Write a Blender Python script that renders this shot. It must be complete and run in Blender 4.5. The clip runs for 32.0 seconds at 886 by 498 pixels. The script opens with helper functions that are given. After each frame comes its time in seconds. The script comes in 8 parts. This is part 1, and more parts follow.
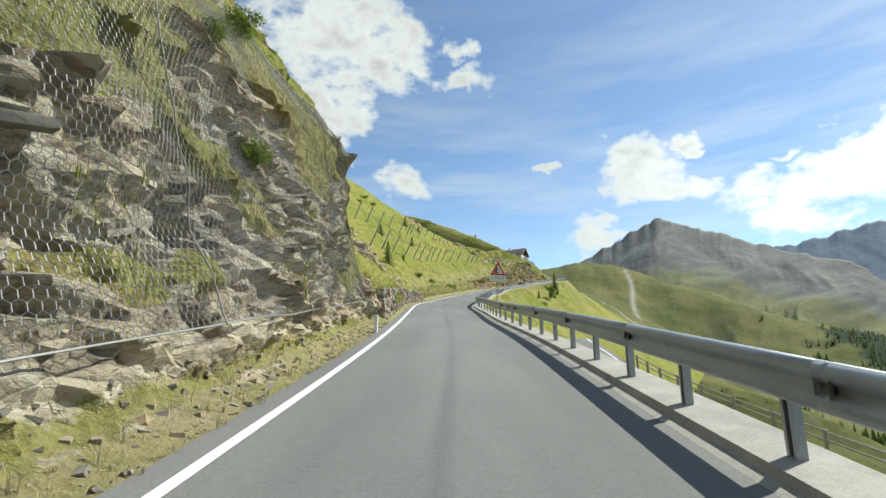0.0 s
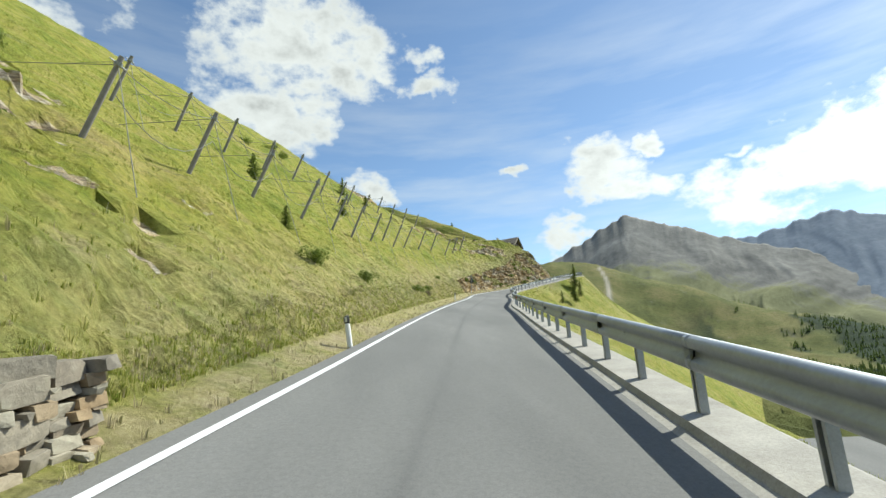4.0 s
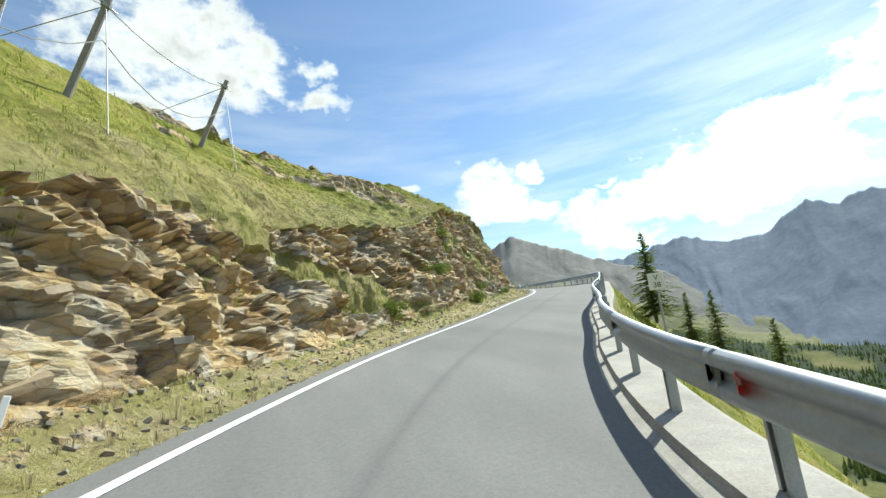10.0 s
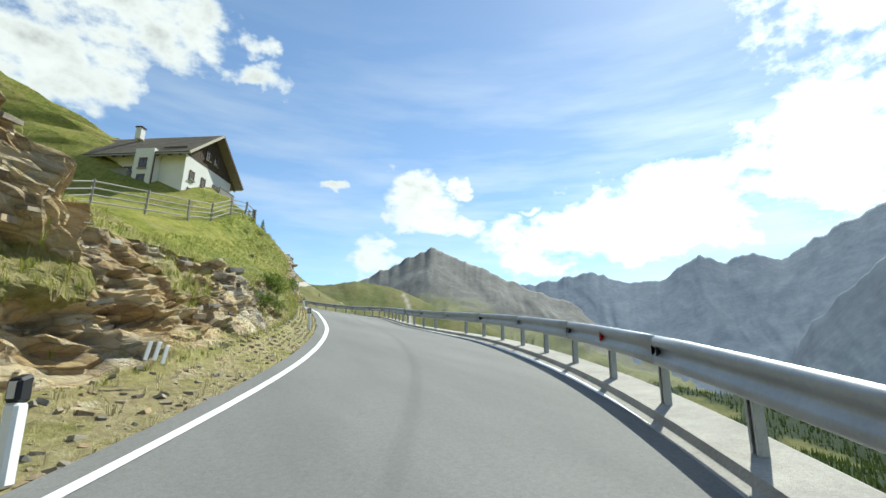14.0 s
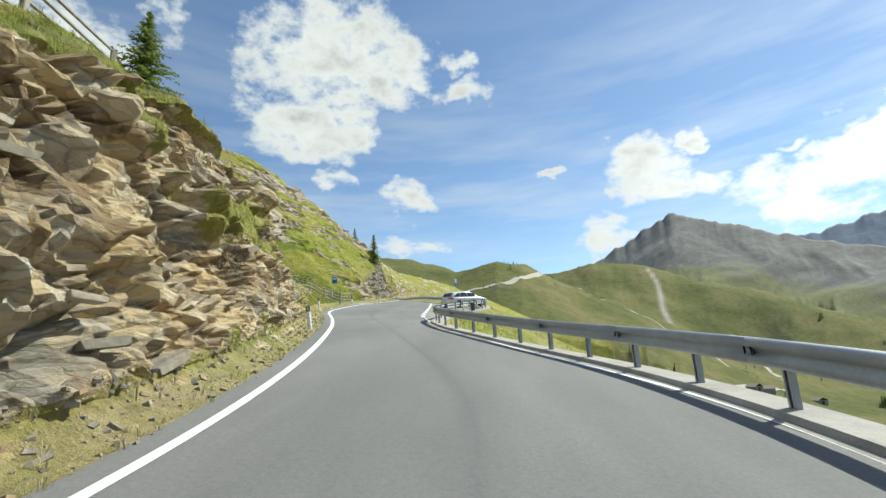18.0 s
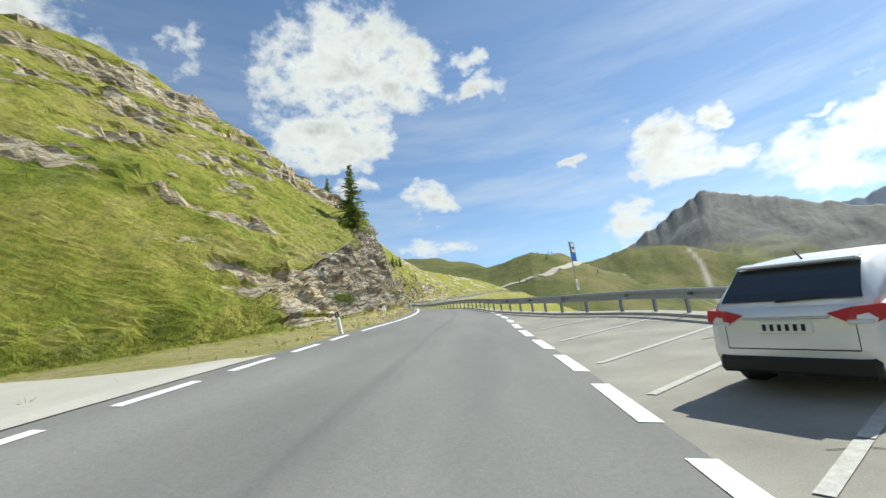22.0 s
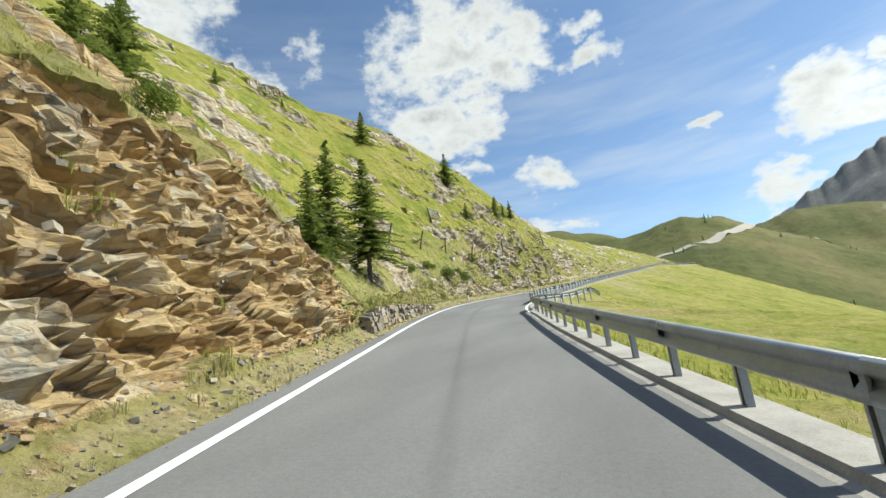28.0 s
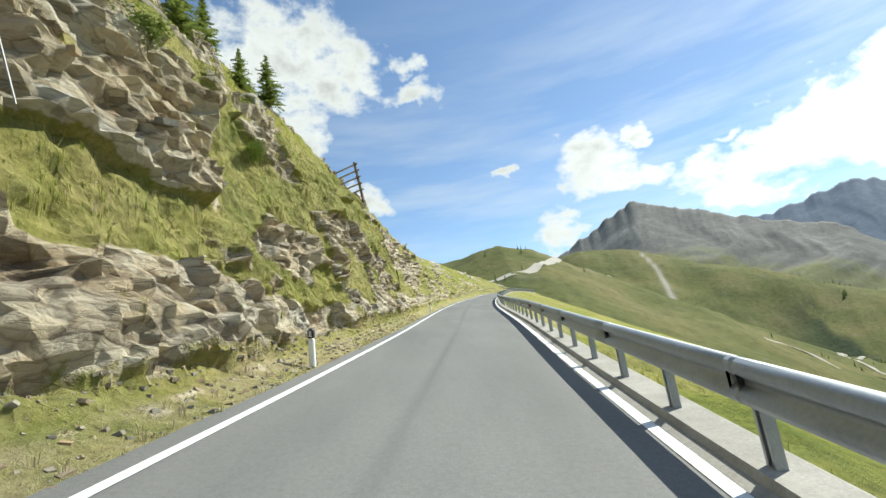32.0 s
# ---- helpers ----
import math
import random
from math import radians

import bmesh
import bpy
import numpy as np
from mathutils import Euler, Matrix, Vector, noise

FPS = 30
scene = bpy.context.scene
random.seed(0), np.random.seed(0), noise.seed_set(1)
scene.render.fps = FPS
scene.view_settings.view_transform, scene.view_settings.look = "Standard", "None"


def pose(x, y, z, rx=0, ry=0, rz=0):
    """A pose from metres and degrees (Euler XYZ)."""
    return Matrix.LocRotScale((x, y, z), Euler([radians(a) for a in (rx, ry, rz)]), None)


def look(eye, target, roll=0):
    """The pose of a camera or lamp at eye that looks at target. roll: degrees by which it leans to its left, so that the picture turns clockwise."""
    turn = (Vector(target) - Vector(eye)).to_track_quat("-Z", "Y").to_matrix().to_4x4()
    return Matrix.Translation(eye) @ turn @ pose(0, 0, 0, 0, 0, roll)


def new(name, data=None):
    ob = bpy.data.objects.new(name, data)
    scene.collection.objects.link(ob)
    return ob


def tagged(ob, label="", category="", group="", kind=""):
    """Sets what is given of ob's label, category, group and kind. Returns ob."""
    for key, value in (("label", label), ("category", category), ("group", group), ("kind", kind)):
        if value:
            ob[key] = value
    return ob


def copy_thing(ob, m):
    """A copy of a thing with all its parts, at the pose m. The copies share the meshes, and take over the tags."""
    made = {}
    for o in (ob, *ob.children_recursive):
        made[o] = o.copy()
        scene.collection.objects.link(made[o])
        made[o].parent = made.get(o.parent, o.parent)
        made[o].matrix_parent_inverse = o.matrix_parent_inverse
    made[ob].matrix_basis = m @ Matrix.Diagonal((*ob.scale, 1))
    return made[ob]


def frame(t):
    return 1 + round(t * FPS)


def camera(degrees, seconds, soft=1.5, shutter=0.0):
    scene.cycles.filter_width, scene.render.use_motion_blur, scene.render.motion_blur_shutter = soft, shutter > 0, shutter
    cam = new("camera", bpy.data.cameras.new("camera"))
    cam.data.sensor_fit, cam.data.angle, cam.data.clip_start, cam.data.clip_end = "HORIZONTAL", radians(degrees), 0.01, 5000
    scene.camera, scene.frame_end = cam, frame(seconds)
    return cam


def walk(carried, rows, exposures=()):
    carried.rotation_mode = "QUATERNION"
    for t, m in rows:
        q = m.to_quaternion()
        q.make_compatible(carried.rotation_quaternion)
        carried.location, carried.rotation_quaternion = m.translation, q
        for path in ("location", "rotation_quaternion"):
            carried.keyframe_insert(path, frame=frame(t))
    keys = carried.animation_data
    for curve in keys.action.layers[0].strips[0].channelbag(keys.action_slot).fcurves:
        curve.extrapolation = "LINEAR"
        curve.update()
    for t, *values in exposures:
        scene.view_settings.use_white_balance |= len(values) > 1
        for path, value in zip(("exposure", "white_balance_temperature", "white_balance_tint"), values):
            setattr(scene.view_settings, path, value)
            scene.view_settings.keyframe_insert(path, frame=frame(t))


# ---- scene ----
# The camera is carried up a mountain road; one station line s (metres) and an offset u (right of the line) serve the whole place.
cam = camera(85.4, 32.0)
PATH = [
    (0.0, pose(0.000, 0.000, 1.250, 101.93, -0.02, -0.00)),
    (0.5, pose(0.213, 5.078, 1.880, 101.98, 0.21, 1.36)),
    (1.0, pose(0.305, 9.682, 2.455, 102.05, 0.34, 2.42)),
    (1.5, pose(0.325, 14.003, 2.989, 101.88, 0.97, 3.17)),
    (2.0, pose(0.311, 18.225, 3.508, 102.08, 1.68, 3.52)),
    (2.5, pose(0.283, 22.643, 4.067, 102.29, 2.06, 3.62)),
    (3.0, pose(0.286, 27.565, 4.696, 102.29, 2.46, 2.80)),
    (3.5, pose(0.408, 32.969, 5.386, 102.34, 2.68, 1.07)),
    (4.0, pose(0.826, 38.591, 6.116, 102.52, 3.11, -2.81)),
    (4.5, pose(1.585, 44.258, 6.873, 102.70, 3.28, -5.17)),
    (5.0, pose(2.443, 49.919, 7.648, 102.81, 3.05, -4.84)),
    (5.5, pose(3.183, 55.520, 8.408, 102.61, 2.70, -3.50)),
    (6.0, pose(3.874, 60.898, 9.144, 102.99, 3.02, -4.52)),
    (6.5, pose(4.635, 65.979, 9.873, 103.19, 2.71, -5.61)),
    (7.0, pose(5.432, 70.802, 10.560, 102.92, 3.29, -6.21)),
    (7.5, pose(6.253, 75.461, 11.216, 103.05, 3.41, -6.78)),
    (8.0, pose(7.108, 80.063, 11.873, 103.11, 3.80, -7.18)),
    (8.5, pose(8.018, 84.782, 12.556, 103.28, 4.01, -7.57)),
    (9.0, pose(9.000, 89.461, 13.244, 103.36, 4.22, -9.10)),
    (9.5, pose(10.090, 93.807, 13.899, 103.59, 4.84, -11.86)),
    (10.0, pose(11.334, 97.777, 14.525, 103.89, 5.24, -15.57)),
    (10.5, pose(12.844, 101.520, 15.144, 103.85, 3.40, -21.02)),
    (11.0, pose(14.690, 105.158, 15.799, 104.55, 3.00, -25.58)),
    (11.5, pose(16.758, 108.579, 16.481, 104.84, 2.28, -29.61)),
    (12.0, pose(19.002, 111.827, 17.171, 104.99, 1.65, -32.61)),
    (12.5, pose(21.272, 114.905, 17.860, 105.34, 1.32, -33.25)),
    (13.0, pose(23.510, 117.980, 18.546, 104.95, 0.53, -32.18)),
    (13.5, pose(25.722, 121.245, 19.244, 104.86, -0.52, -29.81)),
    (14.0, pose(27.702, 124.506, 19.899, 104.30, -1.02, -26.77)),
    (14.5, pose(29.415, 127.752, 20.503, 104.00, -2.24, -23.29)),
    (15.0, pose(30.947, 131.175, 21.098, 103.51, -1.99, -19.54)),
    (15.5, pose(32.303, 134.812, 21.660, 102.61, -0.69, -15.75)),
    (16.0, pose(33.479, 138.670, 22.187, 102.27, 1.17, -12.14)),
    (16.5, pose(34.471, 142.695, 22.760, 103.52, 3.10, -9.02)),
    (17.0, pose(35.287, 146.698, 23.376, 103.66, 3.35, -6.90)),
    (17.5, pose(35.928, 150.833, 24.004, 103.51, 2.80, -3.51)),
    (18.0, pose(36.293, 155.690, 24.720, 103.35, 3.12, 1.86)),
    (18.5, pose(36.201, 160.714, 25.459, 103.53, 3.72, 7.31)),
    (19.0, pose(35.727, 165.331, 26.139, 103.39, 5.02, 11.49)),
    (19.5, pose(35.005, 169.942, 26.801, 103.26, 6.50, 13.67)),
    (20.0, pose(34.241, 174.373, 27.433, 103.39, 7.18, 13.60)),
    (20.5, pose(33.563, 178.790, 28.077, 103.65, 7.00, 11.85)),
    (21.0, pose(33.014, 183.644, 28.795, 103.68, 6.78, 9.19)),
    (21.5, pose(32.668, 188.584, 29.517, 103.45, 5.93, 6.87)),
    (22.0, pose(32.470, 193.443, 30.223, 103.65, 6.99, 5.93)),
    (22.5, pose(32.340, 198.293, 30.926, 103.44, 6.87, 5.35)),
    (23.0, pose(32.236, 202.886, 31.577, 103.33, 6.74, 5.36)),
    (23.5, pose(32.123, 207.336, 32.217, 103.65, 6.75, 5.68)),
    (24.0, pose(31.974, 211.761, 32.868, 103.67, 7.04, 6.42)),
    (24.5, pose(31.734, 216.175, 33.514, 103.66, 7.58, 8.24)),
    (25.0, pose(31.322, 220.518, 34.159, 103.80, 6.82, 10.99)),
    (25.5, pose(30.707, 224.662, 34.780, 103.62, 6.22, 13.93)),
    (26.0, pose(29.800, 229.161, 35.458, 103.66, 6.14, 16.64)),
    (26.5, pose(28.446, 234.620, 36.251, 102.84, 5.74, 18.79)),
    (27.0, pose(26.617, 241.127, 37.112, 102.20, 5.46, 19.91)),
    (27.5, pose(24.507, 248.315, 38.030, 102.31, 5.64, 20.14)),
    (28.0, pose(22.397, 255.483, 39.008, 103.13, 6.61, 20.27)),
    (28.5, pose(20.454, 262.261, 40.000, 103.39, 6.72, 19.55)),
    (29.0, pose(18.742, 268.740, 40.942, 103.17, 6.83, 17.88)),
    (29.5, pose(17.298, 275.185, 41.833, 102.84, 7.25, 15.23)),
    (30.0, pose(16.224, 281.639, 42.680, 102.63, 7.73, 11.65)),
    (30.5, pose(15.604, 287.448, 43.433, 102.89, 8.42, 8.59)),
    (31.0, pose(15.389, 292.757, 44.139, 103.04, 8.33, 4.39)),
    (31.5, pose(15.542, 298.377, 44.886, 102.91, 8.06, 0.95)),
    (32.0, pose(16.048, 304.356, 45.698, 103.25, 7.41, -2.11)),
]
walk(cam, PATH, [(0, 0.38, 6500, 0), (3, 0.4, 6500, 0), (6, 0.5, 6350, -1), (9, 0.6, 6450, 0), (10.5, 0.76, 6400, -2), (12, 0.86, 6350, -2), (13, 0.76, 6350, -2), (14.4, 0.52, 6400, -2), (18, 0.4, 6500, 0), (28, 0.42, 6500, 2), (32, 0.5, 6500, 0)])

# ---- world and sun ----
SUN_AZ, SUN_EL = 60.0, 47.0          # degrees right of +y, and above the horizon
world = bpy.data.worlds.new("sky")
scene.world = world
world.use_nodes = True
wn, wl = world.node_tree.nodes, world.node_tree.links
wn.clear()


def wnode(kind, **sets):
    n = wn.new(kind)
    for k, v in sets.items():
        if k == "operation":
            n.operation = v
        elif k == "blend_type":
            n.blend_type = v
    return n


def wmath(op, a, b=None, c=None, clamp=False):
    n = wn.new("ShaderNodeMath")
    n.operation, n.use_clamp = op, clamp
    for i, q in enumerate((a, b, c)):
        if q is None:
            continue
        if isinstance(q, (int, float)):
            n.inputs[i].default_value = q
        else:
            wl.new(q, n.inputs[i])
    return n.outputs[0]


sky = wn.new("ShaderNodeTexSky")
sky.sky_type = "NISHITA"
sky.sun_disc = False
sky.sun_elevation, sky.sun_rotation = radians(SUN_EL), radians(SUN_AZ)
sky.altitude, sky.air_density, sky.dust_density, sky.ozone_density = 1800, 1.0, 0.6, 1.4
tc = wn.new("ShaderNodeTexCoord")
sep = wn.new("ShaderNodeSeparateXYZ")
wl.new(tc.outputs["Generated"], sep.inputs[0])
az = wmath("MULTIPLY", wmath("ARCTAN2", sep.outputs[0], sep.outputs[1]), 57.29578)
el = wmath("MULTIPLY", wmath("ARCSINE", sep.outputs[2]), 57.29578)
comb = wn.new("ShaderNodeCombineXYZ")
wl.new(az, comb.inputs[0])
wl.new(wmath("MULTIPLY", el, 1.5), comb.inputs[1])


def wnoise(scale, detail, rough, offset=0.0):
    n = wn.new("ShaderNodeTexNoise")
    n.noise_dimensions = "3D"
    n.inputs["Scale"].default_value, n.inputs["Detail"].default_value, n.inputs["Roughness"].default_value = scale, detail, rough
    m = wn.new("ShaderNodeMapping")
    m.inputs["Location"].default_value = (offset, offset * 0.7, offset)
    wl.new(comb.outputs[0], m.inputs[0])
    wl.new(m.outputs[0], n.inputs["Vector"])
    return n.outputs[0]


# heaped clouds: centre azimuth, centre elevation, half width, half height (degrees), density
CLOUDS_A = [(-14, 34, 11, 6, 1.0), (-5, 33, 4.5, 4, 1.0), (-17, 27, 8, 3.6, 1.0), (-11, 27.5, 3.5, 3, 0.9), (-50, 34, 9, 9, 1.0), (-41, 29, 6, 5, 0.9),
            (-32, 34, 3, 4, 0.55), (-13.6, 21.5, 2.6, 1.3, 0.8), (-5, 19, 3.2, 2.4, 0.9), (2, 33.6, 2.6, 1.2, 0.9), (2.8, 30.6, 3.4, 1.5, 0.8)]
CLOUDS_B = [(22.3, 20, 3.8, 2.9, 1.0), (24, 18, 4.6, 2.2, 1.0), (27.8, 20.7, 1.5, 1.2, 1.0), (28, 17, 2.8, 1.4, 0.9), (12, 20.4, 1.6, 0.9, 0.8), (17.2, 12.6, 3.4, 2.6, 1.0),
            (36, 14.4, 6.5, 3.2, 1.0), (44, 16.5, 6.5, 4.2, 1.0), (52, 17.5, 8, 5, 1.0), (66, 21, 9, 5.5, 1.0), (73, 14, 9, 4.5, 0.9), (35.8, 18.8, 2, 0.8, 0.6), (-4, 13.6, 3.4, 1.6, 0.7), (80, 35, 18, 11, 1.0)]
lump = wmath("SUBTRACT", wnoise(0.17, 10, 0.56), 0.5)
fine = wmath("SUBTRACT", wnoise(0.5, 8, 0.6, 7.0), 0.5)
wa = wmath("ADD", az, wmath("MULTIPLY", wmath("SUBTRACT", wnoise(0.21, 3, 0.5, 21.0), 0.5), 9.0))
we = wmath("ADD", el, wmath("MULTIPLY", wmath("SUBTRACT", wnoise(0.24, 3, 0.5, 37.0), 0.5), 6.0))
dens = None
for ca, ce, hw, hh, strength in CLOUDS_A + CLOUDS_B:
    dx = wmath("DIVIDE", wmath("SUBTRACT", wa, 5 + (ca - 5) * 1.04), hw * 1.25)
    dy = wmath("DIVIDE", wmath("SUBTRACT", we, 13 + (ce - 13) * 1.04), hh * 1.25)
    d2 = wmath("ADD", wmath("MULTIPLY", dx, dx), wmath("MULTIPLY", dy, dy))
    v = wmath("MAXIMUM", wmath("SUBTRACT", strength, d2), -1.5)
    dens = v if dens is None else wmath("MAXIMUM", dens, v)
edge = wmath("ADD", wmath("ADD", dens, wmath("MULTIPLY", lump, 2.4)), wmath("MULTIPLY", fine, 1.3))
body = wmath("MULTIPLY", wmath("SUBTRACT", edge, 0.02), 1.15, clamp=True)
body = wmath("MULTIPLY", wmath("MULTIPLY", body, body), wmath("SUBTRACT", 3.0, wmath("MULTIPLY", body, 2.0)))
# thin streaked veil and the clouds elsewhere
streak = wn.new("ShaderNodeMapping")
streak.inputs["Scale"].default_value, streak.inputs["Rotation"].default_value = (0.3, 1.25, 1), (0, 0, 0.2)
wl.new(comb.outputs[0], streak.inputs[0])
wisp = wn.new("ShaderNodeTexNoise")
wisp.inputs["Scale"].default_value, wisp.inputs["Detail"].default_value, wisp.inputs["Roughness"].default_value = 0.11, 8, 0.58
wl.new(streak.outputs[0], wisp.inputs["Vector"])
veil = wmath("MULTIPLY", wmath("SUBTRACT", wisp.outputs[0], 0.42), 2.6, clamp=True)
band = wmath("MULTIPLY", wmath("SUBTRACT", 1.0, wmath("DIVIDE", wmath("ABSOLUTE", wmath("SUBTRACT", el, 18)), 24), clamp=True), 0.62)
veil = wmath("MULTIPLY", veil, band)
away = wmath("MULTIPLY", wmath("SUBTRACT", wmath("ABSOLUTE", wmath("SUBTRACT", az, 8)), 95), 0.05, clamp=True)
other = wmath("MULTIPLY", wmath("MULTIPLY", wmath("SUBTRACT", wnoise(0.04, 8, 0.6, 11.0), 0.52), 6.0, clamp=True), away)
mask = wmath("MAXIMUM", wmath("MAXIMUM", body, veil), other)
# cloud light: bright towards the sun, greyer in the thick parts
shade = wmath("SUBTRACT", 1.0, wmath("MULTIPLY", wmath("MULTIPLY", wmath("SUBTRACT", edge, 0.45), 0.9, clamp=True), wmath("ADD", 0.2, wmath("MULTIPLY", lump, 1.5)), clamp=True))
nearsun = wmath("SUBTRACT", 1.0, wmath("DIVIDE", wmath("ABSOLUTE", wmath("SUBTRACT", az, SUN_AZ)), 45), clamp=True)
bright = wmath("MULTIPLY", wmath("ADD", shade, wmath("MULTIPLY", nearsun, 0.7)), 5.35)
ccol = wn.new("ShaderNodeMix")
ccol.data_type = "RGBA"
skyc = sky.outputs[0]
wl.new(mask, ccol.inputs[0])
wl.new(skyc, ccol.inputs[6])
cl = wn.new("ShaderNodeCombineColor")
for i in range(3):
    wl.new(wmath("MULTIPLY", bright, (0.98, 0.99, 1.0)[i]), cl.inputs[i])
wl.new(cl.outputs[0], ccol.inputs[7])
bg = wn.new("ShaderNodeBackground")
bg.inputs[1].default_value = 0.13
wl.new(ccol.outputs[2], bg.inputs[0])
wo = wn.new("ShaderNodeOutputWorld")
wl.new(bg.outputs[0], wo.inputs[0])

sun_data = bpy.data.lights.new("sun", "SUN")
sun_data.energy, sun_data.angle, sun_data.color = 4.9, radians(0.53), (1.0, 0.955, 0.88)
sun = new("sun", sun_data)
sd = Vector((math.sin(radians(SUN_AZ)) * math.cos(radians(SUN_EL)), math.cos(radians(SUN_AZ)) * math.cos(radians(SUN_EL)), math.sin(radians(SUN_EL))))
sun.matrix_world = look(sd * 100, (0, 0, 0))

# ---- materials ----


def mat(name, rough=0.8, metal=0.0, spec=0.3):
    m = bpy.data.materials.new(name)
    m.use_nodes = True
    b = m.node_tree.nodes["Principled BSDF"]
    b.inputs["Roughness"].default_value = rough
    b.inputs["Metallic"].default_value = metal
    b.inputs["Specular IOR Level"].default_value = spec
    return m, m.node_tree.nodes, m.node_tree.links, b


def coords(nodes, links, scale=(1, 1, 1), rot=(0, 0, 0)):
    g = nodes.new("ShaderNodeNewGeometry")
    m = nodes.new("ShaderNodeMapping")
    m.inputs["Scale"].default_value = scale
    m.inputs["Rotation"].default_value = rot
    links.new(g.outputs["Position"], m.inputs[0])
    return m.outputs[0]


def tex(nodes, links, vec, scale, detail=6, rough=0.6):
    n = nodes.new("ShaderNodeTexNoise")
    n.inputs["Scale"].default_value, n.inputs["Detail"].default_value, n.inputs["Roughness"].default_value = scale, detail, rough
    links.new(vec, n.inputs["Vector"])
    return n.outputs[0]


def ramp(nodes, links, fac, stops):
    r = nodes.new("ShaderNodeValToRGB")
    e = r.color_ramp.elements
    e[0].position, e[0].color = stops[0][0], (*stops[0][1], 1)
    e[1].position, e[1].color = stops[-1][0], (*stops[-1][1], 1)
    for p, c in stops[1:-1]:
        q = e.new(p)
        q.color = (*c, 1)
    links.new(fac, r.inputs[0])
    return r.outputs[0]


def mixc(nodes, links, fac, a, b, kind="MIX"):
    n = nodes.new("ShaderNodeMix")
    n.data_type, n.blend_type = "RGBA", kind
    for q, i in ((fac, 0), (a, 6), (b, 7)):
        if isinstance(q, (int, float)):
            n.inputs[i].default_value = q
        elif isinstance(q, tuple):
            n.inputs[i].default_value = (*q, 1)
        else:
            links.new(q, n.inputs[i])
    return n.outputs[2]


def mth(nodes, links, op, a, b=0.0, clamp=False):
    n = nodes.new("ShaderNodeMath")
    n.operation, n.use_clamp = op, clamp
    for i, q in enumerate((a, b)):
        if isinstance(q, (int, float)):
            n.inputs[i].default_value = q
        else:
            links.new(q, n.inputs[i])
    return n.outputs[0]


def attr(nodes, name):
    a = nodes.new("ShaderNodeAttribute")
    a.attribute_name = name
    return a.outputs["Fac"]


def bump(nodes, links, b, height, strength=0.4, dist=0.02):
    n = nodes.new("ShaderNodeBump")
    n.inputs["Strength"].default_value, n.inputs["Distance"].default_value = strength, dist
    links.new(height, n.inputs["Height"])
    links.new(n.outputs[0], b.inputs["Normal"])


def plain(name, colour, rough=0.6, metal=0.0, vary=0.12, scale=4.0, spec=0.3, bumps=0.0):
    m, n, l, b = mat(name, rough, metal, spec)
    v = coords(n, l)
    t = mixc(n, l, 0.5, tex(n, l, v, scale), tex(n, l, v, scale * 9))
    lo = tuple(c * (1 - vary) for c in colour)
    hi = tuple(min(1, c * (1 + vary)) for c in colour)
    l.new(ramp(n, l, t, [(0.3, lo), (0.7, hi)]), b.inputs["Base Color"])
    if bumps:
        bump(n, l, b, t, bumps, 0.01)
    return m


def make_asphalt():
    m, n, l, b = mat("asphalt", 0.86, 0, 0.25)
    v = coords(n, l)
    big = tex(n, l, coords(n, l, (0.5, 0.08, 0.5)), 1.0, 4)
    grain = tex(n, l, v, 90, 3, 0.7)
    c = ramp(n, l, big, [(0.3, (0.19, 0.189, 0.184)), (0.7, (0.27, 0.266, 0.256))])
    c = mixc(n, l, 0.5, c, ramp(n, l, grain, [(0.25, (0.3, 0.3, 0.3)), (0.8, (1, 1, 1))]), "MULTIPLY")
    c = mixc(n, l, 0.35, c, ramp(n, l, tex(n, l, v, 22, 4, 0.8), [(0.32, (0.55, 0.55, 0.55)), (0.55, (1, 1, 1)), (0.72, (1.25, 1.25, 1.25))]), "MULTIPLY")
    track = attr(n, "track")
    c = mixc(n, l, mth(n, l, "MULTIPLY", track, 0.45), c, (0.085, 0.085, 0.087))
    seam = attr(n, "seam")
    c = mixc(n, l, mth(n, l, "MULTIPLY", seam, 0.42), c, (0.085, 0.085, 0.086))
    l.new(c, b.inputs["Base Color"])
    bump(n, l, b, grain, 0.35, 0.006)
    return m


def make_layby():
    m, n, l, b = mat("old_asphalt", 0.9, 0, 0.2)
    v = coords(n, l)
    c = ramp(n, l, tex(n, l, v, 0.6, 6), [(0.3, (0.265, 0.25, 0.22)), (0.7, (0.41, 0.387, 0.34))])
    grain = tex(n, l, v, 70, 3, 0.7)
    c = mixc(n, l, 0.45, c, ramp(n, l, grain, [(0.25, (0.3, 0.3, 0.3)), (0.8, (1, 1, 1))]), "MULTIPLY")
    l.new(c, b.inputs["Base Color"])
    bump(n, l, b, grain, 0.4, 0.008)
    return m


def make_paint():
    m, n, l, b = mat("road_paint", 0.6, 0, 0.3)
    v = coords(n, l)
    worn = mth(n, l, "MULTIPLY", mth(n, l, "SUBTRACT", tex(n, l, v, 30, 5, 0.7), 0.58), 5.0, True)
    c = mixc(n, l, worn, (0.78, 0.79, 0.79), (0.33, 0.33, 0.33))
    l.new(c, b.inputs["Base Color"])
    return m


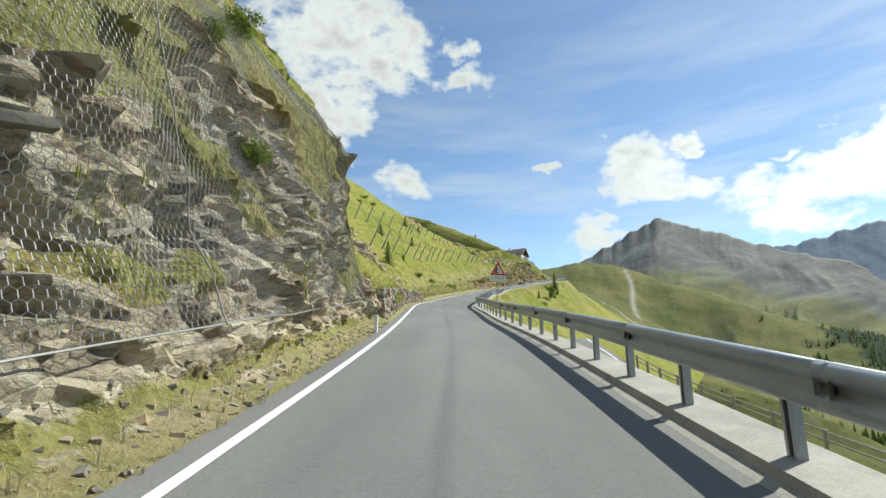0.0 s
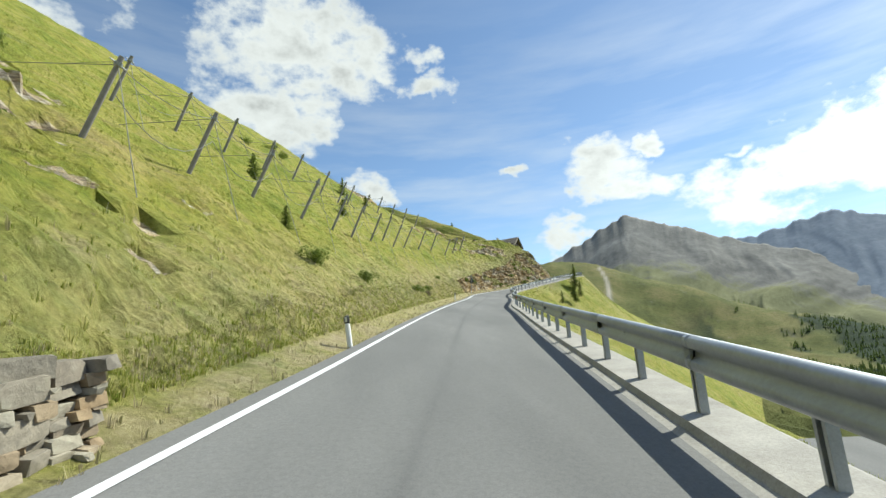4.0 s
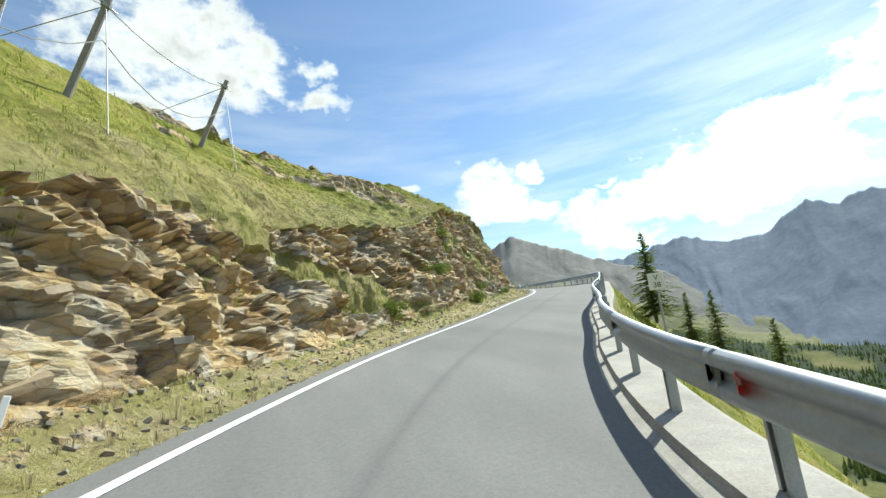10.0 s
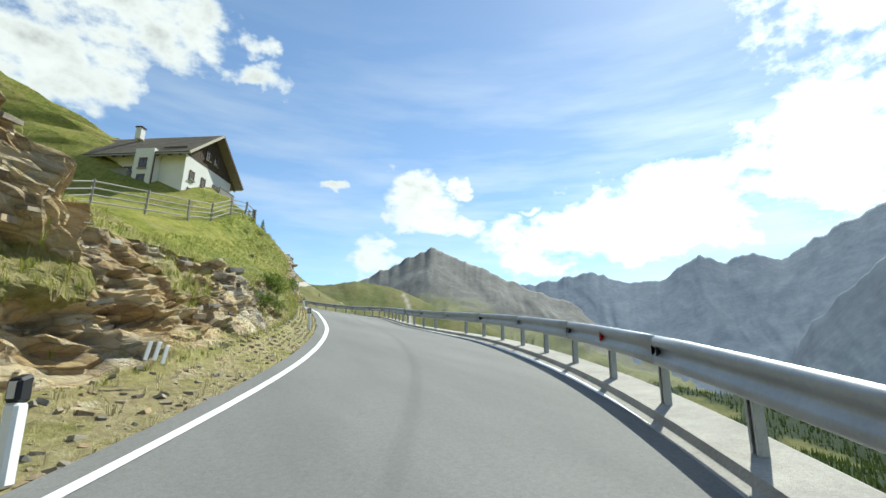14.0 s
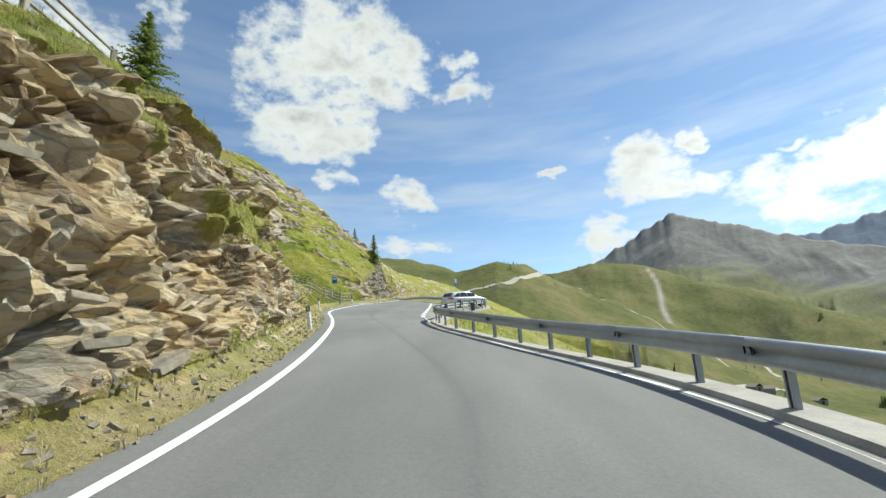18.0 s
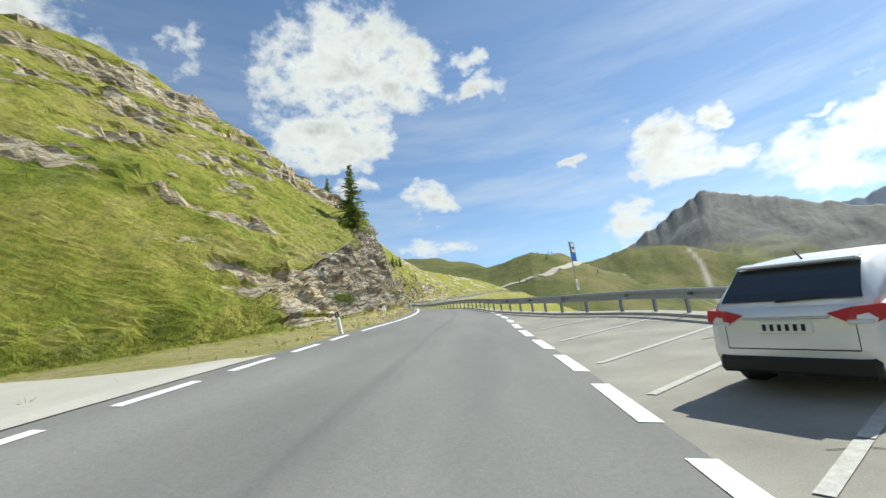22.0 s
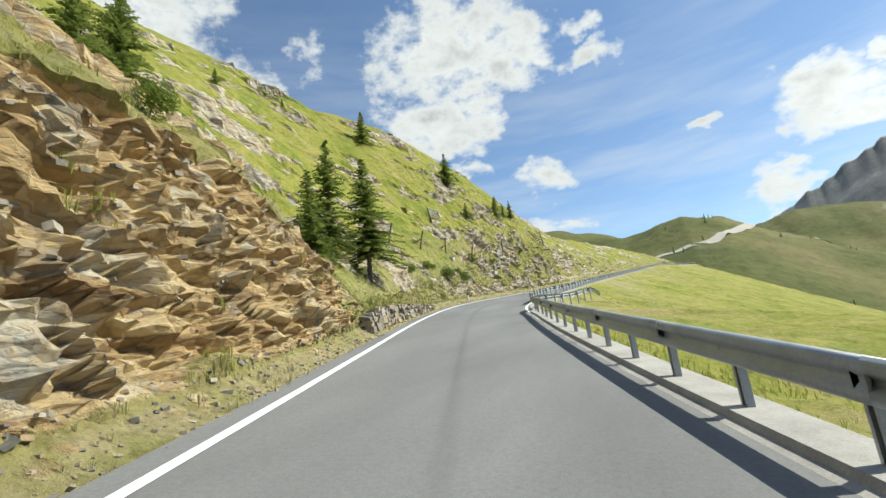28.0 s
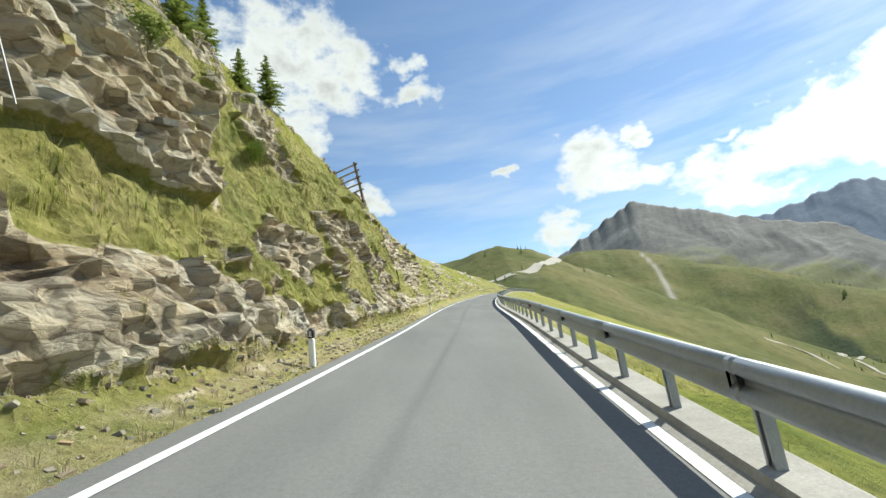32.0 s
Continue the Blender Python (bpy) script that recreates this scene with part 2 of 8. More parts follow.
def make_concrete():
    m, n, l, b = mat("kerb_concrete", 0.9, 0, 0.2)
    v = coords(n, l)
    t = tex(n, l, v, 1.6, 8, 0.7)
    g = tex(n, l, v, 40, 4, 0.7)
    c = ramp(n, l, t, [(0.3, (0.33, 0.31, 0.28)), (0.7, (0.5, 0.475, 0.43))])
    c = mixc(n, l, 0.4, c, ramp(n, l, g, [(0.3, (0.35, 0.35, 0.35)), (0.7, (1, 1, 1))]), "MULTIPLY")
    l.new(c, b.inputs["Base Color"])
    bump(n, l, b, g, 0.5, 0.01)
    return m


def cells(n, l, vec, scale, feature):
    v = n.new("ShaderNodeTexVoronoi")
    v.feature = feature
    v.inputs["Scale"].default_value = scale
    l.new(vec, v.inputs["Vector"])
    return v


def rock_colour(n, l):
    v = coords(n, l)
    warp = n.new("ShaderNodeVectorMath")
    warp.operation = "ADD"
    nz = n.new("ShaderNodeTexNoise")
    nz.inputs["Scale"].default_value, nz.inputs["Detail"].default_value = 1.3, 5
    l.new(v, nz.inputs["Vector"])
    sc = n.new("ShaderNodeVectorMath")
    sc.operation = "SCALE"
    sc.inputs["Scale"].default_value = 0.55
    l.new(nz.outputs["Color"], sc.inputs[0])
    beds = coords(n, l, (0.75, 0.75, 2.6), (0.22, 0.12, 0.3))
    l.new(beds, warp.inputs[0])
    l.new(sc.outputs[0], warp.inputs[1])
    wv = warp.outputs[0]
    tone1 = cells(n, l, wv, 1.5, "F1").outputs["Color"]
    tone2 = cells(n, l, wv, 5.0, "F1").outputs["Color"]
    edge1 = cells(n, l, wv, 1.5, "DISTANCE_TO_EDGE").outputs["Distance"]
    edge2 = cells(n, l, wv, 5.0, "DISTANCE_TO_EDGE").outputs["Distance"]
    t = mixc(n, l, 0.45, tone1, tone2)
    grain = mixc(n, l, 0.5, tex(n, l, v, 9.0, 8, 0.75), tex(n, l, coords(n, l, (1.5, 1.5, 3.2), (0.22, 0.12, 0.3)), 5.5, 9, 0.8))
    k = n.new("ShaderNodeSeparateColor")
    l.new(t, k.inputs[0])
    mix = mth(n, l, "ADD", mth(n, l, "MULTIPLY", k.outputs[0], 0.62), mth(n, l, "MULTIPLY", grain, 0.38))
    c = ramp(n, l, mix, [(0.25, (0.25, 0.228, 0.185)), (0.4, (0.42, 0.385, 0.315)), (0.56, (0.54, 0.5, 0.415)), (0.75, (0.66, 0.625, 0.535))])
    rust = mth(n, l, "MULTIPLY", mth(n, l, "SUBTRACT", tex(n, l, v, 0.6, 8, 0.74), 0.36), 5.0, True)
    rust = mth(n, l, "MULTIPLY", rust, mth(n, l, "ADD", 0.5, k.outputs[1]), True)
    rustc = ramp(n, l, mix, [(0.25, (0.29, 0.185, 0.095)), (0.5, (0.56, 0.395, 0.19)), (0.75, (0.7, 0.56, 0.32))])
    c = mixc(n, l, mth(n, l, "MULTIPLY", rust, attr(n, "rust")), c, rustc)
    lichen = mth(n, l, "MULTIPLY", mth(n, l, "SUBTRACT", tex(n, l, v, 1.7, 7, 0.75), 0.56), 6.0, True)
    c = mixc(n, l, mth(n, l, "MULTIPLY", lichen, 0.5), c, (0.33, 0.36, 0.25))
    cr = mth(n, l, "MULTIPLY", mth(n, l, "MINIMUM", mth(n, l, "MULTIPLY", edge1, 9.0, True), mth(n, l, "ADD", mth(n, l, "MULTIPLY", edge2, 9.0, True), 0.35)), 1.0, True)
    c = mixc(n, l, 0.55, c, ramp(n, l, cr, [(0.0, (0.3, 0.28, 0.26)), (0.4, (0.85, 0.85, 0.85)), (1.0, (1, 1, 1))]), "MULTIPLY")
    h = mth(n, l, "ADD", mth(n, l, "MULTIPLY", cr, 0.2), mth(n, l, "ADD", mth(n, l, "MULTIPLY", k.outputs[2], 0.6), mth(n, l, "MULTIPLY", grain, 1.1)))
    return c, h, h


def grass_colour(n, l):
    v = coords(n, l)
    a = mixc(n, l, 0.45, tex(n, l, v, 0.16, 8, 0.66), tex(n, l, v, 0.95, 7, 0.7))
    c = ramp(n, l, a, [(0.3, (0.085, 0.125, 0.02)), (0.42, (0.165, 0.195, 0.03)), (0.5, (0.235, 0.237, 0.048)), (0.58, (0.285, 0.255, 0.08)), (0.66, (0.3, 0.24, 0.115)), (0.76, (0.17, 0.142, 0.075))])
    f = tex(n, l, v, 7.0, 7, 0.78)
    g = tex(n, l, v, 2.3, 6, 0.7)
    c = mixc(n, l, 0.8, c, ramp(n, l, f, [(0.28, (0.45, 0.47, 0.4)), (0.5, (1.1, 1.1, 1.04)), (0.75, (1.6, 1.55, 1.3))]), "MULTIPLY")
    c = mixc(n, l, 0.75, c, ramp(n, l, g, [(0.3, (0.42, 0.48, 0.38)), (0.47, (1, 1, 1)), (0.7, (1.25, 1.2, 1.05))]), "MULTIPLY")
    straw = ramp(n, l, f, [(0.25, (0.2, 0.155, 0.09)), (0.5, (0.36, 0.3, 0.18)), (0.75, (0.52, 0.45, 0.3))])
    dry = mth(n, l, "MULTIPLY", attr(n, "dry"), mth(n, l, "MULTIPLY", mth(n, l, "SUBTRACT", mixc(n, l, 0.5, g, tex(n, l, v, 0.7, 6, 0.7)), 0.33), 4.5, True))
    dry = mth(n, l, "ADD", dry, mth(n, l, "MULTIPLY", mth(n, l, "SUBTRACT", tex(n, l, v, 0.55, 7, 0.72), 0.56), 3.0, True))
    c = mixc(n, l, mth(n, l, "MULTIPLY", dry, 1.0, True), c, straw)
    return c, f


def make_hillside():
    m, n, l, b = mat("hillside", 0.92, 0, 0.15)
    rc, crack, strata = rock_colour(n, l)
    gc, f = grass_colour(n, l)
    k = attr(n, "rock")
    v = coords(n, l)
    k = mth(n, l, "ADD", k, mth(n, l, "MULTIPLY", mth(n, l, "SUBTRACT", tex(n, l, v, 1.5, 7, 0.7), 0.5), 1.4))
    k = mth(n, l, "MULTIPLY", mth(n, l, "SUBTRACT", k, 0.45), 7.0, True)
    l.new(mixc(n, l, k, gc, rc), b.inputs["Base Color"])
    h = mixc(n, l, k, f, mixc(n, l, 0.5, crack, strata))
    bump(n, l, b, h, 0.9, 0.10)
    return m


ASPHALT, LAYBY, PAINT, CONCRETE, HILL = make_asphalt(), make_layby(), make_paint(), make_concrete(), make_hillside()
GALV = plain("galvanised_steel", (0.36, 0.38, 0.4), 0.5, 0.75, 0.18, 3.0, 0.5)
GALV_POST = plain("galvanised_post", (0.40, 0.42, 0.44), 0.55, 0.6, 0.2, 6.0, 0.4)
RED = plain("red_reflector", (0.8, 0.04, 0.025), 0.3)
WHITE = plain("white_plastic", (0.8, 0.8, 0.78), 0.5, 0, 0.06, 9)
BLACK = plain("black_plastic", (0.02, 0.02, 0.022), 0.5)

# ---- the line of the road ----


def h3(i, j, k, seed):
    n = (i.astype(np.int64) * 374761393 + j.astype(np.int64) * 668265263 + k.astype(np.int64) * 1442695041 + seed * 974634777) & 0xFFFFFFFF
    n = ((n ^ (n >> 13)) * 1274126177) & 0xFFFFFFFF
    n = ((n ^ (n >> 16)) * 2246822519) & 0xFFFFFFFF
    return ((n ^ (n >> 15)) & 0xFFFFFF) / float(0xFFFFFF)


def vnoise(x, y, z, seed=0):
    xi, yi, zi = np.floor(x), np.floor(y), np.floor(z)
    fx, fy, fz = x - xi, y - yi, z - zi
    fx, fy, fz = (q * q * (3 - 2 * q) for q in (fx, fy, fz))
    out = 0
    for a in (0, 1):
        for b in (0, 1):
            for c in (0, 1):
                w = (fx if a else 1 - fx) * (fy if b else 1 - fy) * (fz if c else 1 - fz)
                out = out + w * h3(xi + a, yi + b, zi + c, seed)
    return out * 2 - 1


def fbm(x, y, z, octaves=4, seed=0, gain=0.5):
    out, amp = 0, 1.0
    for o in range(octaves):
        out = out + amp * vnoise(x * 2 ** o, y * 2 ** o, z * 2 ** o, seed + o)
        amp *= gain
    return out


# station, x, y, z of the tarmac under the camera's line, cross fall in degrees
ROAD_LOW = [(-14, -0.3, -13.8, -1.72, -0.5), (0, -0.01, 0.15, 0.01, -0.6), (12, 0.29, 12.06, 1.49, -1.2), (24, 0.22, 23.97, 2.98, -2.8), (36, 0.50, 35.87, 4.50, -3.5), (48, 2.02, 47.68, 6.08, -3.8), (60, 3.60, 59.47, 7.68, -3.6), (72, 5.41, 71.21, 9.36, -4.0), (84, 7.55, 82.91, 11.02, -4.6), (96, 10.16, 94.51, 12.75, -5.6), (108, 14.76, 105.46, 14.58, -3.7), (120, 21.45, 115.23, 16.66, -2.1), (132, 28.00, 125.03, 18.73, 0.4), (144, 32.64, 135.88, 20.55, -0.4), (156, 35.33, 147.46, 22.23, -4.0), (168, 36.18, 159.25, 23.98, -4.1)]
ROAD_HIGH = [(180, 34.66, 170.99, 25.70, -7.4), (192, 32.93, 182.76, 27.42, -7.6), (204, 32.26, 194.63, 29.15, -7.7), (216, 31.98, 206.50, 30.84, -7.4), (228, 31.38, 218.35, 32.59, -8.0), (240, 29.45, 230.03, 34.34, -6.8), (252, 26.37, 241.48, 35.91, -6.1), (264, 22.99, 252.91, 37.40, -6.9), (276, 19.71, 264.35, 39.06, -7.4), (288, 16.98, 275.92, 40.69, -7.9), (300, 15.38, 287.72, 42.23, -9.1), (317.0, 15.89, 304.54, 44.47, -8.1), (335.0, 17.83, 322.44, 46.90, -5), (359.0, 20.84, 346.25, 50.13, -5), (389.0, 26.15, 375.78, 54.16, -5), (419.0, 34.51, 404.59, 58.20, -5), (459.0, 52.17, 458.48, 63.59, -5)]
RD = np.array(ROAD_LOW + ROAD_HIGH)
TS = np.arange(-14, 458.01, 0.5)


def catmull(ts, keys, vals):
    k = np.clip(np.searchsorted(keys, ts, side="right") - 1, 0, len(keys) - 2)
    k0, k2, k3 = np.maximum(k - 1, 0), k + 1, np.minimum(k + 2, len(keys) - 1)
    h = keys[k2] - keys[k]
    f = (ts - keys[k]) / h
    m1 = (vals[k2] - vals[k0]) / (keys[k2] - keys[k0]) * h
    m2 = (vals[k3] - vals[k]) / (keys[k3] - keys[k]) * h
    return (2 * f ** 3 - 3 * f ** 2 + 1) * vals[k] + (f ** 3 - 2 * f ** 2 + f) * m1 + (-2 * f ** 3 + 3 * f ** 2) * vals[k2] + (f ** 3 - f ** 2) * m2


TAB = np.stack([catmull(TS, RD[:, 0], RD[:, i]) for i in (1, 2, 3, 4)], 1)
HEAD = np.arctan2(np.gradient(TAB[:, 0]), np.gradient(TAB[:, 1]))


def lane(s):
    s = np.asarray(s, float)
    return [np.interp(s, TS, TAB[:, i]) for i in range(4)] + [np.interp(s, TS, HEAD)]


def at(s, u, h=0.0):
    """World places of station s, offset u and height h over the tarmac's plane; the cross fall ends beside the road."""
    x, y, z, bank, hd = lane(s)
    u = np.asarray(u, float)
    w = np.clip(u, -4.5, 4.5)
    return np.stack([x + u * np.cos(hd), y - u * np.sin(hd), z + w * np.tan(np.radians(bank)) + h + 0 * u], -1)


def heading(s):
    return -math.degrees(float(lane(s)[4]))


def spot(s, u, h=0.0):
    return Vector(at(float(s), float(u), float(h)))


# white edge lines: station, left offset, right offset
EDGES = np.array([(-14, -1.92, 2.22), (4, -1.94, 2.16), (12, -2.0, 2.18), (20, -2.02, 2.14), (28, -2.2, 2.12), (36, -2.46, 1.95), (48, -2.55, 1.78), (60, -2.62, 1.8), (68, -2.46, 1.92), (76, -2.24, 2.18), (84, -2.12, 2.15),
                  (92, -2.27, 1.9), (98, -2.56, 1.65), (104, -2.78, 1.42), (110, -2.86, 1.52), (118, -2.68, 1.42), (126, -2.77, 1.58), (134, -2.52, 1.95), (140, -2.38, 2.15), (146, -2.5, 2.0), (154, -2.72, 1.6),
                  (162, -2.53, 2.35), (170, -2.26, 3.45), (178, -2.31, 2.75), (184, -2.8, 2.02), (190, -3.55, 1.66), (196, -3.85, 1.65), (202, -3.92, 1.77), (210, -3.9, 1.78), (218, -3.55, 1.66), (224, -2.98, 1.74),
                  (232, -2.62, 2.0), (240, -2.45, 2.3), (250, -2.4, 2.45), (258, -2.38, 2.48), (266, -2.3, 2.44), (274, -2.18, 2.45), (284, -2.36, 2.32), (292, -2.6, 1.97), (300, -2.82, 1.55), (308, -2.84, 1.38), (316, -2.58, 1.6), (324, -2.34, 1.8), (340, -2.35, 1.95), (478, -2.4, 2.0)])


def left_of(s):
    return catmull(np.asarray(s, float), EDGES[:, 0], EDGES[:, 1] + 0.12)


def right_of(s):
    return catmull(np.asarray(s, float), EDGES[:, 0], EDGES[:, 2])


def grid_mesh(name, pts, material, attrs=None, flip=False, smooth=False):
    """A sheet from an array of rows x columns x 3."""
    r, c = pts.shape[:2]
    idx = np.arange(r * c).reshape(r, c)
    q = np.stack([idx[:-1, :-1], idx[:-1, 1:], idx[1:, 1:], idx[1:, :-1]], -1).reshape(-1, 4)
    if flip:
        q = q[:, ::-1]
    me = bpy.data.meshes.new(name)
    me.vertices.add(r * c)
    me.vertices.foreach_set("co", np.ascontiguousarray(pts, dtype=np.float32).ravel())
    me.loops.add(q.size)
    me.loops.foreach_set("vertex_index", np.ascontiguousarray(q, dtype=np.int32).ravel())
    me.polygons.add(len(q))
    me.polygons.foreach_set("loop_start", np.arange(0, q.size, 4, dtype=np.int32))
    me.update(calc_edges=True)
    me.polygons.foreach_set("use_smooth", np.full(len(q), smooth, dtype=bool))
    for k, v in (attrs or {}).items():
        a = me.attributes.new(k, "FLOAT", "POINT")
        a.data.foreach_set("value", np.ascontiguousarray(v, dtype=np.float32).ravel())
    me.materials.append(material)
    return new(name, me)


def raw_mesh(name, verts, faces, material):
    me = bpy.data.meshes.new(name)
    verts, faces = np.ascontiguousarray(verts, dtype=np.float32), np.ascontiguousarray(faces, dtype=np.int32)
    k = faces.shape[1]
    me.vertices.add(len(verts))
    me.vertices.foreach_set("co", verts.ravel())
    me.loops.add(faces.size)
    me.loops.foreach_set("vertex_index", faces.ravel())
    me.polygons.add(len(faces))
    me.polygons.foreach_set("loop_start", np.arange(0, faces.size, k, dtype=np.int32))
    me.update(calc_edges=True)
    me.polygons.foreach_set("use_smooth", np.zeros(len(faces), dtype=bool))
    me.materials.append(material)
    return me


def obj(name, bm, material, parent=None, label="", smooth=False):
    me = bpy.data.meshes.new(name)
    bm.normal_update()
    bm.to_mesh(me)
    bm.free()
    if smooth:
        for p in me.polygons:
            p.use_smooth = True
    me.materials.append(material)
    ob = new(name, me)
    if parent is not None:
        ob.parent = parent
    if label:
        ob["label"] = label
    return ob


def part(name, bm, material, parent, label="", smooth=False):
    return obj(name, bm, material, parent, label, smooth)


def box(bm, size, m=None, bevel=0.0):
    """Adds a box of that size, its centre at m."""
    r = bmesh.ops.create_cube(bm, size=1.0, matrix=(m or Matrix()) @ Matrix.Diagonal((*size, 1)))
    if bevel:
        es = list({e for v in r["verts"] for e in v.link_edges})
        bmesh.ops.bevel(bm, geom=es, offset=bevel, segments=1, affect="EDGES")
    return bm


def rod(bm, a, b, r1, r2=None, seg=8):
    a, b = Vector(a), Vector(b)
    d = b - a
    m = Matrix.Translation((a + b) / 2) @ d.to_track_quat("Z", "Y").to_matrix().to_4x4()
    bmesh.ops.create_cone(bm, cap_ends=True, segments=seg, radius1=r1, radius2=r1 if r2 is None else r2, depth=d.length, matrix=m)
    return bm


def strip(name, s0, s1, profile, material, step=0.5, attrs=None):
    """A band along the road; profile(s) gives arrays of offsets and heights."""
    ss = np.arange(s0, s1 + 1e-6, step)
    rows = [at(np.full(len(p[0]), s), p[0], p[1]) for s in ss for p in [profile(s)]]
    return grid_mesh(name, np.array(rows), material, attrs)


# ---- tarmac, lines, kerb ----
ss = np.arange(-14, 458.01, 0.5)
fr = np.linspace(0, 1, 61)
L0, R0 = left_of(ss) - 0.32, right_of(ss) + 0.02
uu = L0[:, None] + (R0 - L0)[:, None] * fr[None]
hh = 0.0 * uu
pts = at(np.repeat(ss[:, None], len(fr), 1), uu, hh)
mid = (left_of(ss) + right_of(ss)) / 2 + 0.12 * np.sin(ss * 0.06)
seam = np.exp(-((uu - mid[:, None] + 0.3) / 0.07) ** 2) * (0.75 + 0.25 * np.sin(ss * 0.37)[:, None])
track = np.exp(-((uu - mid[:, None] + 1.15) / 0.35) ** 2) * 0.4 + np.exp(-((uu - mid[:, None] - 1.2) / 0.35) ** 2) * 0.4 + 0.22 * np.exp(-((uu - mid[:, None] + 0.2) / 0.3) ** 2)
road = grid_mesh("road", pts, ASPHALT, {"seam": seam, "track": track * 0.5}, smooth=True)
tagged(road, "grey asphalt mountain road with a worn dark centre seam", "road", kind="structure")


def line_strip(name, s0, s1, off, width, label, h=0.008):
    ob = strip(name, s0, s1, lambda s: (np.array([off(s) - width / 2, off(s) + width / 2]), np.array([h, h])), PAINT, 0.5)
    return tagged(ob, label, "road marking", kind="structure")


line_strip("edge_line_left", -14, 205, lambda s: left_of(s) + 0.02, 0.115, "solid white painted edge line along the rock side")
line_strip("edge_line_left", 218, 458, lambda s: left_of(s) + 0.02, 0.115, "solid white painted edge line along the rock side")
line_strip("edge_line_right", -14, 192, lambda s: right_of(s) + 0.03, 0.13, "solid white painted edge line beside the kerb")
line_strip("edge_line_right", 240, 458, lambda s: right_of(s) + 0.03, 0.13, "solid white painted edge line beside the kerb")

# ---- hillside above the road ----
# station, verge, height and run of the cut face, slope above in degrees, slope length, rock share, dry grass
LEFT_LOW = [(-14, 0.6, 5.5, 1.7, 62, 20, 1.0, 0.5), (8, 0.6, 5.5, 1.6, 62, 19, 1.0, 0.5), (15.6, 0.6, 5.8, 1.2, 58, 13, 1.0, 0.4), (17.4, 0.5, 1.6, 0.6, 43, 24, 0.9, 0.1), (19.4, 0.4, 1.05, 0.3, 41, 26, 0.1, 0.1),
            (32, 0.4, 1.0, 0.3, 41, 31, 0.1, 0.1), (41, 0.5, 0.75, 0.3, 42, 36, 0.05, 0.2), (45, 0.8, 0.5, 0.9, 42, 40, 0, 0.5), (70, 1.0, 1.3, 1.5, 44, 46, 0, 0.55),
            (91, 1.0, 1.2, 1.3, 45, 46, 0.1, 0.6)]
LEFT_MID = [(98, 0.7, 1.8, 0.8, 45, 40, 0.9, 0.8), (107, 0.6, 2.6, 1.2, 42, 32, 1, 0.6), (117, 0.9, 3.6, 1.3, 34, 20, 1, 0.6), (125, 1.1, 5.7, 2.5, 30, 8.5, 1, 0.5),
            (133.5, 1.1, 5.7, 2.4, 36, 6, 1, 0.5), (138, 0.9, 1.9, 1.2, 31, 8.4, 0.9, 0.5), (146, 0.8, 1.2, 1.2, 15, 7.4, 0.6, 0.5), (155, 0.7, 1.2, 0.8, 32, 5.0, 0.15, 0.4), (159.5, 0.7, 1.6, 0.8, 42, 4.4, 0.7, 0.3),
            (163, 0.6, 2.6, 0.9, 50, 4.0, 1, 0.3), (172, 0.6, 4.0, 1.0, 32, 11, 1, 0.3), (179, 0.6, 3.2, 1.0, 31, 30, 1, 0.3)]
LEFT_HIGH = [(183.4, 0.6, 2.3, 1.2, 29, 44, 0.55, 0.3), (190, 0.7, 1.2, 1.3, 28, 54, 0.3, 0.3), (198, 1.2, 0.8, 1.2, 28, 55, 0.2, 0.2), (205.4, 2.0, 0.5, 1.2, 30, 49, 0, 0), (206.9, 9.4, 0.4, 1.2, 30, 45, 0, 0), (211.4, 9.4, 0.4, 1.2, 31, 48, 0, 0),
             (217.0, 2.2, 0.7, 1.2, 35, 43, 0.2, 0), (220, 1.3, 2.0, 1.2, 38, 38, 0.9, 0.2), (228, 0.8, 4.0, 1.6, 40, 34, 1, 0.2), (236.4, 0.7, 6.0, 1.9, 46, 24, 1, 0.2),
             (245.5, 0.7, 5.6, 1.8, 46, 22, 1, 0.2), (250.3, 0.8, 1.5, 1.2, 42, 34, 0.4, 0.4), (260.5, 0.8, 2.0, 1.2, 42, 36, 0.6, 0.4)]
LEFT_TOP = [(268.9, 0.5, 3.6, 1.2, 43, 36, 1, 0.4), (275.7, 0.45, 3.4, 1.2, 43, 38, 1, 0.4), (281.1, 0.7, 0.6, 0.3, 46, 50, 0.2, 0.5), (292, 0.8, 0.8, 0.6, 50, 53, 0.2, 0.6),
            (303, 0.8, 2.0, 1.0, 54, 45, 0.6, 0.5), (312, 0.8, 3.5, 1.2, 58, 28, 0.8, 0.5), (320, 0.7, 6.0, 1.8, 60, 24, 0.9, 0.4), (345, 0.7, 6.0, 1.9, 58, 22, 0.8, 0.3), (400, 1, 2, 2, 40, 22, 0.5, 0.3), (460, 1, 2, 2, 30, 18, 0.4, 0.3)]
LF = np.array(LEFT_LOW + LEFT_MID + LEFT_HIGH + LEFT_TOP)
OUTCROP = np.array([(-14, 0.8), (14.5, 0.75), (17, 0.2), (37.4, 0.25), (48, 0.2), (56, -0.45), (93.7, -0.45), (100, 0.1), (121.5, 0.3), (133, 0.0), (140, -0.6), (158, -0.6), (164, 0.1), (183.4, 0.1), (200.1, 0.3), (210, 0.55), (222.3, 0.6), (251.8, 0.35), (268.9, 0.45), (290, 0.55), (303, 0.75), (329.8, 0.85), (459.8, 0.6)])
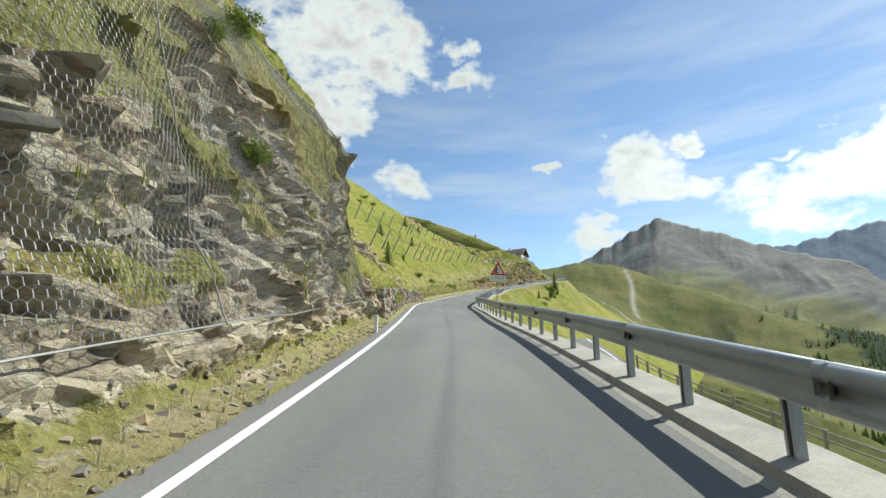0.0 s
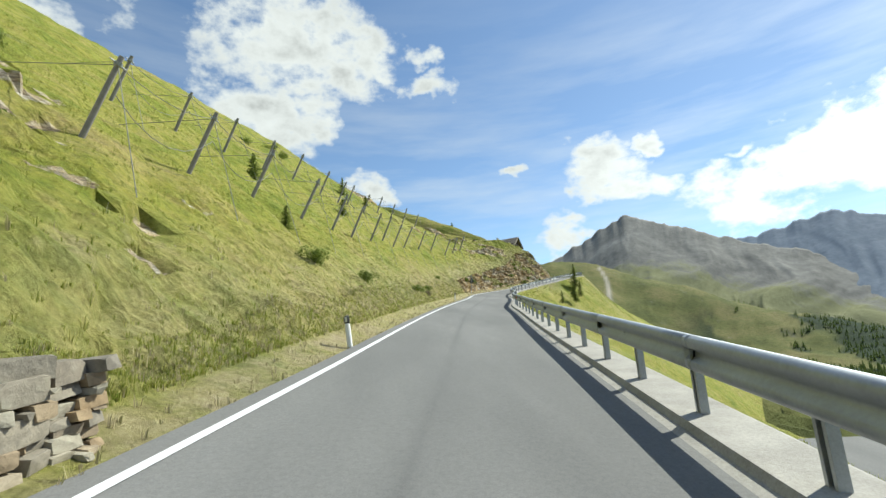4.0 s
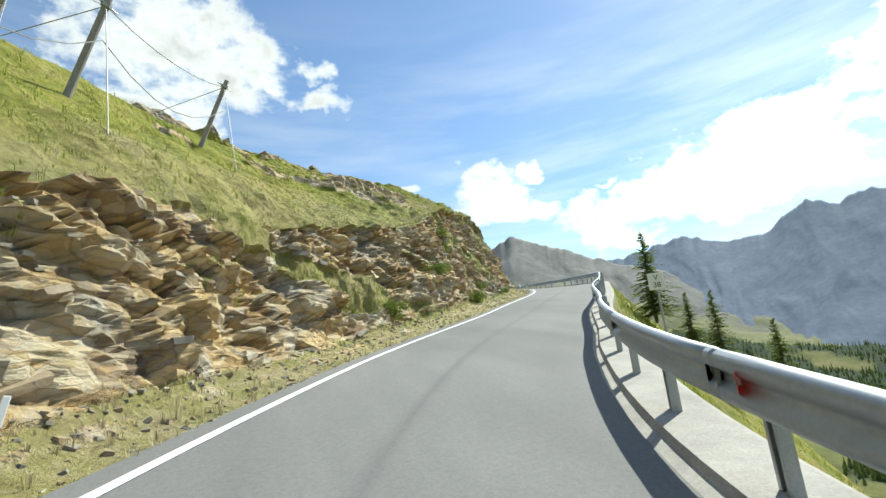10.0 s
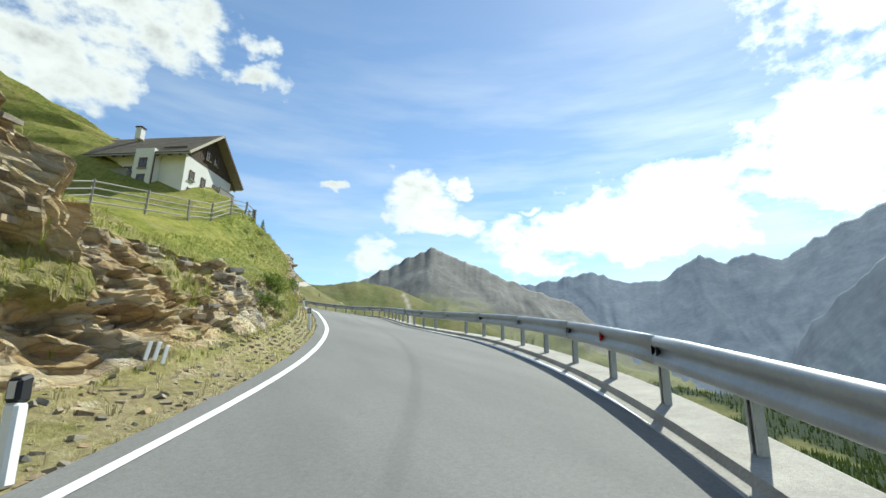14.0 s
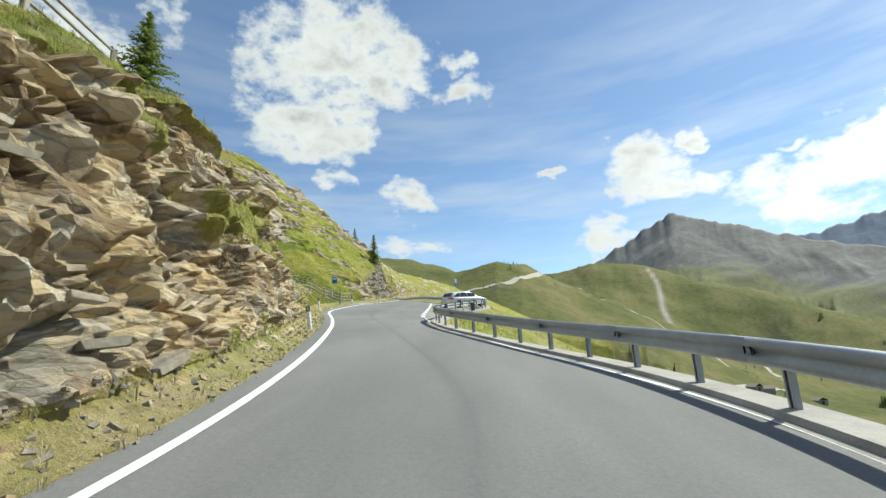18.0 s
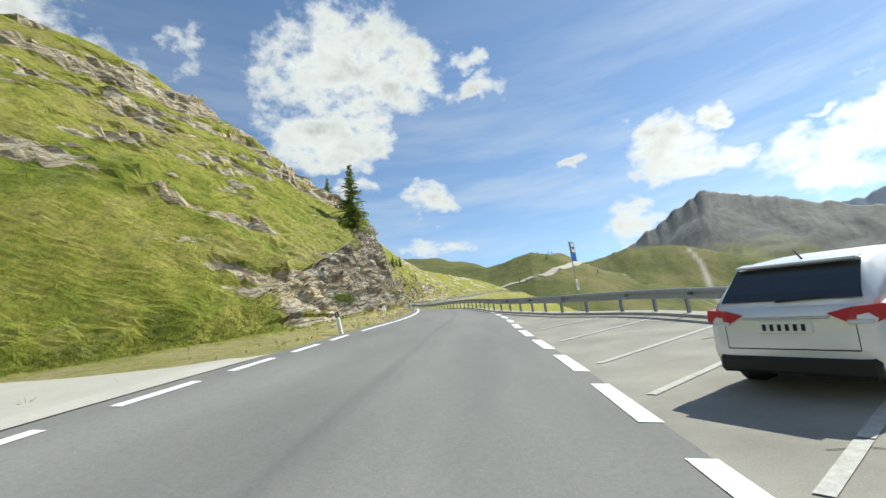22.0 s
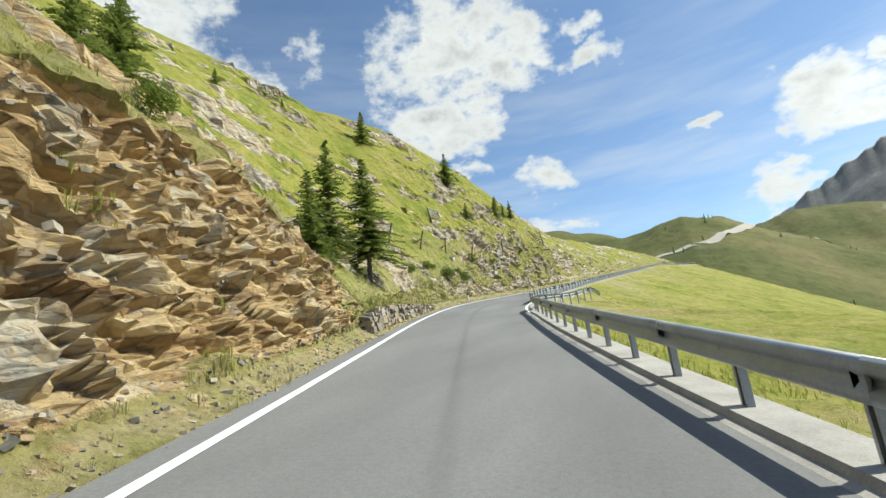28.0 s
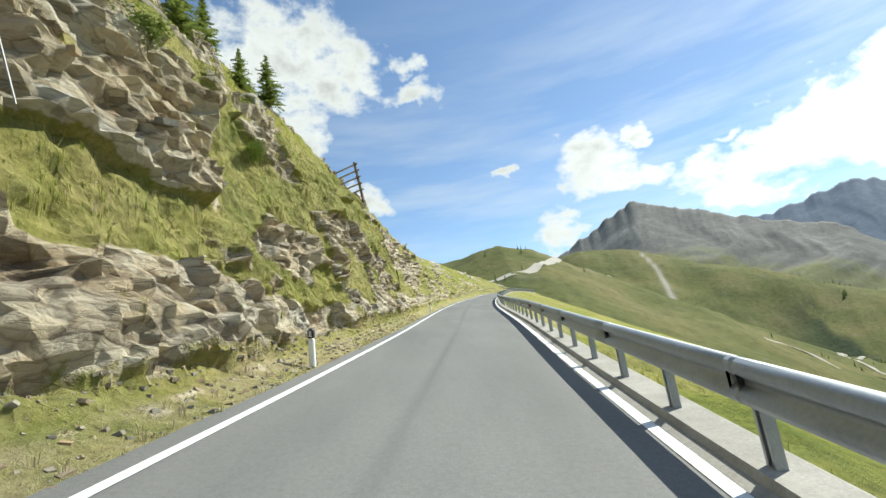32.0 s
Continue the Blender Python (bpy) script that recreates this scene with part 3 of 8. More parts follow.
RUST = np.array([(-14, 0.15), (13.3, 0.5), (93.7, 1.2), (110.4, 1.1), (126.2, 0.9), (161.4, 0.9), (194.6, 0.7), (222.3, 0.5), (244.8, 0.6), (262, 0.6), (266, 1.7), (280, 1.7), (284, 0.6), (319.8, 0.5), (459.8, 0.3)])
NV, NFACE, NSLOPE, NTOP = 7, 60, 68, 10
STEP = 0.13
# how far plants have taken the ledges of the cuts
LEDGE = np.array([(-14, 0.95), (14, 0.85), (18, 0.4), (98, 0.3), (120, 0.55), (138, 0.55), (146, 0.85), (156, 0.95), (164, 0.45), (180, 0.35), (220, 0.3), (248, 0.25), (260, 0.3), (264, -0.1), (280, -0.1), (283, 0.5), (300, 0.85), (345, 0.95), (460, 0.8)])

# how far the foot of a cut lies back as a bank of earth and stones
TALUS = np.array([(-14, 0.5), (14, 0.5), (17, 0), (95, 0), (100, 0.6), (112, 0.9), (136, 1), (155, 0.6), (164, 0.3), (180, 0.2), (222, 0.4), (250, 0.3), (262, 0.1), (281, 0), (300, 0.6), (460, 0.6)])
# loose rubble in place of bedded blocks
LOOSE = np.array([(-14, 0), (136, 0), (139, 0.35), (146, 0.3), (150, 0), (258, 0), (265, 1), (281, 1), (284, 0), (460, 0)])


def left_profile(ss):
    """Offsets, heights, rock share and dryness of the hillside for an array of stations."""
    k = [np.interp(ss, LF[:, 0], LF[:, i]) for i in range(8)]
    verge, fh, fr_, ang, ln, rk, dr = k[1:]
    a = np.radians(ang)
    tal = np.interp(ss, TALUS[:, 0], TALUS[:, 1])
    u0 = left_of(ss) - 0.32
    U, H, K, D = [], [], [], []

    def add(u, h, rock, dry):
        U.append(u), H.append(h + 0 * u), K.append(rock + 0 * u), D.append(dry + 0 * u)
    for f in np.linspace(0, 1, NV, endpoint=False):
        add(u0 + 0.12 - (verge + 0.12) * f, -0.03 + 0.22 * f ** 2, rk * 0.58 * f, 0.6 + 0.4 * dr)
    for f in np.linspace(0, 1, NFACE, endpoint=False):
        add(u0 - verge - fr_ * f ** (1.15 - 0.6 * tal), 0.19 + fh * f, rk * min(1, 0.35 + f * 9) * (1 - 0.42 * tal * max(0.0, 1 - f * 2.6)), dr)
    out = np.interp(ss, OUTCROP[:, 0], OUTCROP[:, 1])
    for f in np.linspace(0, 1, NSLOPE, endpoint=False):
        d = ln * f ** 1.5
        b = a * (1 - 0.12 * f)
        add(u0 - verge - fr_ - d * np.cos(b), 0.19 + fh + d * np.sin(b), -1.0 - out + 0 * ss, dr * np.clip(1.05 - d / 4.0, 0.0, 1.0))
    ue, he = u0 - verge - fr_ - ln * np.cos(a * 0.88), 0.19 + fh + ln * np.sin(a * 0.88)
    for f in np.linspace(0, 1, NTOP):
        add(ue - 26 * f, he + 6.5 * f - 22 * f * f, 0.0, 0.1)
    return [np.stack(q, 1) for q in (U, H, K, D)]


def smooth01(x):
    x = np.clip(x, 0, 1)
    return x * x * (3 - 2 * x)


def broken(a, b, seed):
    """Blocks of broken rock over a plane in block widths: each block's own step and tilt, and how near its joint is."""
    ai, bi = np.floor(a), np.floor(b)
    f1, f2 = np.full(a.shape, 9.0), np.full(a.shape, 9.0)
    step = np.zeros(a.shape)
    for i in (-1, 0, 1):
        for j in (-1, 0, 1):
            ca, cb = ai + i, bi + j
            da, db = a - ca - h3(ca, cb, ca * 0, seed), b - cb - h3(ca, cb, ca * 0, seed + 1)
            d = da * da + db * db
            v = h3(ca, cb, ca * 0, seed + 2) - 0.5 + 0.75 * (h3(ca, cb, ca * 0, seed + 3) - 0.5) * da + 0.95 * (h3(ca, cb, ca * 0, seed + 4) - 0.62) * db
            near = d < f1
            f2 = np.where(near, f1, np.minimum(f2, d))
            step = np.where(near, v, step)
            f1 = np.where(near, d, f1)
    return step, np.sqrt(f2) - np.sqrt(f1)


def hillside(s0, s1, step):
    ss = np.arange(s0, s1 + 1e-6, step)
    U, H, K, D = left_profile(ss)
    S = np.repeat(ss[:, None], U.shape[1], 1)
    out = np.where(K < -0.5, -1 - K, 0)
    field = fbm(S * 0.16, H * 0.42 + U * 0.1, S * 0 + 0.5, 5, 5, 0.6)
    K = np.where(K < -0.5, smooth01((field + out * 1.0 - 0.62) * 3.5), K)
    # the mown meadow beside the lay-by stays clear of rock at its foot
    K = K * (1 - smooth01((S - 200) / 3) * smooth01((219 - S) / 2) * smooth01((6.5 - H) / 3))
    K = K * (1 - smooth01((S - 186) / 6) * smooth01((228 - S) / 3) * smooth01((H - 14) / 5) * 0.9)
    green = np.interp(S, LEDGE[:, 0], LEDGE[:, 1]) * smooth01((H - 0.7) / 0.8)
    K = K * (1 - smooth01((fbm(S * 0.33 + H * 0.2, H * 0.75, U * 0.2, 4, 77, 0.55) + green * 0.9 - 0.72) * 4.0))
    # normals of the cross section, out of the hill
    du, dh = np.gradient(U, axis=1), np.gradient(H, axis=1)
    ln = np.hypot(du, dh) + 1e-6
    nu, nh = dh / ln, -du / ln
    P = at(S, U, H)
    dip = H + 0.2 * S + 0.25 * vnoise(S * 0.35, H * 0.5, U * 0.3, 3)
    wa, wb = 0.5 * fbm(S * 0.6, H * 0.6, U * 0.4, 3, 12), 0.35 * fbm(S * 0.5, H * 0.8, U * 0.4, 3, 13)
    big, joint = broken(S / 1.9 + wa, dip / 0.95 + wb, 200)
    small, joint2 = broken(S / 0.8 + wa * 1.6, dip / 0.34 + wb * 2.2, 230)
    tiny, joint3 = broken(S / 0.42 + wa * 2, dip / 0.17 + wb * 3, 260)
    lumps = fbm(S * 0.3, H * 0.35, U * 0.3, 4, 31)
    fade = smooth01((H - 0.02) * 2.0)
    near = 1.0 / (1 + np.maximum(0, -U - 14) * 0.02)
    ledge = fbm(S * 0.9 + 3, dip * 3.2, U * 0.5, 4, 57, 0.6)
    shard = fbm(S * 2.6, dip * 6.5, U * 1.5, 2, 59)
    gap = smooth01(1 - joint / 0.11) * 0.11 + smooth01(1 - joint2 / 0.13) * 0.05
    loose = np.interp(S, LOOSE[:, 0], LOOSE[:, 1])
    gap = gap * (1 - 0.7 * loose)
    dr = ((0.5 - 0.36 * loose) * big + (0.3 - 0.16 * loose) * small + (0.15 + 0.17 * loose) * tiny + (0.42 - 0.16 * loose) * lumps + 0.11 * ledge + (0.03 + 0.11 * loose) * shard - gap) * fade
    dg = (0.24 * fbm(S * 0.45, U * 0.45, H * 0.2, 3, 41) + 0.17 * fbm(S * 1.7, U * 1.7, H * 1.2, 3, 44) * np.clip(0.22 / ln, 0, 1) + 0.06 * fbm(S * 4.1, U * 4.1, H * 4, 2, 47) * np.clip(0.1 / ln, 0, 1)) * fade
    dg = dg * (1 - 0.65 * smooth01((S - 136) / 5) * smooth01((160 - S) / 4))
    disp = np.where(K > 0, K, 0) * dr + (1 - np.clip(K, 0, 1)) * dg
    hd = lane(ss)[4][:, None]
    P[..., 0] += disp * nu * np.cos(hd)
    P[..., 1] -= disp * nu * np.sin(hd)
    P[..., 2] += disp * nh
    jog = np.clip(K, 0, 1) * fade
    P[..., 0] += jog * 0.02 * vnoise(S * 9.1, H * 9.3, U * 9, 91)
    P[..., 1] += jog * 0.02 * vnoise(S * 9.7, H * 8.9, U * 9, 92)
    P[..., 2] += jog * 0.02 * vnoise(S * 8.7, H * 9.9, U * 9, 93)
    rust = np.repeat(np.interp(ss, RUST[:, 0], RUST[:, 1])[:, None], U.shape[1], 1)
    return P, {"rock": np.clip(K, 0, 1), "dry": np.clip(D, 0, 1), "rust": rust}


HP, HA = hillside(-14, 345, STEP)
hill = grid_mesh("hillside", HP, HILL, HA, flip=True)
tagged(hill, "steep grassy hillside with bedded brown and grey rock cuts", "hillside", kind="structure")
HP2, HA2 = hillside(345, 458, 0.8)
hill2 = grid_mesh("hillside", HP2, HILL, HA2, flip=True)
tagged(hill2, "grassy hillside with broken rock above the upper road", "hillside", kind="structure")

# ---- kerb, guard rail and the slope below ----
RAIL_LOW = [(-14, 2.34), (4, 2.32), (12, 2.32), (20, 2.25), (28, 2.3), (36, 2.05), (48, 1.95), (62, 2.08), (69, 1.98), (76, 2.3), (82, 2.47), (86, 2.4), (92, 2.12), (99, 1.72), (103.5, 1.44), (108, 1.6), (111, 1.72), (116, 1.5), (122, 1.68), (128, 1.64),
            (133, 2.0), (138.4, 2.48), (143, 2.58), (147, 2.45), (151, 2.05), (155, 1.84), (158.4, 2.08), (162, 2.6), (166, 3.3), (170, 3.75), (174, 3.75), (178.2, 3.15), (181.2, 2.5), (183.8, 1.98), (186, 1.85), (188, 1.86), (190, 2.12), (191.8, 2.5), (193.5, 2.98), (195.5, 3.7),
            (197.4, 4.34), (199.1, 4.94), (201, 5.62), (202.8, 6.16), (205, 6.52), (208, 6.68), (212, 6.75), (216.8, 6.35), (220, 5.7), (222.4, 4.6), (223.8, 4.0), (225.3, 3.6), (227, 3.25), (230, 2.7), (233.4, 2.25), (236, 2.23), (242, 2.32), (250, 2.48), (258, 2.6), (270, 2.68), (278, 2.62),
            (284, 2.56), (288, 2.46), (291.3, 2.26), (294, 2.5), (298, 3.5), (303, 4.75), (309.5, 6.0)]
RAIL_HIGH = [(300.3, 1.84), (303, 1.74), (308, 1.63), (311, 1.58), (313, 1.7), (315.4, 1.88), (318.7, 2.0), (324, 2.15), (340, 2.35), (458, 2.42)]
RL, RH = np.array(RAIL_LOW), np.array(RAIL_HIGH)


def rail_of(s):
    s = np.asarray(s, float)
    return np.where(s < 296, catmull(np.clip(s, -14, 309.5), RL[:, 0], RL[:, 1]), catmull(np.clip(s, 300.3, 458), RH[:, 0], RH[:, 1]))


def lay(s, u):
    """How far the lay-by lies over the tilted plane of the road."""
    s, u = np.asarray(s, float), np.asarray(u, float)
    k = smooth01((s - 189) / 6) * smooth01((240 - s) / 14)
    return 0.11 * k * np.clip(u - right_of(s), 0, 12) + k * np.tan(np.radians(np.interp(s, TS, TAB[:, 3]))) * np.clip(u - 4.5, 0, 12) * 1.0


def kerb_profile(s):
    r = float(rail_of(s))
    u = np.array([r - 0.36, r - 0.22, r - 0.19, r + 0.36, r + 0.42, r + 0.44])
    return u, np.array([-0.01, 0.03, 0.10, 0.12, 0.10, -0.5]) + lay(s, u)


kb = strip("kerb", -14, 292, kerb_profile, CONCRETE, 0.5)
tagged(kb, "rough pale concrete kerb carrying the guard rail posts", "kerb", kind="structure")
kb = strip("kerb", 292, 456, lambda s: (np.array([-0.30, -0.2, -0.17, 0.2, 0.25, 0.27]) + float(right_of(s)) + 0.42, np.array([-0.01, 0.03, 0.10, 0.12, 0.10, -0.5])), CONCRETE, 0.5)
tagged(kb, "rough pale concrete kerb along the upper guard rail", "kerb", kind="structure")
def shoulder_profile(s):
    a, b = float(right_of(s)) - 0.02, max(float(rail_of(s)) - 0.3 if s < 292 else 0, float(right_of(s)) + 0.12)
    u = np.linspace(a, b, 4)
    return u, np.full(4, -0.004) + lay(s, u)


for s0, s1 in ((-14, 190), (238, 306)):
    tagged(strip("road_shoulder", s0, s1, shoulder_profile, ASPHALT, 0.5), "narrow asphalt strip between edge line and kerb", "road shoulder", kind="structure")
ls = np.arange(189.0, 240.01, 0.5)
lf = np.linspace(0, 1, 15)
lu = right_of(ls)[:, None] + (np.maximum(rail_of(ls) - 0.34, right_of(ls) + 0.05) - right_of(ls))[:, None] * lf[None]
lS = np.repeat(ls[:, None], 15, 1)
layby = grid_mesh("layby", at(lS, lu, lay(lS, lu) - 0.003), LAYBY)
tagged(layby, "cracked old pale asphalt lay-by with faded parking lines", "lay-by", kind="structure")

RIGHT = np.array([(-14, 27, 60), (56, 28, 60), (89, 32, 50), (110, 48, 40), (141, 50, 40), (164, 34, 50), (189, 30, 50), (239, 28, 60), (280, 20, 60), (292, 10, 60), (306, 10, 60), (318, 20, 60), (459, 28, 60)])
ss = np.arange(-14, 458.01, 0.6)
ff = np.concatenate([[0, 0.004, 0.01], np.linspace(0.02, 1, 50) ** 1.4])
ang = np.radians(np.interp(ss, RIGHT[:, 0], RIGHT[:, 1]))
ln = np.interp(ss, RIGHT[:, 0], RIGHT[:, 2])
u1 = np.where(ss > 292, right_of(ss) + 0.62, rail_of(ss) + 0.40)
d = ln[:, None] * ff[None]
U = u1[:, None] + d * np.cos(ang)[:, None]
H = 0.04 - d * np.sin(ang)[:, None] - 0.16 * smooth01(d * 3) + lay(ss, u1)[:, None]
S = np.repeat(ss[:, None], U.shape[1], 1)
H = H + (0.25 * fbm(S * 0.3, U * 0.3, U * 0, 4, 61) + 0.1 * fbm(S * 1.4, U * 1.4, U * 0, 2, 64)) * smooth01(d * 0.8)
terr = smooth01((U - 9.0) / 1.0) * smooth01((14.6 - U) / 1.0) * smooth01((62 - S) / 8)
H = H * (1 - terr) - 4.62 * terr
below = grid_mesh("meadow_slope", at(S, U, H), HILL, {"rock": 0 * U, "dry": np.clip(0.45 - d * 0.03, 0.05, 1) * (0.5 + fbm(S * 0.2, U * 0.2, U * 0, 3, 71)), "rust": 0 * U})
tagged(below, "green meadow slope falling away below the road", "meadow", kind="structure")

# ---- valley and the distance ----
HUB = np.array([30.0, 150.0, 30.0])
AZ = np.array([-180, -90, -20, -5, 1, 3.2, 5.9, 8.7, 10.9, 13, 16.4, 21.5, 24.7, 31, 36, 44, 55, 70, 100, 140, 180.0])
EL700 = np.array([5, 15, 13, 11.2, 9.8, 10.3, 10.9, 10.3, 9.2, 8.2, 6.2, 4, 2, -1, -3, -5, -7, -9, -9, -5, 5])
EL1200 = np.array([8, 15, 10, 9, 8.2, 8.0, 8.0, 8.2, 8.5, 8.9, 9.6, 8.9, 7.5, 5.0, 3.2, 0.2, -2, -4, -6, -2, 8])
Z50 = np.array([0, 5, 8, 8, 5, 4, 2, 0, -2, -4, -6, -8, -10, -12, -13, -14, -15, -16, -16, -12, 0.0])
Z130 = np.array([-10, 10, 15, 20, 20, 20, 15, 12, 8, 2, -5, -12, -18, -26, -32, -38, -45, -50, -50, -40, -10.0])
Z300 = np.array([0, 50, 50, 45, 40, 40, 38, 34, 30, 25, 18, 5, -8, -25, -38, -48, -62, -75, -75, -40, 0.0])


def ground_height(azd, r):
    za = [np.interp(azd, AZ, q) for q in (Z50, Z130, Z300)]
    e7, e12 = np.interp(azd, AZ, EL700), np.interp(azd, AZ, EL1200)
    z7, z12 = HUB[2] + 700 * np.tan(np.radians(e7)), HUB[2] + 1200 * np.tan(np.radians(e12))
    z9, z17, z25 = np.minimum(z7, z12) - 12, z12 - 40, z12 - 90
    rs = np.array([20, 50, 130, 300, 700, 860, 1200, 1700, 2600.0])
    zs = np.stack([za[0] - 3, *za, z7, z9, z12, z17, z25], -1)
    lr, lrs = np.log(r), np.log(rs)
    k = np.clip(np.searchsorted(lrs, lr, side="right") - 1, 0, len(rs) - 2)
    f = smooth01((lr - lrs[k]) / (lrs[k + 1] - lrs[k])) * 0.55 + 0.45 * np.clip((lr - lrs[k]) / (lrs[k + 1] - lrs[k]), 0, 1)
    i = np.arange(len(azd))
    z = zs[i, k] * (1 - f) + zs[i, k + 1] * f
    x, y = HUB[0] + r * np.sin(np.radians(azd)), HUB[1] + r * np.cos(np.radians(azd))
    z = z + np.clip(r / 500, 0.15, 1.6) * (6 * fbm(x / 160, y / 160, x * 0, 5, 81) + 2.0 * fbm(x / 25, y / 25, x * 0, 3, 85))
    return x, y, join_hill(x, y, z)


JS = np.arange(-14, 352, 4.0)
JX, JY, JZ, JB, JH = lane(JS)
_k = [np.interp(JS, LF[:, 0], LF[:, i]) for i in range(8)]
# where the hill's sheet ends: distance and height, and the same for the meadow below
J_OUT = 4 + _k[1] + _k[3] + _k[5] * np.cos(np.radians(_k[4] * 0.88)) + 26
J_UP = _k[2] + _k[5] * np.sin(np.radians(_k[4] * 0.88)) - 15.5
JA = np.radians(np.interp(JS, RIGHT[:, 0], RIGHT[:, 1]))
JL = np.interp(JS, RIGHT[:, 0], RIGHT[:, 2])


def join_hill(x, y, z):
    """Leads the valley sheet up to the edges of the hill and the meadow along the road."""
    near = np.full(x.shape, 1e9)
    k = np.zeros(x.shape, int)
    for i in range(len(JS)):
        d2 = (x - JX[i]) ** 2 + (y - JY[i]) ** 2
        m = d2 < near
        near[m], k[m] = d2[m], i
    d = np.sqrt(near)
    u = (x - JX[k]) * np.cos(JH[k]) - (y - JY[k]) * np.sin(JH[k])
    left = JZ[k] + np.where(d < J_OUT[k], J_UP[k] * d / J_OUT[k], J_UP[k] - 0.10 * (d - J_OUT[k])) - 2.5
    end = JL[k] * np.cos(JA[k]) + 3
    right = JZ[k] - np.where(d < end, d * np.tan(JA[k]), end * np.tan(JA[k]) + 0.25 * (d - end)) - 2.5
    w = smooth01((150 - d) / 85)
    return z * (1 - w) + np.where(u < 0, left, right) * w


def make_ground():
    m, n, l, b = mat("valley_meadow", 0.95, 0, 0.1)
    v = coords(n, l)
    a = tex(n, l, v, 0.012, 8, 0.62)
    c = ramp(n, l, a, [(0.3, (0.075, 0.09, 0.03)), (0.46, (0.12, 0.128, 0.042)), (0.58, (0.165, 0.155, 0.06)), (0.72, (0.2, 0.175, 0.08))])
    f = tex(n, l, v, 0.16, 8, 0.7)
    c = mixc(n, l, 0.6, c, ramp(n, l, f, [(0.3, (0.4, 0.42, 0.4)), (0.55, (1, 1, 1))]), "MULTIPLY")
    bare = mth(n, l, "MULTIPLY", mth(n, l, "SUBTRACT", tex(n, l, v, 0.03, 8, 0.7), 0.6), 8.0, True)
    c = mixc(n, l, mth(n, l, "MULTIPLY", bare, 0.7), c, (0.19, 0.175, 0.14))
    c = mixc(n, l, attr(n, "scree"), c, (0.36, 0.33, 0.28))
    c = mixc(n, l, attr(n, "wood"), c, ramp(n, l, f, [(0.3, (0.01, 0.02, 0.012)), (0.7, (0.035, 0.055, 0.025))]))
    l.new(c, b.inputs["Base Color"])
    bump(n, l, b, f, 0.6, 2.0)
    return m


GROUND = make_ground()
azs = np.concatenate([np.arange(-180, -12, 6.0), np.arange(-12, 62, 0.22), np.arange(62, 110, 1.0), np.arange(110, 180.1, 5.0)])
rr = np.exp(np.linspace(math.log(20), math.log(2600), 190))
A2, R2 = np.meshgrid(azs, rr, indexing="ij")
gx, gy, gz = ground_height(A2.ravel(), R2.ravel())
gx, gy, gz = (q.reshape(A2.shape) for q in (gx, gy, gz))
# a pale scree chute down the green shoulder
sc = np.exp(-((A2 - 22.4 - (1130 - R2) * 0.006 - 0.25 * np.sin(R2 / 40)) / (0.2 + (1150 - R2) * 0.0005)) ** 2) * ((R2 > 820) & (R2 < 1165))
wood = smooth01((fbm(gx / 130, gy / 130, gx * 0, 4, 91) + 0.25 + (A2 - 40) * 0.02 - 0.35) * 5) * smooth01((A2 - 28) / 8) * (R2 > 260) * smooth01((-gz + 95) / 60)
ground = grid_mesh("ground", np.stack([gx, gy, gz], -1), GROUND, {"scree": np.clip(sc, 0, 1), "wood": wood}, smooth=True)
tagged(ground, "green alpine valley and shoulder hills with a pale scree chute", "ground", kind="structure")


def make_mountain(name, low, mid, high, green, relief=0.6):
    m, n, l, b = mat(name, 0.95, 0, 0.1)
    v = coords(n, l)
    chutes = tex(n, l, coords(n, l, (1, 1, 0.6)), 0.0045, 10, 0.68)
    fine = tex(n, l, coords(n, l, (1, 1, 0.5)), 0.03, 8, 0.72)
    c = ramp(n, l, chutes, [(0.32, low), (0.5, mid), (0.68, high)])
    c = mixc(n, l, 0.55, c, ramp(n, l, fine, [(0.3, (0.62, 0.63, 0.65)), (0.6, (1, 1, 1))]), "MULTIPLY")
    hgt = attr(n, "meadow")
    k = mth(n, l, "ADD", hgt, mth(n, l, "MULTIPLY", mth(n, l, "SUBTRACT", chutes, 0.5), 1.3))
    k = mth(n, l, "MULTIPLY", mth(n, l, "SUBTRACT", k, 0.4), 4.0, True)
    c = mixc(n, l, k, c, mixc(n, l, fine, green, tuple(q * 1.7 for q in green)))
    l.new(c, b.inputs["Base Color"])
    bump(n, l, b, mixc(n, l, 0.5, chutes, fine), relief, 14.0)
    return m


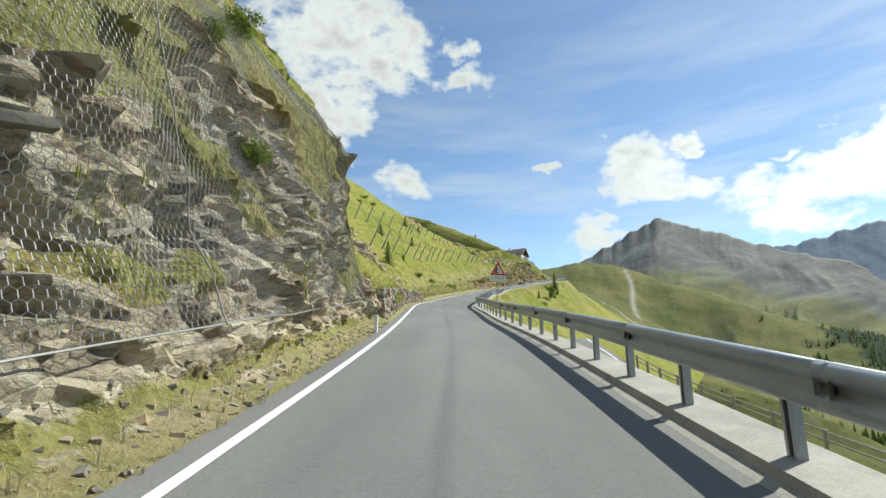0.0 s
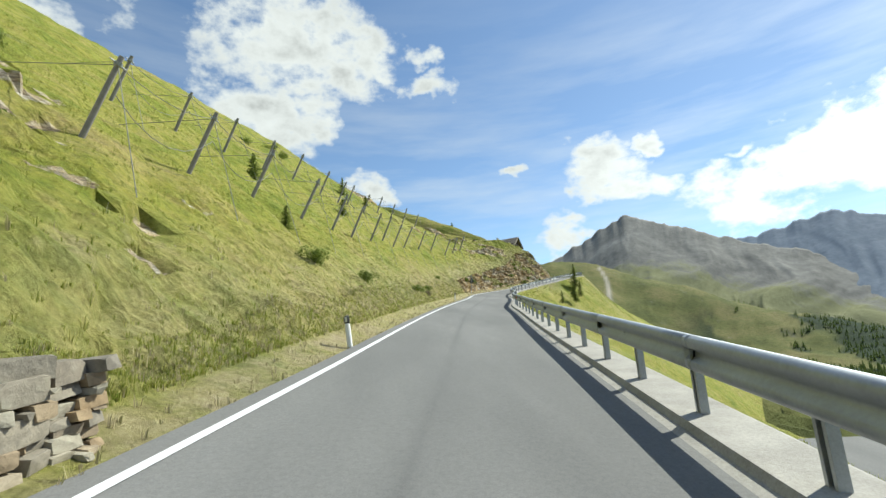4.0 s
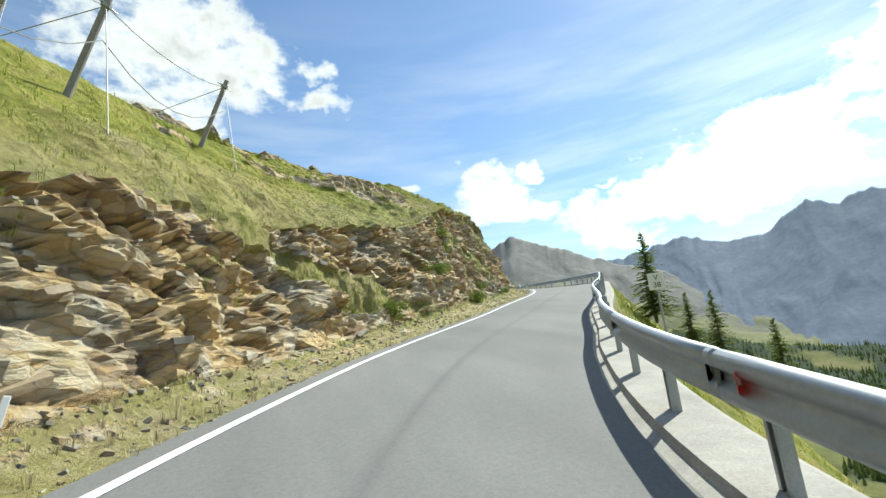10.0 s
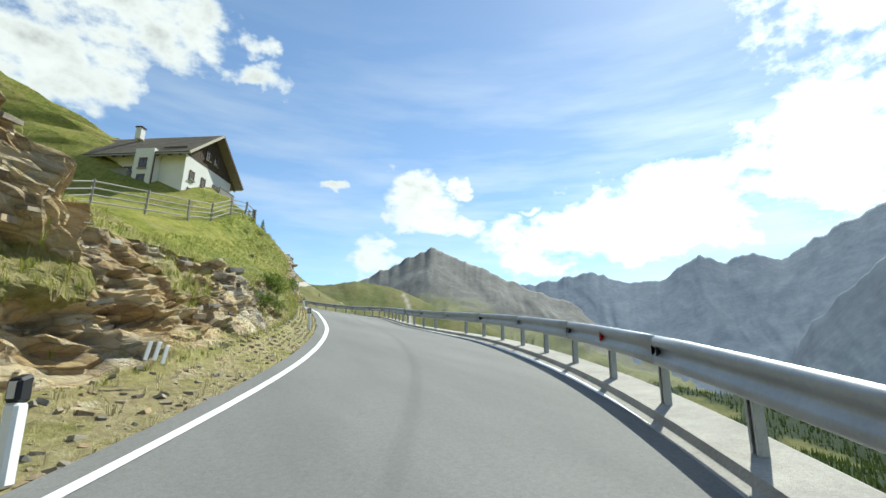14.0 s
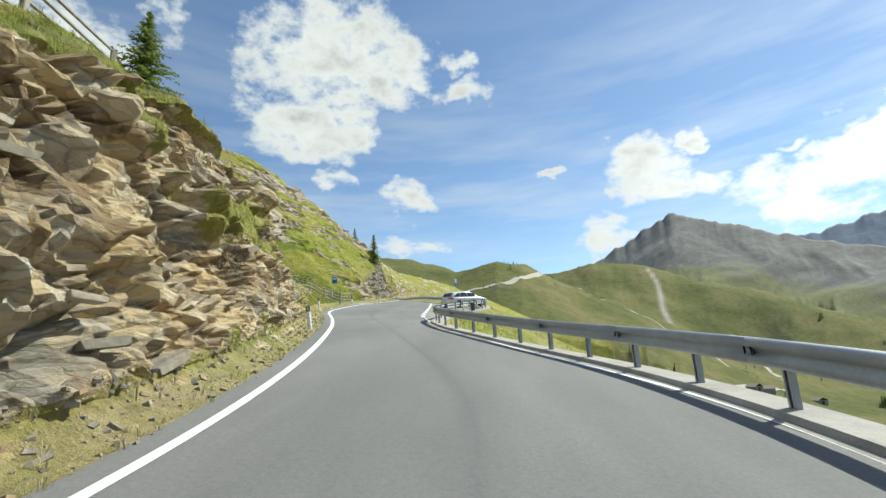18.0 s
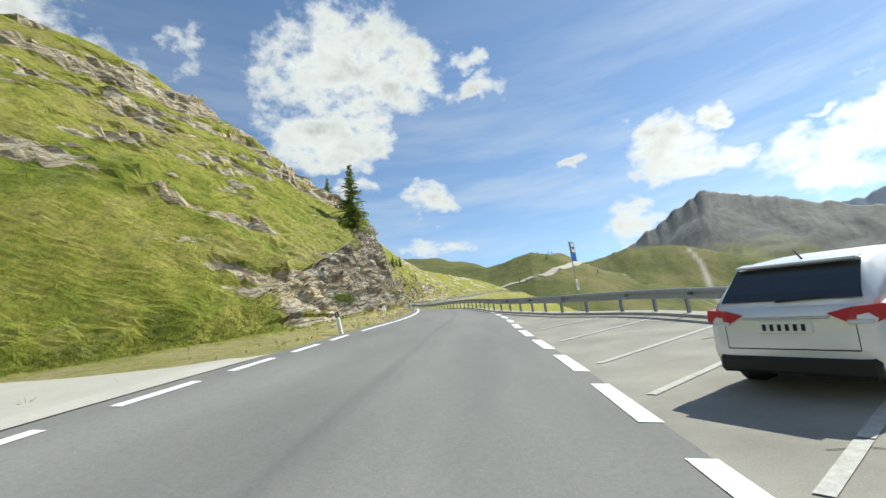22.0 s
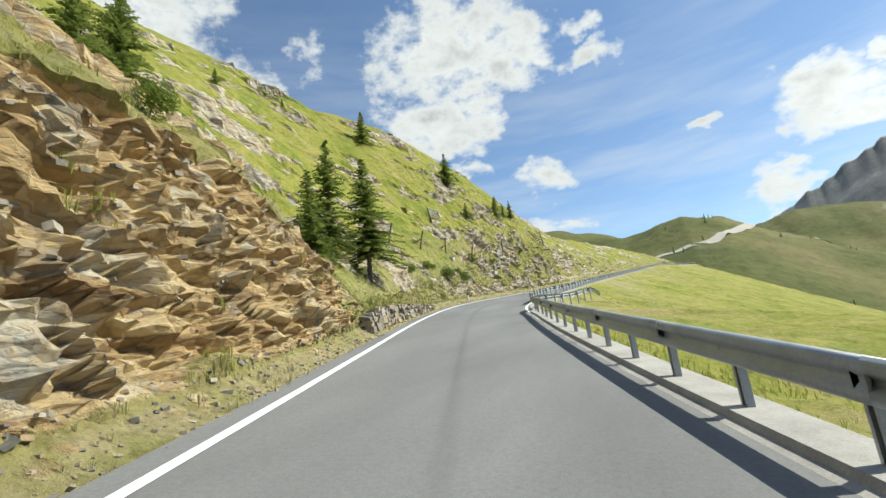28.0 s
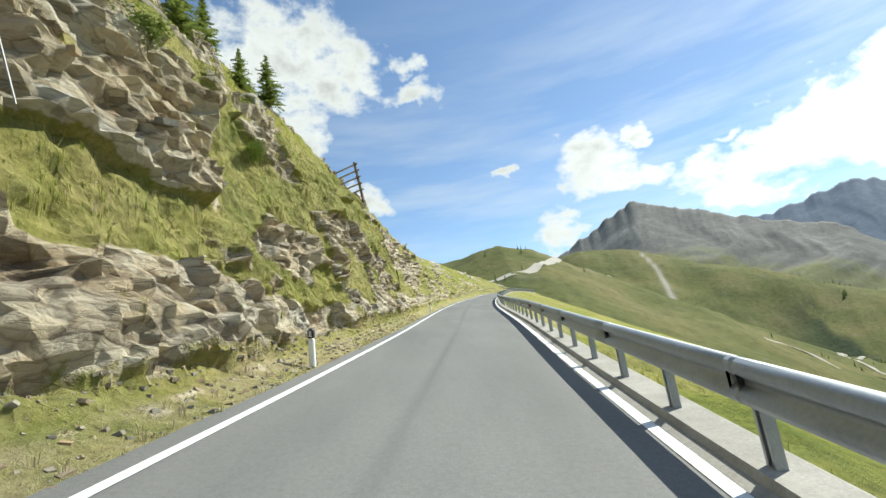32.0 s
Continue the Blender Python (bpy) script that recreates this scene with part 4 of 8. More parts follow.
def mountain(name, keys, r_ridge, r_foot, z_foot, rough, seed, material, label, meadow=0.5):
    """A range whose crest follows the azimuth and elevation pairs, as a relief that falls to its foot in front and drops behind."""
    k = np.array(keys, float)
    a = np.arange(k[0, 0], k[-1, 0] + 0.01, 0.16)
    f = np.concatenate([np.linspace(0, 1, 90), [1.02, 1.05, 1.1]])
    A, F = np.meshgrid(a, f, indexing="ij")
    crest = np.interp(a, k[:, 0], k[:, 1])
    pad = np.pad(crest, 30, mode="edge")
    soft = np.convolve(pad, np.hanning(61) / np.hanning(61).sum(), mode="valid")
    e = soft[:, None] + (crest - soft)[:, None] * np.clip(F, 0, 1) ** 3 + 0.22 * fbm(A * 0.9, A * 0, A * 0 + seed, 4, seed) * np.clip(F, 0, 1) ** 9
    zr = HUB[2] + r_ridge * np.tan(np.radians(e))
    R = r_foot + (r_ridge - r_foot) * F
    g = np.where(F <= 1, F ** 1.25, 1 - (F - 1) * 5)
    x, y = HUB[0] + R * np.sin(np.radians(A)), HUB[1] + R * np.cos(np.radians(A))
    arc = np.radians(A) * r_ridge
    spur = 1 - np.abs(fbm(arc / 380 + 0.9 * fbm(arc / 900, F * 2.0, F * 0, 3, seed + 1), F * 1.5, F * 0 + seed, 6, seed + 7, 0.58))
    z = z_foot + (zr - z_foot) * g + rough * (spur - 0.75) * np.clip(F * (1 - F), 0, 1) * 4 + rough * 0.3 * fbm(x / 300, y / 300, x * 0, 3, seed + 3) * np.clip(1 - F, 0, 1)
    ob = grid_mesh(name, np.stack([x, y, z], -1), material, {"meadow": np.clip((1 - F) * 1.5 * meadow * 2 - 0.2, 0, 1)}, flip=True, smooth=True)
    return tagged(ob, label, "mountain", kind="structure")


MTN = make_mountain("mountain_rock", (0.135, 0.133, 0.124), (0.195, 0.19, 0.175), (0.28, 0.272, 0.25), (0.13, 0.133, 0.068))
# the far range's aerial haze is mixed into these blue-grey colours
MTN_HAZE = make_mountain("far_haze_rock", (0.125, 0.16, 0.21), (0.155, 0.19, 0.24), (0.195, 0.23, 0.28), (0.13, 0.17, 0.175), 0.16)
# shadow side and blue haze of this flank are painted as dark blue
MTN_SHADE = make_mountain("shaded_haze_rock", (0.075, 0.10, 0.135), (0.095, 0.125, 0.165), (0.13, 0.16, 0.20), (0.055, 0.08, 0.085), 0.2)
mountain("mountain", [(0, 5), (6, 7), (13, 8.6), (15.5, 9.5), (17.5, 10.3), (19.8, 11.7), (21.5, 12.4), (22.7, 13.2), (24.2, 14.0), (25.2, 14.4), (26.5, 13.9), (28.9, 12.9), (31.4, 12.1), (34.5, 10.5), (37.5, 9.4), (41.5, 7.8), (44, 6.4), (47, 4.9), (52, 3), (60, 1)],
         4000, 1500, -260, 55, 11, MTN, "bare grey rocky peak with green lower flanks", 0.75)
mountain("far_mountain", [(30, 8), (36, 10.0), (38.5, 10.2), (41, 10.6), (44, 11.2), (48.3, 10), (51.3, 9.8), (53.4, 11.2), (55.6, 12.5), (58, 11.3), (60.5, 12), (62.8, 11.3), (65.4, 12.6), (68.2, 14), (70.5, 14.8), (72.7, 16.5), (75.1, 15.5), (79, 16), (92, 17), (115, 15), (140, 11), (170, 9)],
         4750, 1900, -420, 30, 23, MTN_HAZE, "far mountain range with blue-grey haze put into its colour", 0.25)
mountain("shaded_mountain", [(56, -2), (61, 0.8), (62.6, 2.4), (64.4, 4.8), (66.8, 7.1), (70.1, 10), (73.3, 12.7), (76, 14), (78.2, 13.5), (90, 13.5), (120, 11), (150, 6)],
         3400, 1250, -420, 26, 37, MTN_SHADE, "mountain flank across the valley, shade and blue haze put into its colour", 0.2)
mountain("back_mountain", [(165, 8), (200, 12), (240, 15), (280, 17), (320, 14), (345, 10)], 3000, 1500, 100, 150, 43, MTN, "grey mountains behind the road")

# ---- guard rails ----


def place(name, me, parent, m, label=""):
    ob = new(name, me)
    ob.parent = parent
    ob.matrix_basis = m
    if label:
        ob["label"] = label
    return ob


def hub(name, m, label, category, group=""):
    return_ob = new(name)
    return_ob.matrix_basis = m
    return tagged(return_ob, label, category, group)


def mesh_of(bm, material, name):
    me = bpy.data.meshes.new(name)
    bm.normal_update()
    bm.to_mesh(me)
    bm.free()
    me.materials.append(material)
    return me


def post_mesh():
    bm = bmesh.new()
    for w, d, x, y in ((0.11, 0.012, 0, -0.03), (0.012, 0.07, -0.05, 0.0), (0.012, 0.07, 0.05, 0.0), (0.03, 0.012, -0.04, 0.035), (0.03, 0.012, 0.04, 0.035)):
        box(bm, (w, d, 0.78), Matrix.Translation((x, y, 0.29)))
    bmesh.ops.rotate(bm, verts=bm.verts, cent=(0, 0, 0), matrix=Matrix.Rotation(math.pi / 2, 3, "Z"))
    return mesh_of(bm, GALV_POST, "post")


def spacer_mesh():
    bm = bmesh.new()
    box(bm, (0.05, 0.07, 0.2), Matrix.Translation((-0.05, 0, 0.60)), 0.008)
    return mesh_of(bm, GALV_POST, "spacer")


WAVE = [(0.0, 0.31), (0.035, 0.315), (0.07, 0.295), (0.085, 0.26), (0.08, 0.215), (0.03, 0.175), (0.03, 0.135), (0.08, 0.095), (0.085, 0.05), (0.07, 0.015), (0.035, -0.005), (0.0, 0.0)]


def along(keys, s):
    return catmull(np.atleast_1d(np.asarray(s, float)), keys[:, 0], keys[:, 1])


def rail_point(keys, s, inward, h):
    """A place beside the rail's line: inward metres towards the road."""
    u = float(along(keys, s)[0])
    e = 0.2
    p0, p1 = spot(s - e, float(along(keys, s - e)[0])), spot(s + e, float(along(keys, s + e)[0]))
    t = (p1 - p0).normalized()
    n = Vector((-t.y, t.x, 0)).normalized()
    p = spot(s, u, h + float(lay(s, u)))
    return p + n * inward, t, n


def beam(name, keys, s0, s1, parent, drop0=0.0, drop1=0.0):
    bm = bmesh.new()
    loop = WAVE + [(a - 0.008, b) for a, b in WAVE[::-1]]
    rings = []
    n = max(2, int((s1 - s0) / 0.7) + 1)
    for k in range(n + 1):
        f = k / n
        s = s0 + (s1 - s0) * f
        p, t, nrm = rail_point(keys, s, 0.035, 0.0)
        z = 0.53 - drop0 * (1 - f) ** 2 - drop1 * f ** 2
        rings.append([bm.verts.new(p + nrm * a + Vector((0, 0, z + b))) for a, b in loop])
    m = len(loop)
    for r0, r1 in zip(rings[:-1], rings[1:]):
        for i in range(m):
            bm.faces.new((r0[i], r0[(i + 1) % m], r1[(i + 1) % m], r1[i]))
    bm.faces.new(rings[0][::-1])
    bm.faces.new(rings[-1])
    for f in bm.faces:
        f.smooth = True
    return part(name, bm, GALV, parent)


POST, SPACER = post_mesh(), spacer_mesh()
bmr = bmesh.new()
for v in ((0, -0.06, 0.05), (0, 0.06, 0.07), (0, 0.06, -0.06), (0, -0.06, -0.05)):
    bmr.verts.new(v)
bmr.faces.new(bmr.verts)
bmesh.ops.solidify(bmr, geom=bmr.faces[:], thickness=0.012)
REFLECT = mesh_of(bmr, RED, "reflector")
bmb = bmesh.new()
bmesh.ops.create_uvsphere(bmb, u_segments=6, v_segments=4, radius=0.012)
BOLT = mesh_of(bmb, GALV_POST, "bolt")


# stations where a post stands for certain; the others are spread evenly between them
POST_AT = [-14, 3.5, 17.9, 33.5, 62.2, 80.7, 99.1, 111.1, 123.7, 138.4, 155.1, 169.7, 178.2, 191.7, 207.3, 222.4, 233.4, 270.2, 288.1, 301, 308, 313.8, 340, 400, 456]
REFLECTORS = (17.9, 35.0, 65.4, 84.1, 102.0, 111.1, 138.4, 155.1, 229.0, 291.2, 314.6, 333.0, 352.0)
POSTS = []
for p0, p1 in zip(POST_AT[:-1], POST_AT[1:]):
    n = max(1, round((p1 - p0) / 1.66))
    POSTS += [p0 + (p1 - p0) * k / n for k in range(n)]


def guard_rail(keys, stretches, label):
    """Guard rails as things, each a stretch of beams, posts and reflectors."""
    for s0, s1, d0, d1 in stretches:
        g = hub("guard_rail", Matrix(), label, "guard rail", "roadside guard rails")
        n = max(1, round((s1 - s0) / 3.32))
        for k in range(n):
            a, b = s0 + (s1 - s0) * k / n, s0 + (s1 - s0) * (k + 1) / n
            beam("beam", keys, a, b + 0.12 if k < n - 1 else b, g, d0 if k == 0 else 0, d1 if k == n - 1 else 0)
        for c, s in enumerate(POSTS):
            if not s0 + 0.15 < s < s1 - (0.1 if not d1 else 2.0):
                continue
            p, t, nrm = rail_point(keys, s, -0.06, 0.06)
            m = Matrix.Translation(p) @ Matrix.Rotation(math.atan2(nrm.y, nrm.x) + math.pi, 4, "Z")
            place("post", POST, g, m)
            place("spacer", SPACER, g, m)
            if min(abs(s - q) for q in REFLECTORS) < 0.83:
                q, t, nrm = rail_point(keys, s, 0.1, 0.685)
                place("reflector", REFLECT, g, Matrix.Translation(q) @ Matrix.Rotation(math.atan2(nrm.y, nrm.x) - 0.5, 4, "Z"), "red reflector plate")
            if c % 4 == 0:
                for dz in (0.655, 0.69):
                    q, t, nrm = rail_point(keys, s + 0.05, 0.075, dz)
                    place("bolt", BOLT, g, Matrix.Translation(q))


guard_rail(RL, [(-14, 40, 0, 0), (40, 96, 0, 0), (96, 150, 0, 0), (150, 190, 0, 0), (190, 247, 0, 0), (247, 309.4, 0, 0.62)], "weathered galvanised steel guard rail on a concrete kerb")
guard_rail(RH, [(300.4, 350, 0, 0), (350, 456, 0, 0)], "galvanised steel guard rail along the upper road")

# ---- dashes and parking lines ----


def quad_piece(name, corners, material, parent, h=0.008):
    bm = bmesh.new()
    vs = [bm.verts.new(spot(s, u, h + float(lay(s, u)))) for s, u in corners]
    f = bm.faces.new(vs)
    if f.normal.z < 0:
        f.normal_flip()
    return part(name, bm, material, parent)


def dashes(name, label, start, end, length, gap, off, width):
    g = hub(name, Matrix(), label, "road marking")
    g["kind"] = "structure"
    s = start
    while s < end:
        bm = bmesh.new()
        row = []
        for k in range(4):
            q = s + length * k / 3
            row.append([bm.verts.new(spot(q, float(off(q)) + e * width / 2, 0.008)) for e in (-1, 1)])
        for r0, r1 in zip(row[:-1], row[1:]):
            f = bm.faces.new((r0[0], r0[1], r1[1], r1[0]))
        part("dash", bm, PAINT, g)
        s += length + gap


dashes("layby_dashes", "thick white dashes along the lay-by", 193.3, 239, 1.9, 1.0, lambda s: right_of(s) - 0.08, 0.24)
dashes("junction_dashes", "white dashes across the side road mouth", 205.6, 217.5, 1.5, 0.9, lambda s: left_of(s), 0.14)
PALE_CONCRETE = plain("pale_concrete_slab", (0.42, 0.4, 0.36), 0.9, 0, 0.12, 1.2, 0.2, 0.25)
FADED = plain("faded_paint", (0.44, 0.43, 0.4), 0.8, 0, 0.4, 12)
parking = hub("parking_lines", Matrix(), "faded slanting white parking lines on old asphalt", "road marking")
parking["kind"] = "structure"
for s0, reach in ((199.4, 4.4), (202.7, 4.5), (206.1, 4.5), (208.9, 4.3), (211.3, 4.0), (214.8, 3.6), (218.2, 2.6)):
    n = 5
    for k in range(n):
        f0, f1 = k / n, (k + 0.97) / n
        a, b2 = (s0 + reach * 0.95 * f0, 2.1 + reach * f0), (s0 + reach * 0.95 * f1, 2.1 + reach * f1)
        quad_piece("stripe", [(a[0] - 0.042, a[1] + 0.042), (a[0] + 0.042, a[1] - 0.042), (b2[0] + 0.042, b2[1] - 0.042), (b2[0] - 0.042, b2[1] + 0.042)], FADED, parking)
CRACK = plain("crack_fill", (0.05, 0.048, 0.045), 0.9)
rnd = random.Random(5)
cracks = bmesh.new()
for c in range(16):
    s, u = rnd.uniform(200, 226), rnd.uniform(2.6, 6.2)
    ang = rnd.uniform(-0.5, 0.9)
    for k in range(rnd.randint(8, 20)):
        l2, w = rnd.uniform(0.12, 0.3), rnd.uniform(0.006, 0.02)
        s1, u1c = s + l2 * math.sin(ang), u + l2 * math.cos(ang)
        if u1c > rail_of(s1) - 0.5:
            break
        ns, nu_ = math.cos(ang) * w, -math.sin(ang) * w
        vs = [cracks.verts.new(spot(q, p, 0.004 + float(lay(q, p)))) for q, p in ((s - ns, u - nu_), (s + ns, u + nu_), (s1 + ns, u1c + nu_), (s1 - ns, u1c - nu_))]
        f = cracks.faces.new(vs)
        s, u, ang = s1, u1c, ang + rnd.gauss(0, 0.45)
bmesh.ops.recalc_face_normals(cracks, faces=cracks.faces[:])
crack_ob = obj("pavement_crack", cracks, CRACK)
tagged(crack_ob, "dark branching cracks in the old lay-by asphalt", "crack", kind="stuff")

# side road on the hill side: a pale apron
ap = np.linspace(0, 1, 40)
apu = -3.3 - 9.2 * ap ** 1.3
lower = np.interp(apu, [-12.5, -8, -5, -4.2, -3.3], [210.2, 208.7, 207.4, 206.6, 205.6])
upper = np.interp(apu, [-12.5, -7.6, -5.3, -4.3, -3.6, -3.3], [213.0, 211.6, 211.3, 211.8, 213.4, 214.6])
apf = np.linspace(0, 1, 10)
apS = lower[:, None] + (upper - lower)[:, None] * apf[None]
apU = np.minimum(np.repeat(apu[:, None], 10, 1), left_of(apS) - 0.32)
edge_ = left_of(apS) - 0.2
apron = grid_mesh("side_road", at(apS, apU, 0.012 + 0.22 * (np.clip(edge_ - apU, 0, 12) / 9.6) ** 2), PALE_CONCRETE)
tagged(apron, "pale worn concrete mouth of a side track", "side road", kind="structure")

# ---- stones ----


def chunk(seed, flat=0.6):
    """An angular stone of unit size: a rough block with knocked-off corners."""
    r = random.Random(seed)
    bm = bmesh.new()
    for x in (-1, 1):
        for y in (-1, 1):
            for z in (-1, 1):
                c = Vector((x * r.uniform(0.36, 0.5), y * r.uniform(0.36, 0.5), z * flat * r.uniform(0.36, 0.5)))
                if r.random() < 0.45:
                    for ax in range(3):
                        q = c.copy()
                        q[ax] *= r.uniform(0.55, 0.8)
                        bm.verts.new(q)
                else:
                    bm.verts.new(c)
    res = bmesh.ops.convex_hull(bm, input=bm.verts)
    junk = [e for e in res["geom_interior"] + res["geom_unused"] if isinstance(e, bmesh.types.BMVert)]
    bmesh.ops.delete(bm, geom=list(set(junk)), context="VERTS")
    bmesh.ops.triangulate(bm, faces=bm.faces[:])
    return bm


def arrays(bm):
    bm.verts.index_update()
    v = np.array([x.co[:] for x in bm.verts])
    f = np.array([[x.index for x in q.verts] for q in bm.faces])
    bm.free()
    return v, f


def make_stone():
    m, n, l, b = mat("stone", 0.9, 0, 0.2)
    v = coords(n, l)
    g = n.new("ShaderNodeNewGeometry")
    isl = g.outputs["Random Per Island"]
    oi = n.new("ShaderNodeObjectInfo")
    rv = mth(n, l, "FRACT", mth(n, l, "ADD", isl, oi.outputs["Random"]))
    t = tex(n, l, v, 6, 8, 0.7)
    c = ramp(n, l, rv, [(0.0, (0.17, 0.165, 0.15)), (0.2, (0.34, 0.30, 0.235)), (0.4, (0.26, 0.235, 0.195)), (0.55, (0.40, 0.29, 0.17)), (0.7, (0.33, 0.30, 0.24)), (0.85, (0.47, 0.43, 0.34)), (1.0, (0.37, 0.275, 0.17))])
    c = mixc(n, l, 0.7, c, ramp(n, l, t, [(0.28, (0.4, 0.4, 0.4)), (0.6, (1, 1, 1)), (0.75, (1.25, 1.25, 1.2))]), "MULTIPLY")
    lich = mth(n, l, "MULTIPLY", mth(n, l, "SUBTRACT", tex(n, l, v, 3.0, 6, 0.75), 0.57), 7.0, True)
    c = mixc(n, l, mth(n, l, "MULTIPLY", lich, 0.5), c, (0.36, 0.38, 0.3))
    l.new(c, b.inputs["Base Color"])
    bump(n, l, b, t, 0.8, 0.03)
    return m


STONE = make_stone()
CHUNKS = [arrays(chunk(100 + i, 0.55 + 0.05 * (i % 4))) for i in range(10)]


def scatter_mesh(name, items, label, category, material=None):
    """items: (chunk index, 4x4 matrix); one object of joined stones."""
    V, F, o = [], [], 0
    for k, m in items:
        v, f = CHUNKS[k]
        V.append(v @ np.array(m)[:3, :3].T + np.array(m)[:3, 3])
        F.append(f + o)
        o += len(v)
    ob = new(name, raw_mesh(name, np.concatenate(V), np.concatenate(F), material or STONE))
    return tagged(ob, label, category, kind="stuff")


def hill_point(s, f):
    """A place on the built hillside: station and column."""
    i = int(np.clip(round((s + 14) / STEP), 0, len(HP) - 1))
    return HP[i, int(f)]


rnd = random.Random(11)
blocks, rubble = [], []
ROCKY = [(-13, 17.5, 1.0), (97, 139, 1.25), (140, 186, 1.15), (218, 248, 1.0), (258, 264, 1.1), (264, 280, 4.0), (294, 344, 0.9)]
for s0, s1, dens in ROCKY:
    for _ in range(int((s1 - s0) * 11 * dens)):
        s = rnd.uniform(s0, s1)
        j = NV + int(rnd.random() ** 0.8 * (NFACE + 8))
        i = int((s + 14) / STEP)
        if HA["rock"][i, j] < 0.5:
            continue
        p = HP[i, j]
        sz = (0.06 + 0.2 * rnd.random() ** 2.6) * (0.62 if dens > 3 else 1.0)
        hd = float(lane(s)[4])
        m = Matrix.Translation(Vector(p)) @ Matrix.Rotation(-hd + rnd.gauss(0, 0.35), 4, "Z") @ Matrix.Rotation(rnd.gauss(0.16, 0.12), 4, "X") @ Matrix.Rotation(rnd.gauss(0, 0.2), 4, "Y") \
            @ Matrix.Diagonal((sz * rnd.uniform(0.6, 0.9), sz * rnd.uniform(0.9, 1.4 if dens > 3 else 2.6), sz * rnd.uniform(0.5, 1.0), 1))
        blocks.append((rnd.randrange(10), m))
    for _ in range(int((s1 - s0) * 60)):
        s = rnd.uniform(s0, s1)
        j = rnd.randint(1, NV + 3)
        p = HP[int((s + 14) / STEP), j]
        sz = 0.016 + 0.075 * rnd.random() ** 3
        m = Matrix.Translation(Vector(p)) @ Euler((rnd.gauss(0, 0.3), rnd.gauss(0, 0.3), rnd.uniform(0, 6))).to_matrix().to_4x4() @ Matrix.Diagonal((sz, sz * rnd.uniform(1, 1.8), sz, 1))
        rubble.append((rnd.randrange(10), m))
for _ in range(420):
    s = rnd.uniform(14, 340)
    j = rnd.randint(NV + NFACE, NV + NFACE + 56)
    i = int((s + 14) / STEP)
    if HA["rock"][i, j] < 0.3 and rnd.random() > 0.04:
        continue
    sz = 0.15 + 0.45 * rnd.random() ** 2.5
    hd = float(lane(s)[4])
    m = Matrix.Translation(Vector(HP[i, j])) @ Matrix.Rotation(-hd + rnd.gauss(0, 0.3), 4, "Z") @ Matrix.Rotation(rnd.gauss(0.16, 0.15), 4, "X") @ Matrix.Diagonal((sz, sz * rnd.uniform(1.2, 2.4), sz * 0.8, 1))
    blocks.append((rnd.randrange(10), m))
# low bank of stones under the end of the fence
for _ in range(55):
    s = rnd.uniform(200.8, 204.6)
    sz = 0.07 + 0.13 * rnd.random() ** 2
    m = Matrix.Translation(Vector(HP[int((s + 14) / STEP), rnd.randint(4, NV + 30)])) @ Matrix.Rotation(rnd.uniform(0, 6), 4, "Z") @ Matrix.Rotation(rnd.gauss(0, 0.2), 4, "X") @ Matrix.Diagonal((sz, sz * rnd.uniform(1, 1.7), sz * 0.8, 1))
    blocks.append((rnd.randrange(10), m))
scatter_mesh("rock_blocks", blocks, "angular brown and grey rock blocks standing out of the cuts", "rock")
scatter_mesh("rubble", rubble, "small fallen stones along the foot of the cuts", "rubble")

STONES = []
for k in range(10):
    v, f = CHUNKS[k]
    STONES.append(raw_mesh("stone", v * np.array([1.12, 1.12, 1.9]), f, STONE))
MORTAR = plain("wall_core", (0.10, 0.09, 0.075), 0.95, 0, 0.3, 9, 0.1, 0.5)


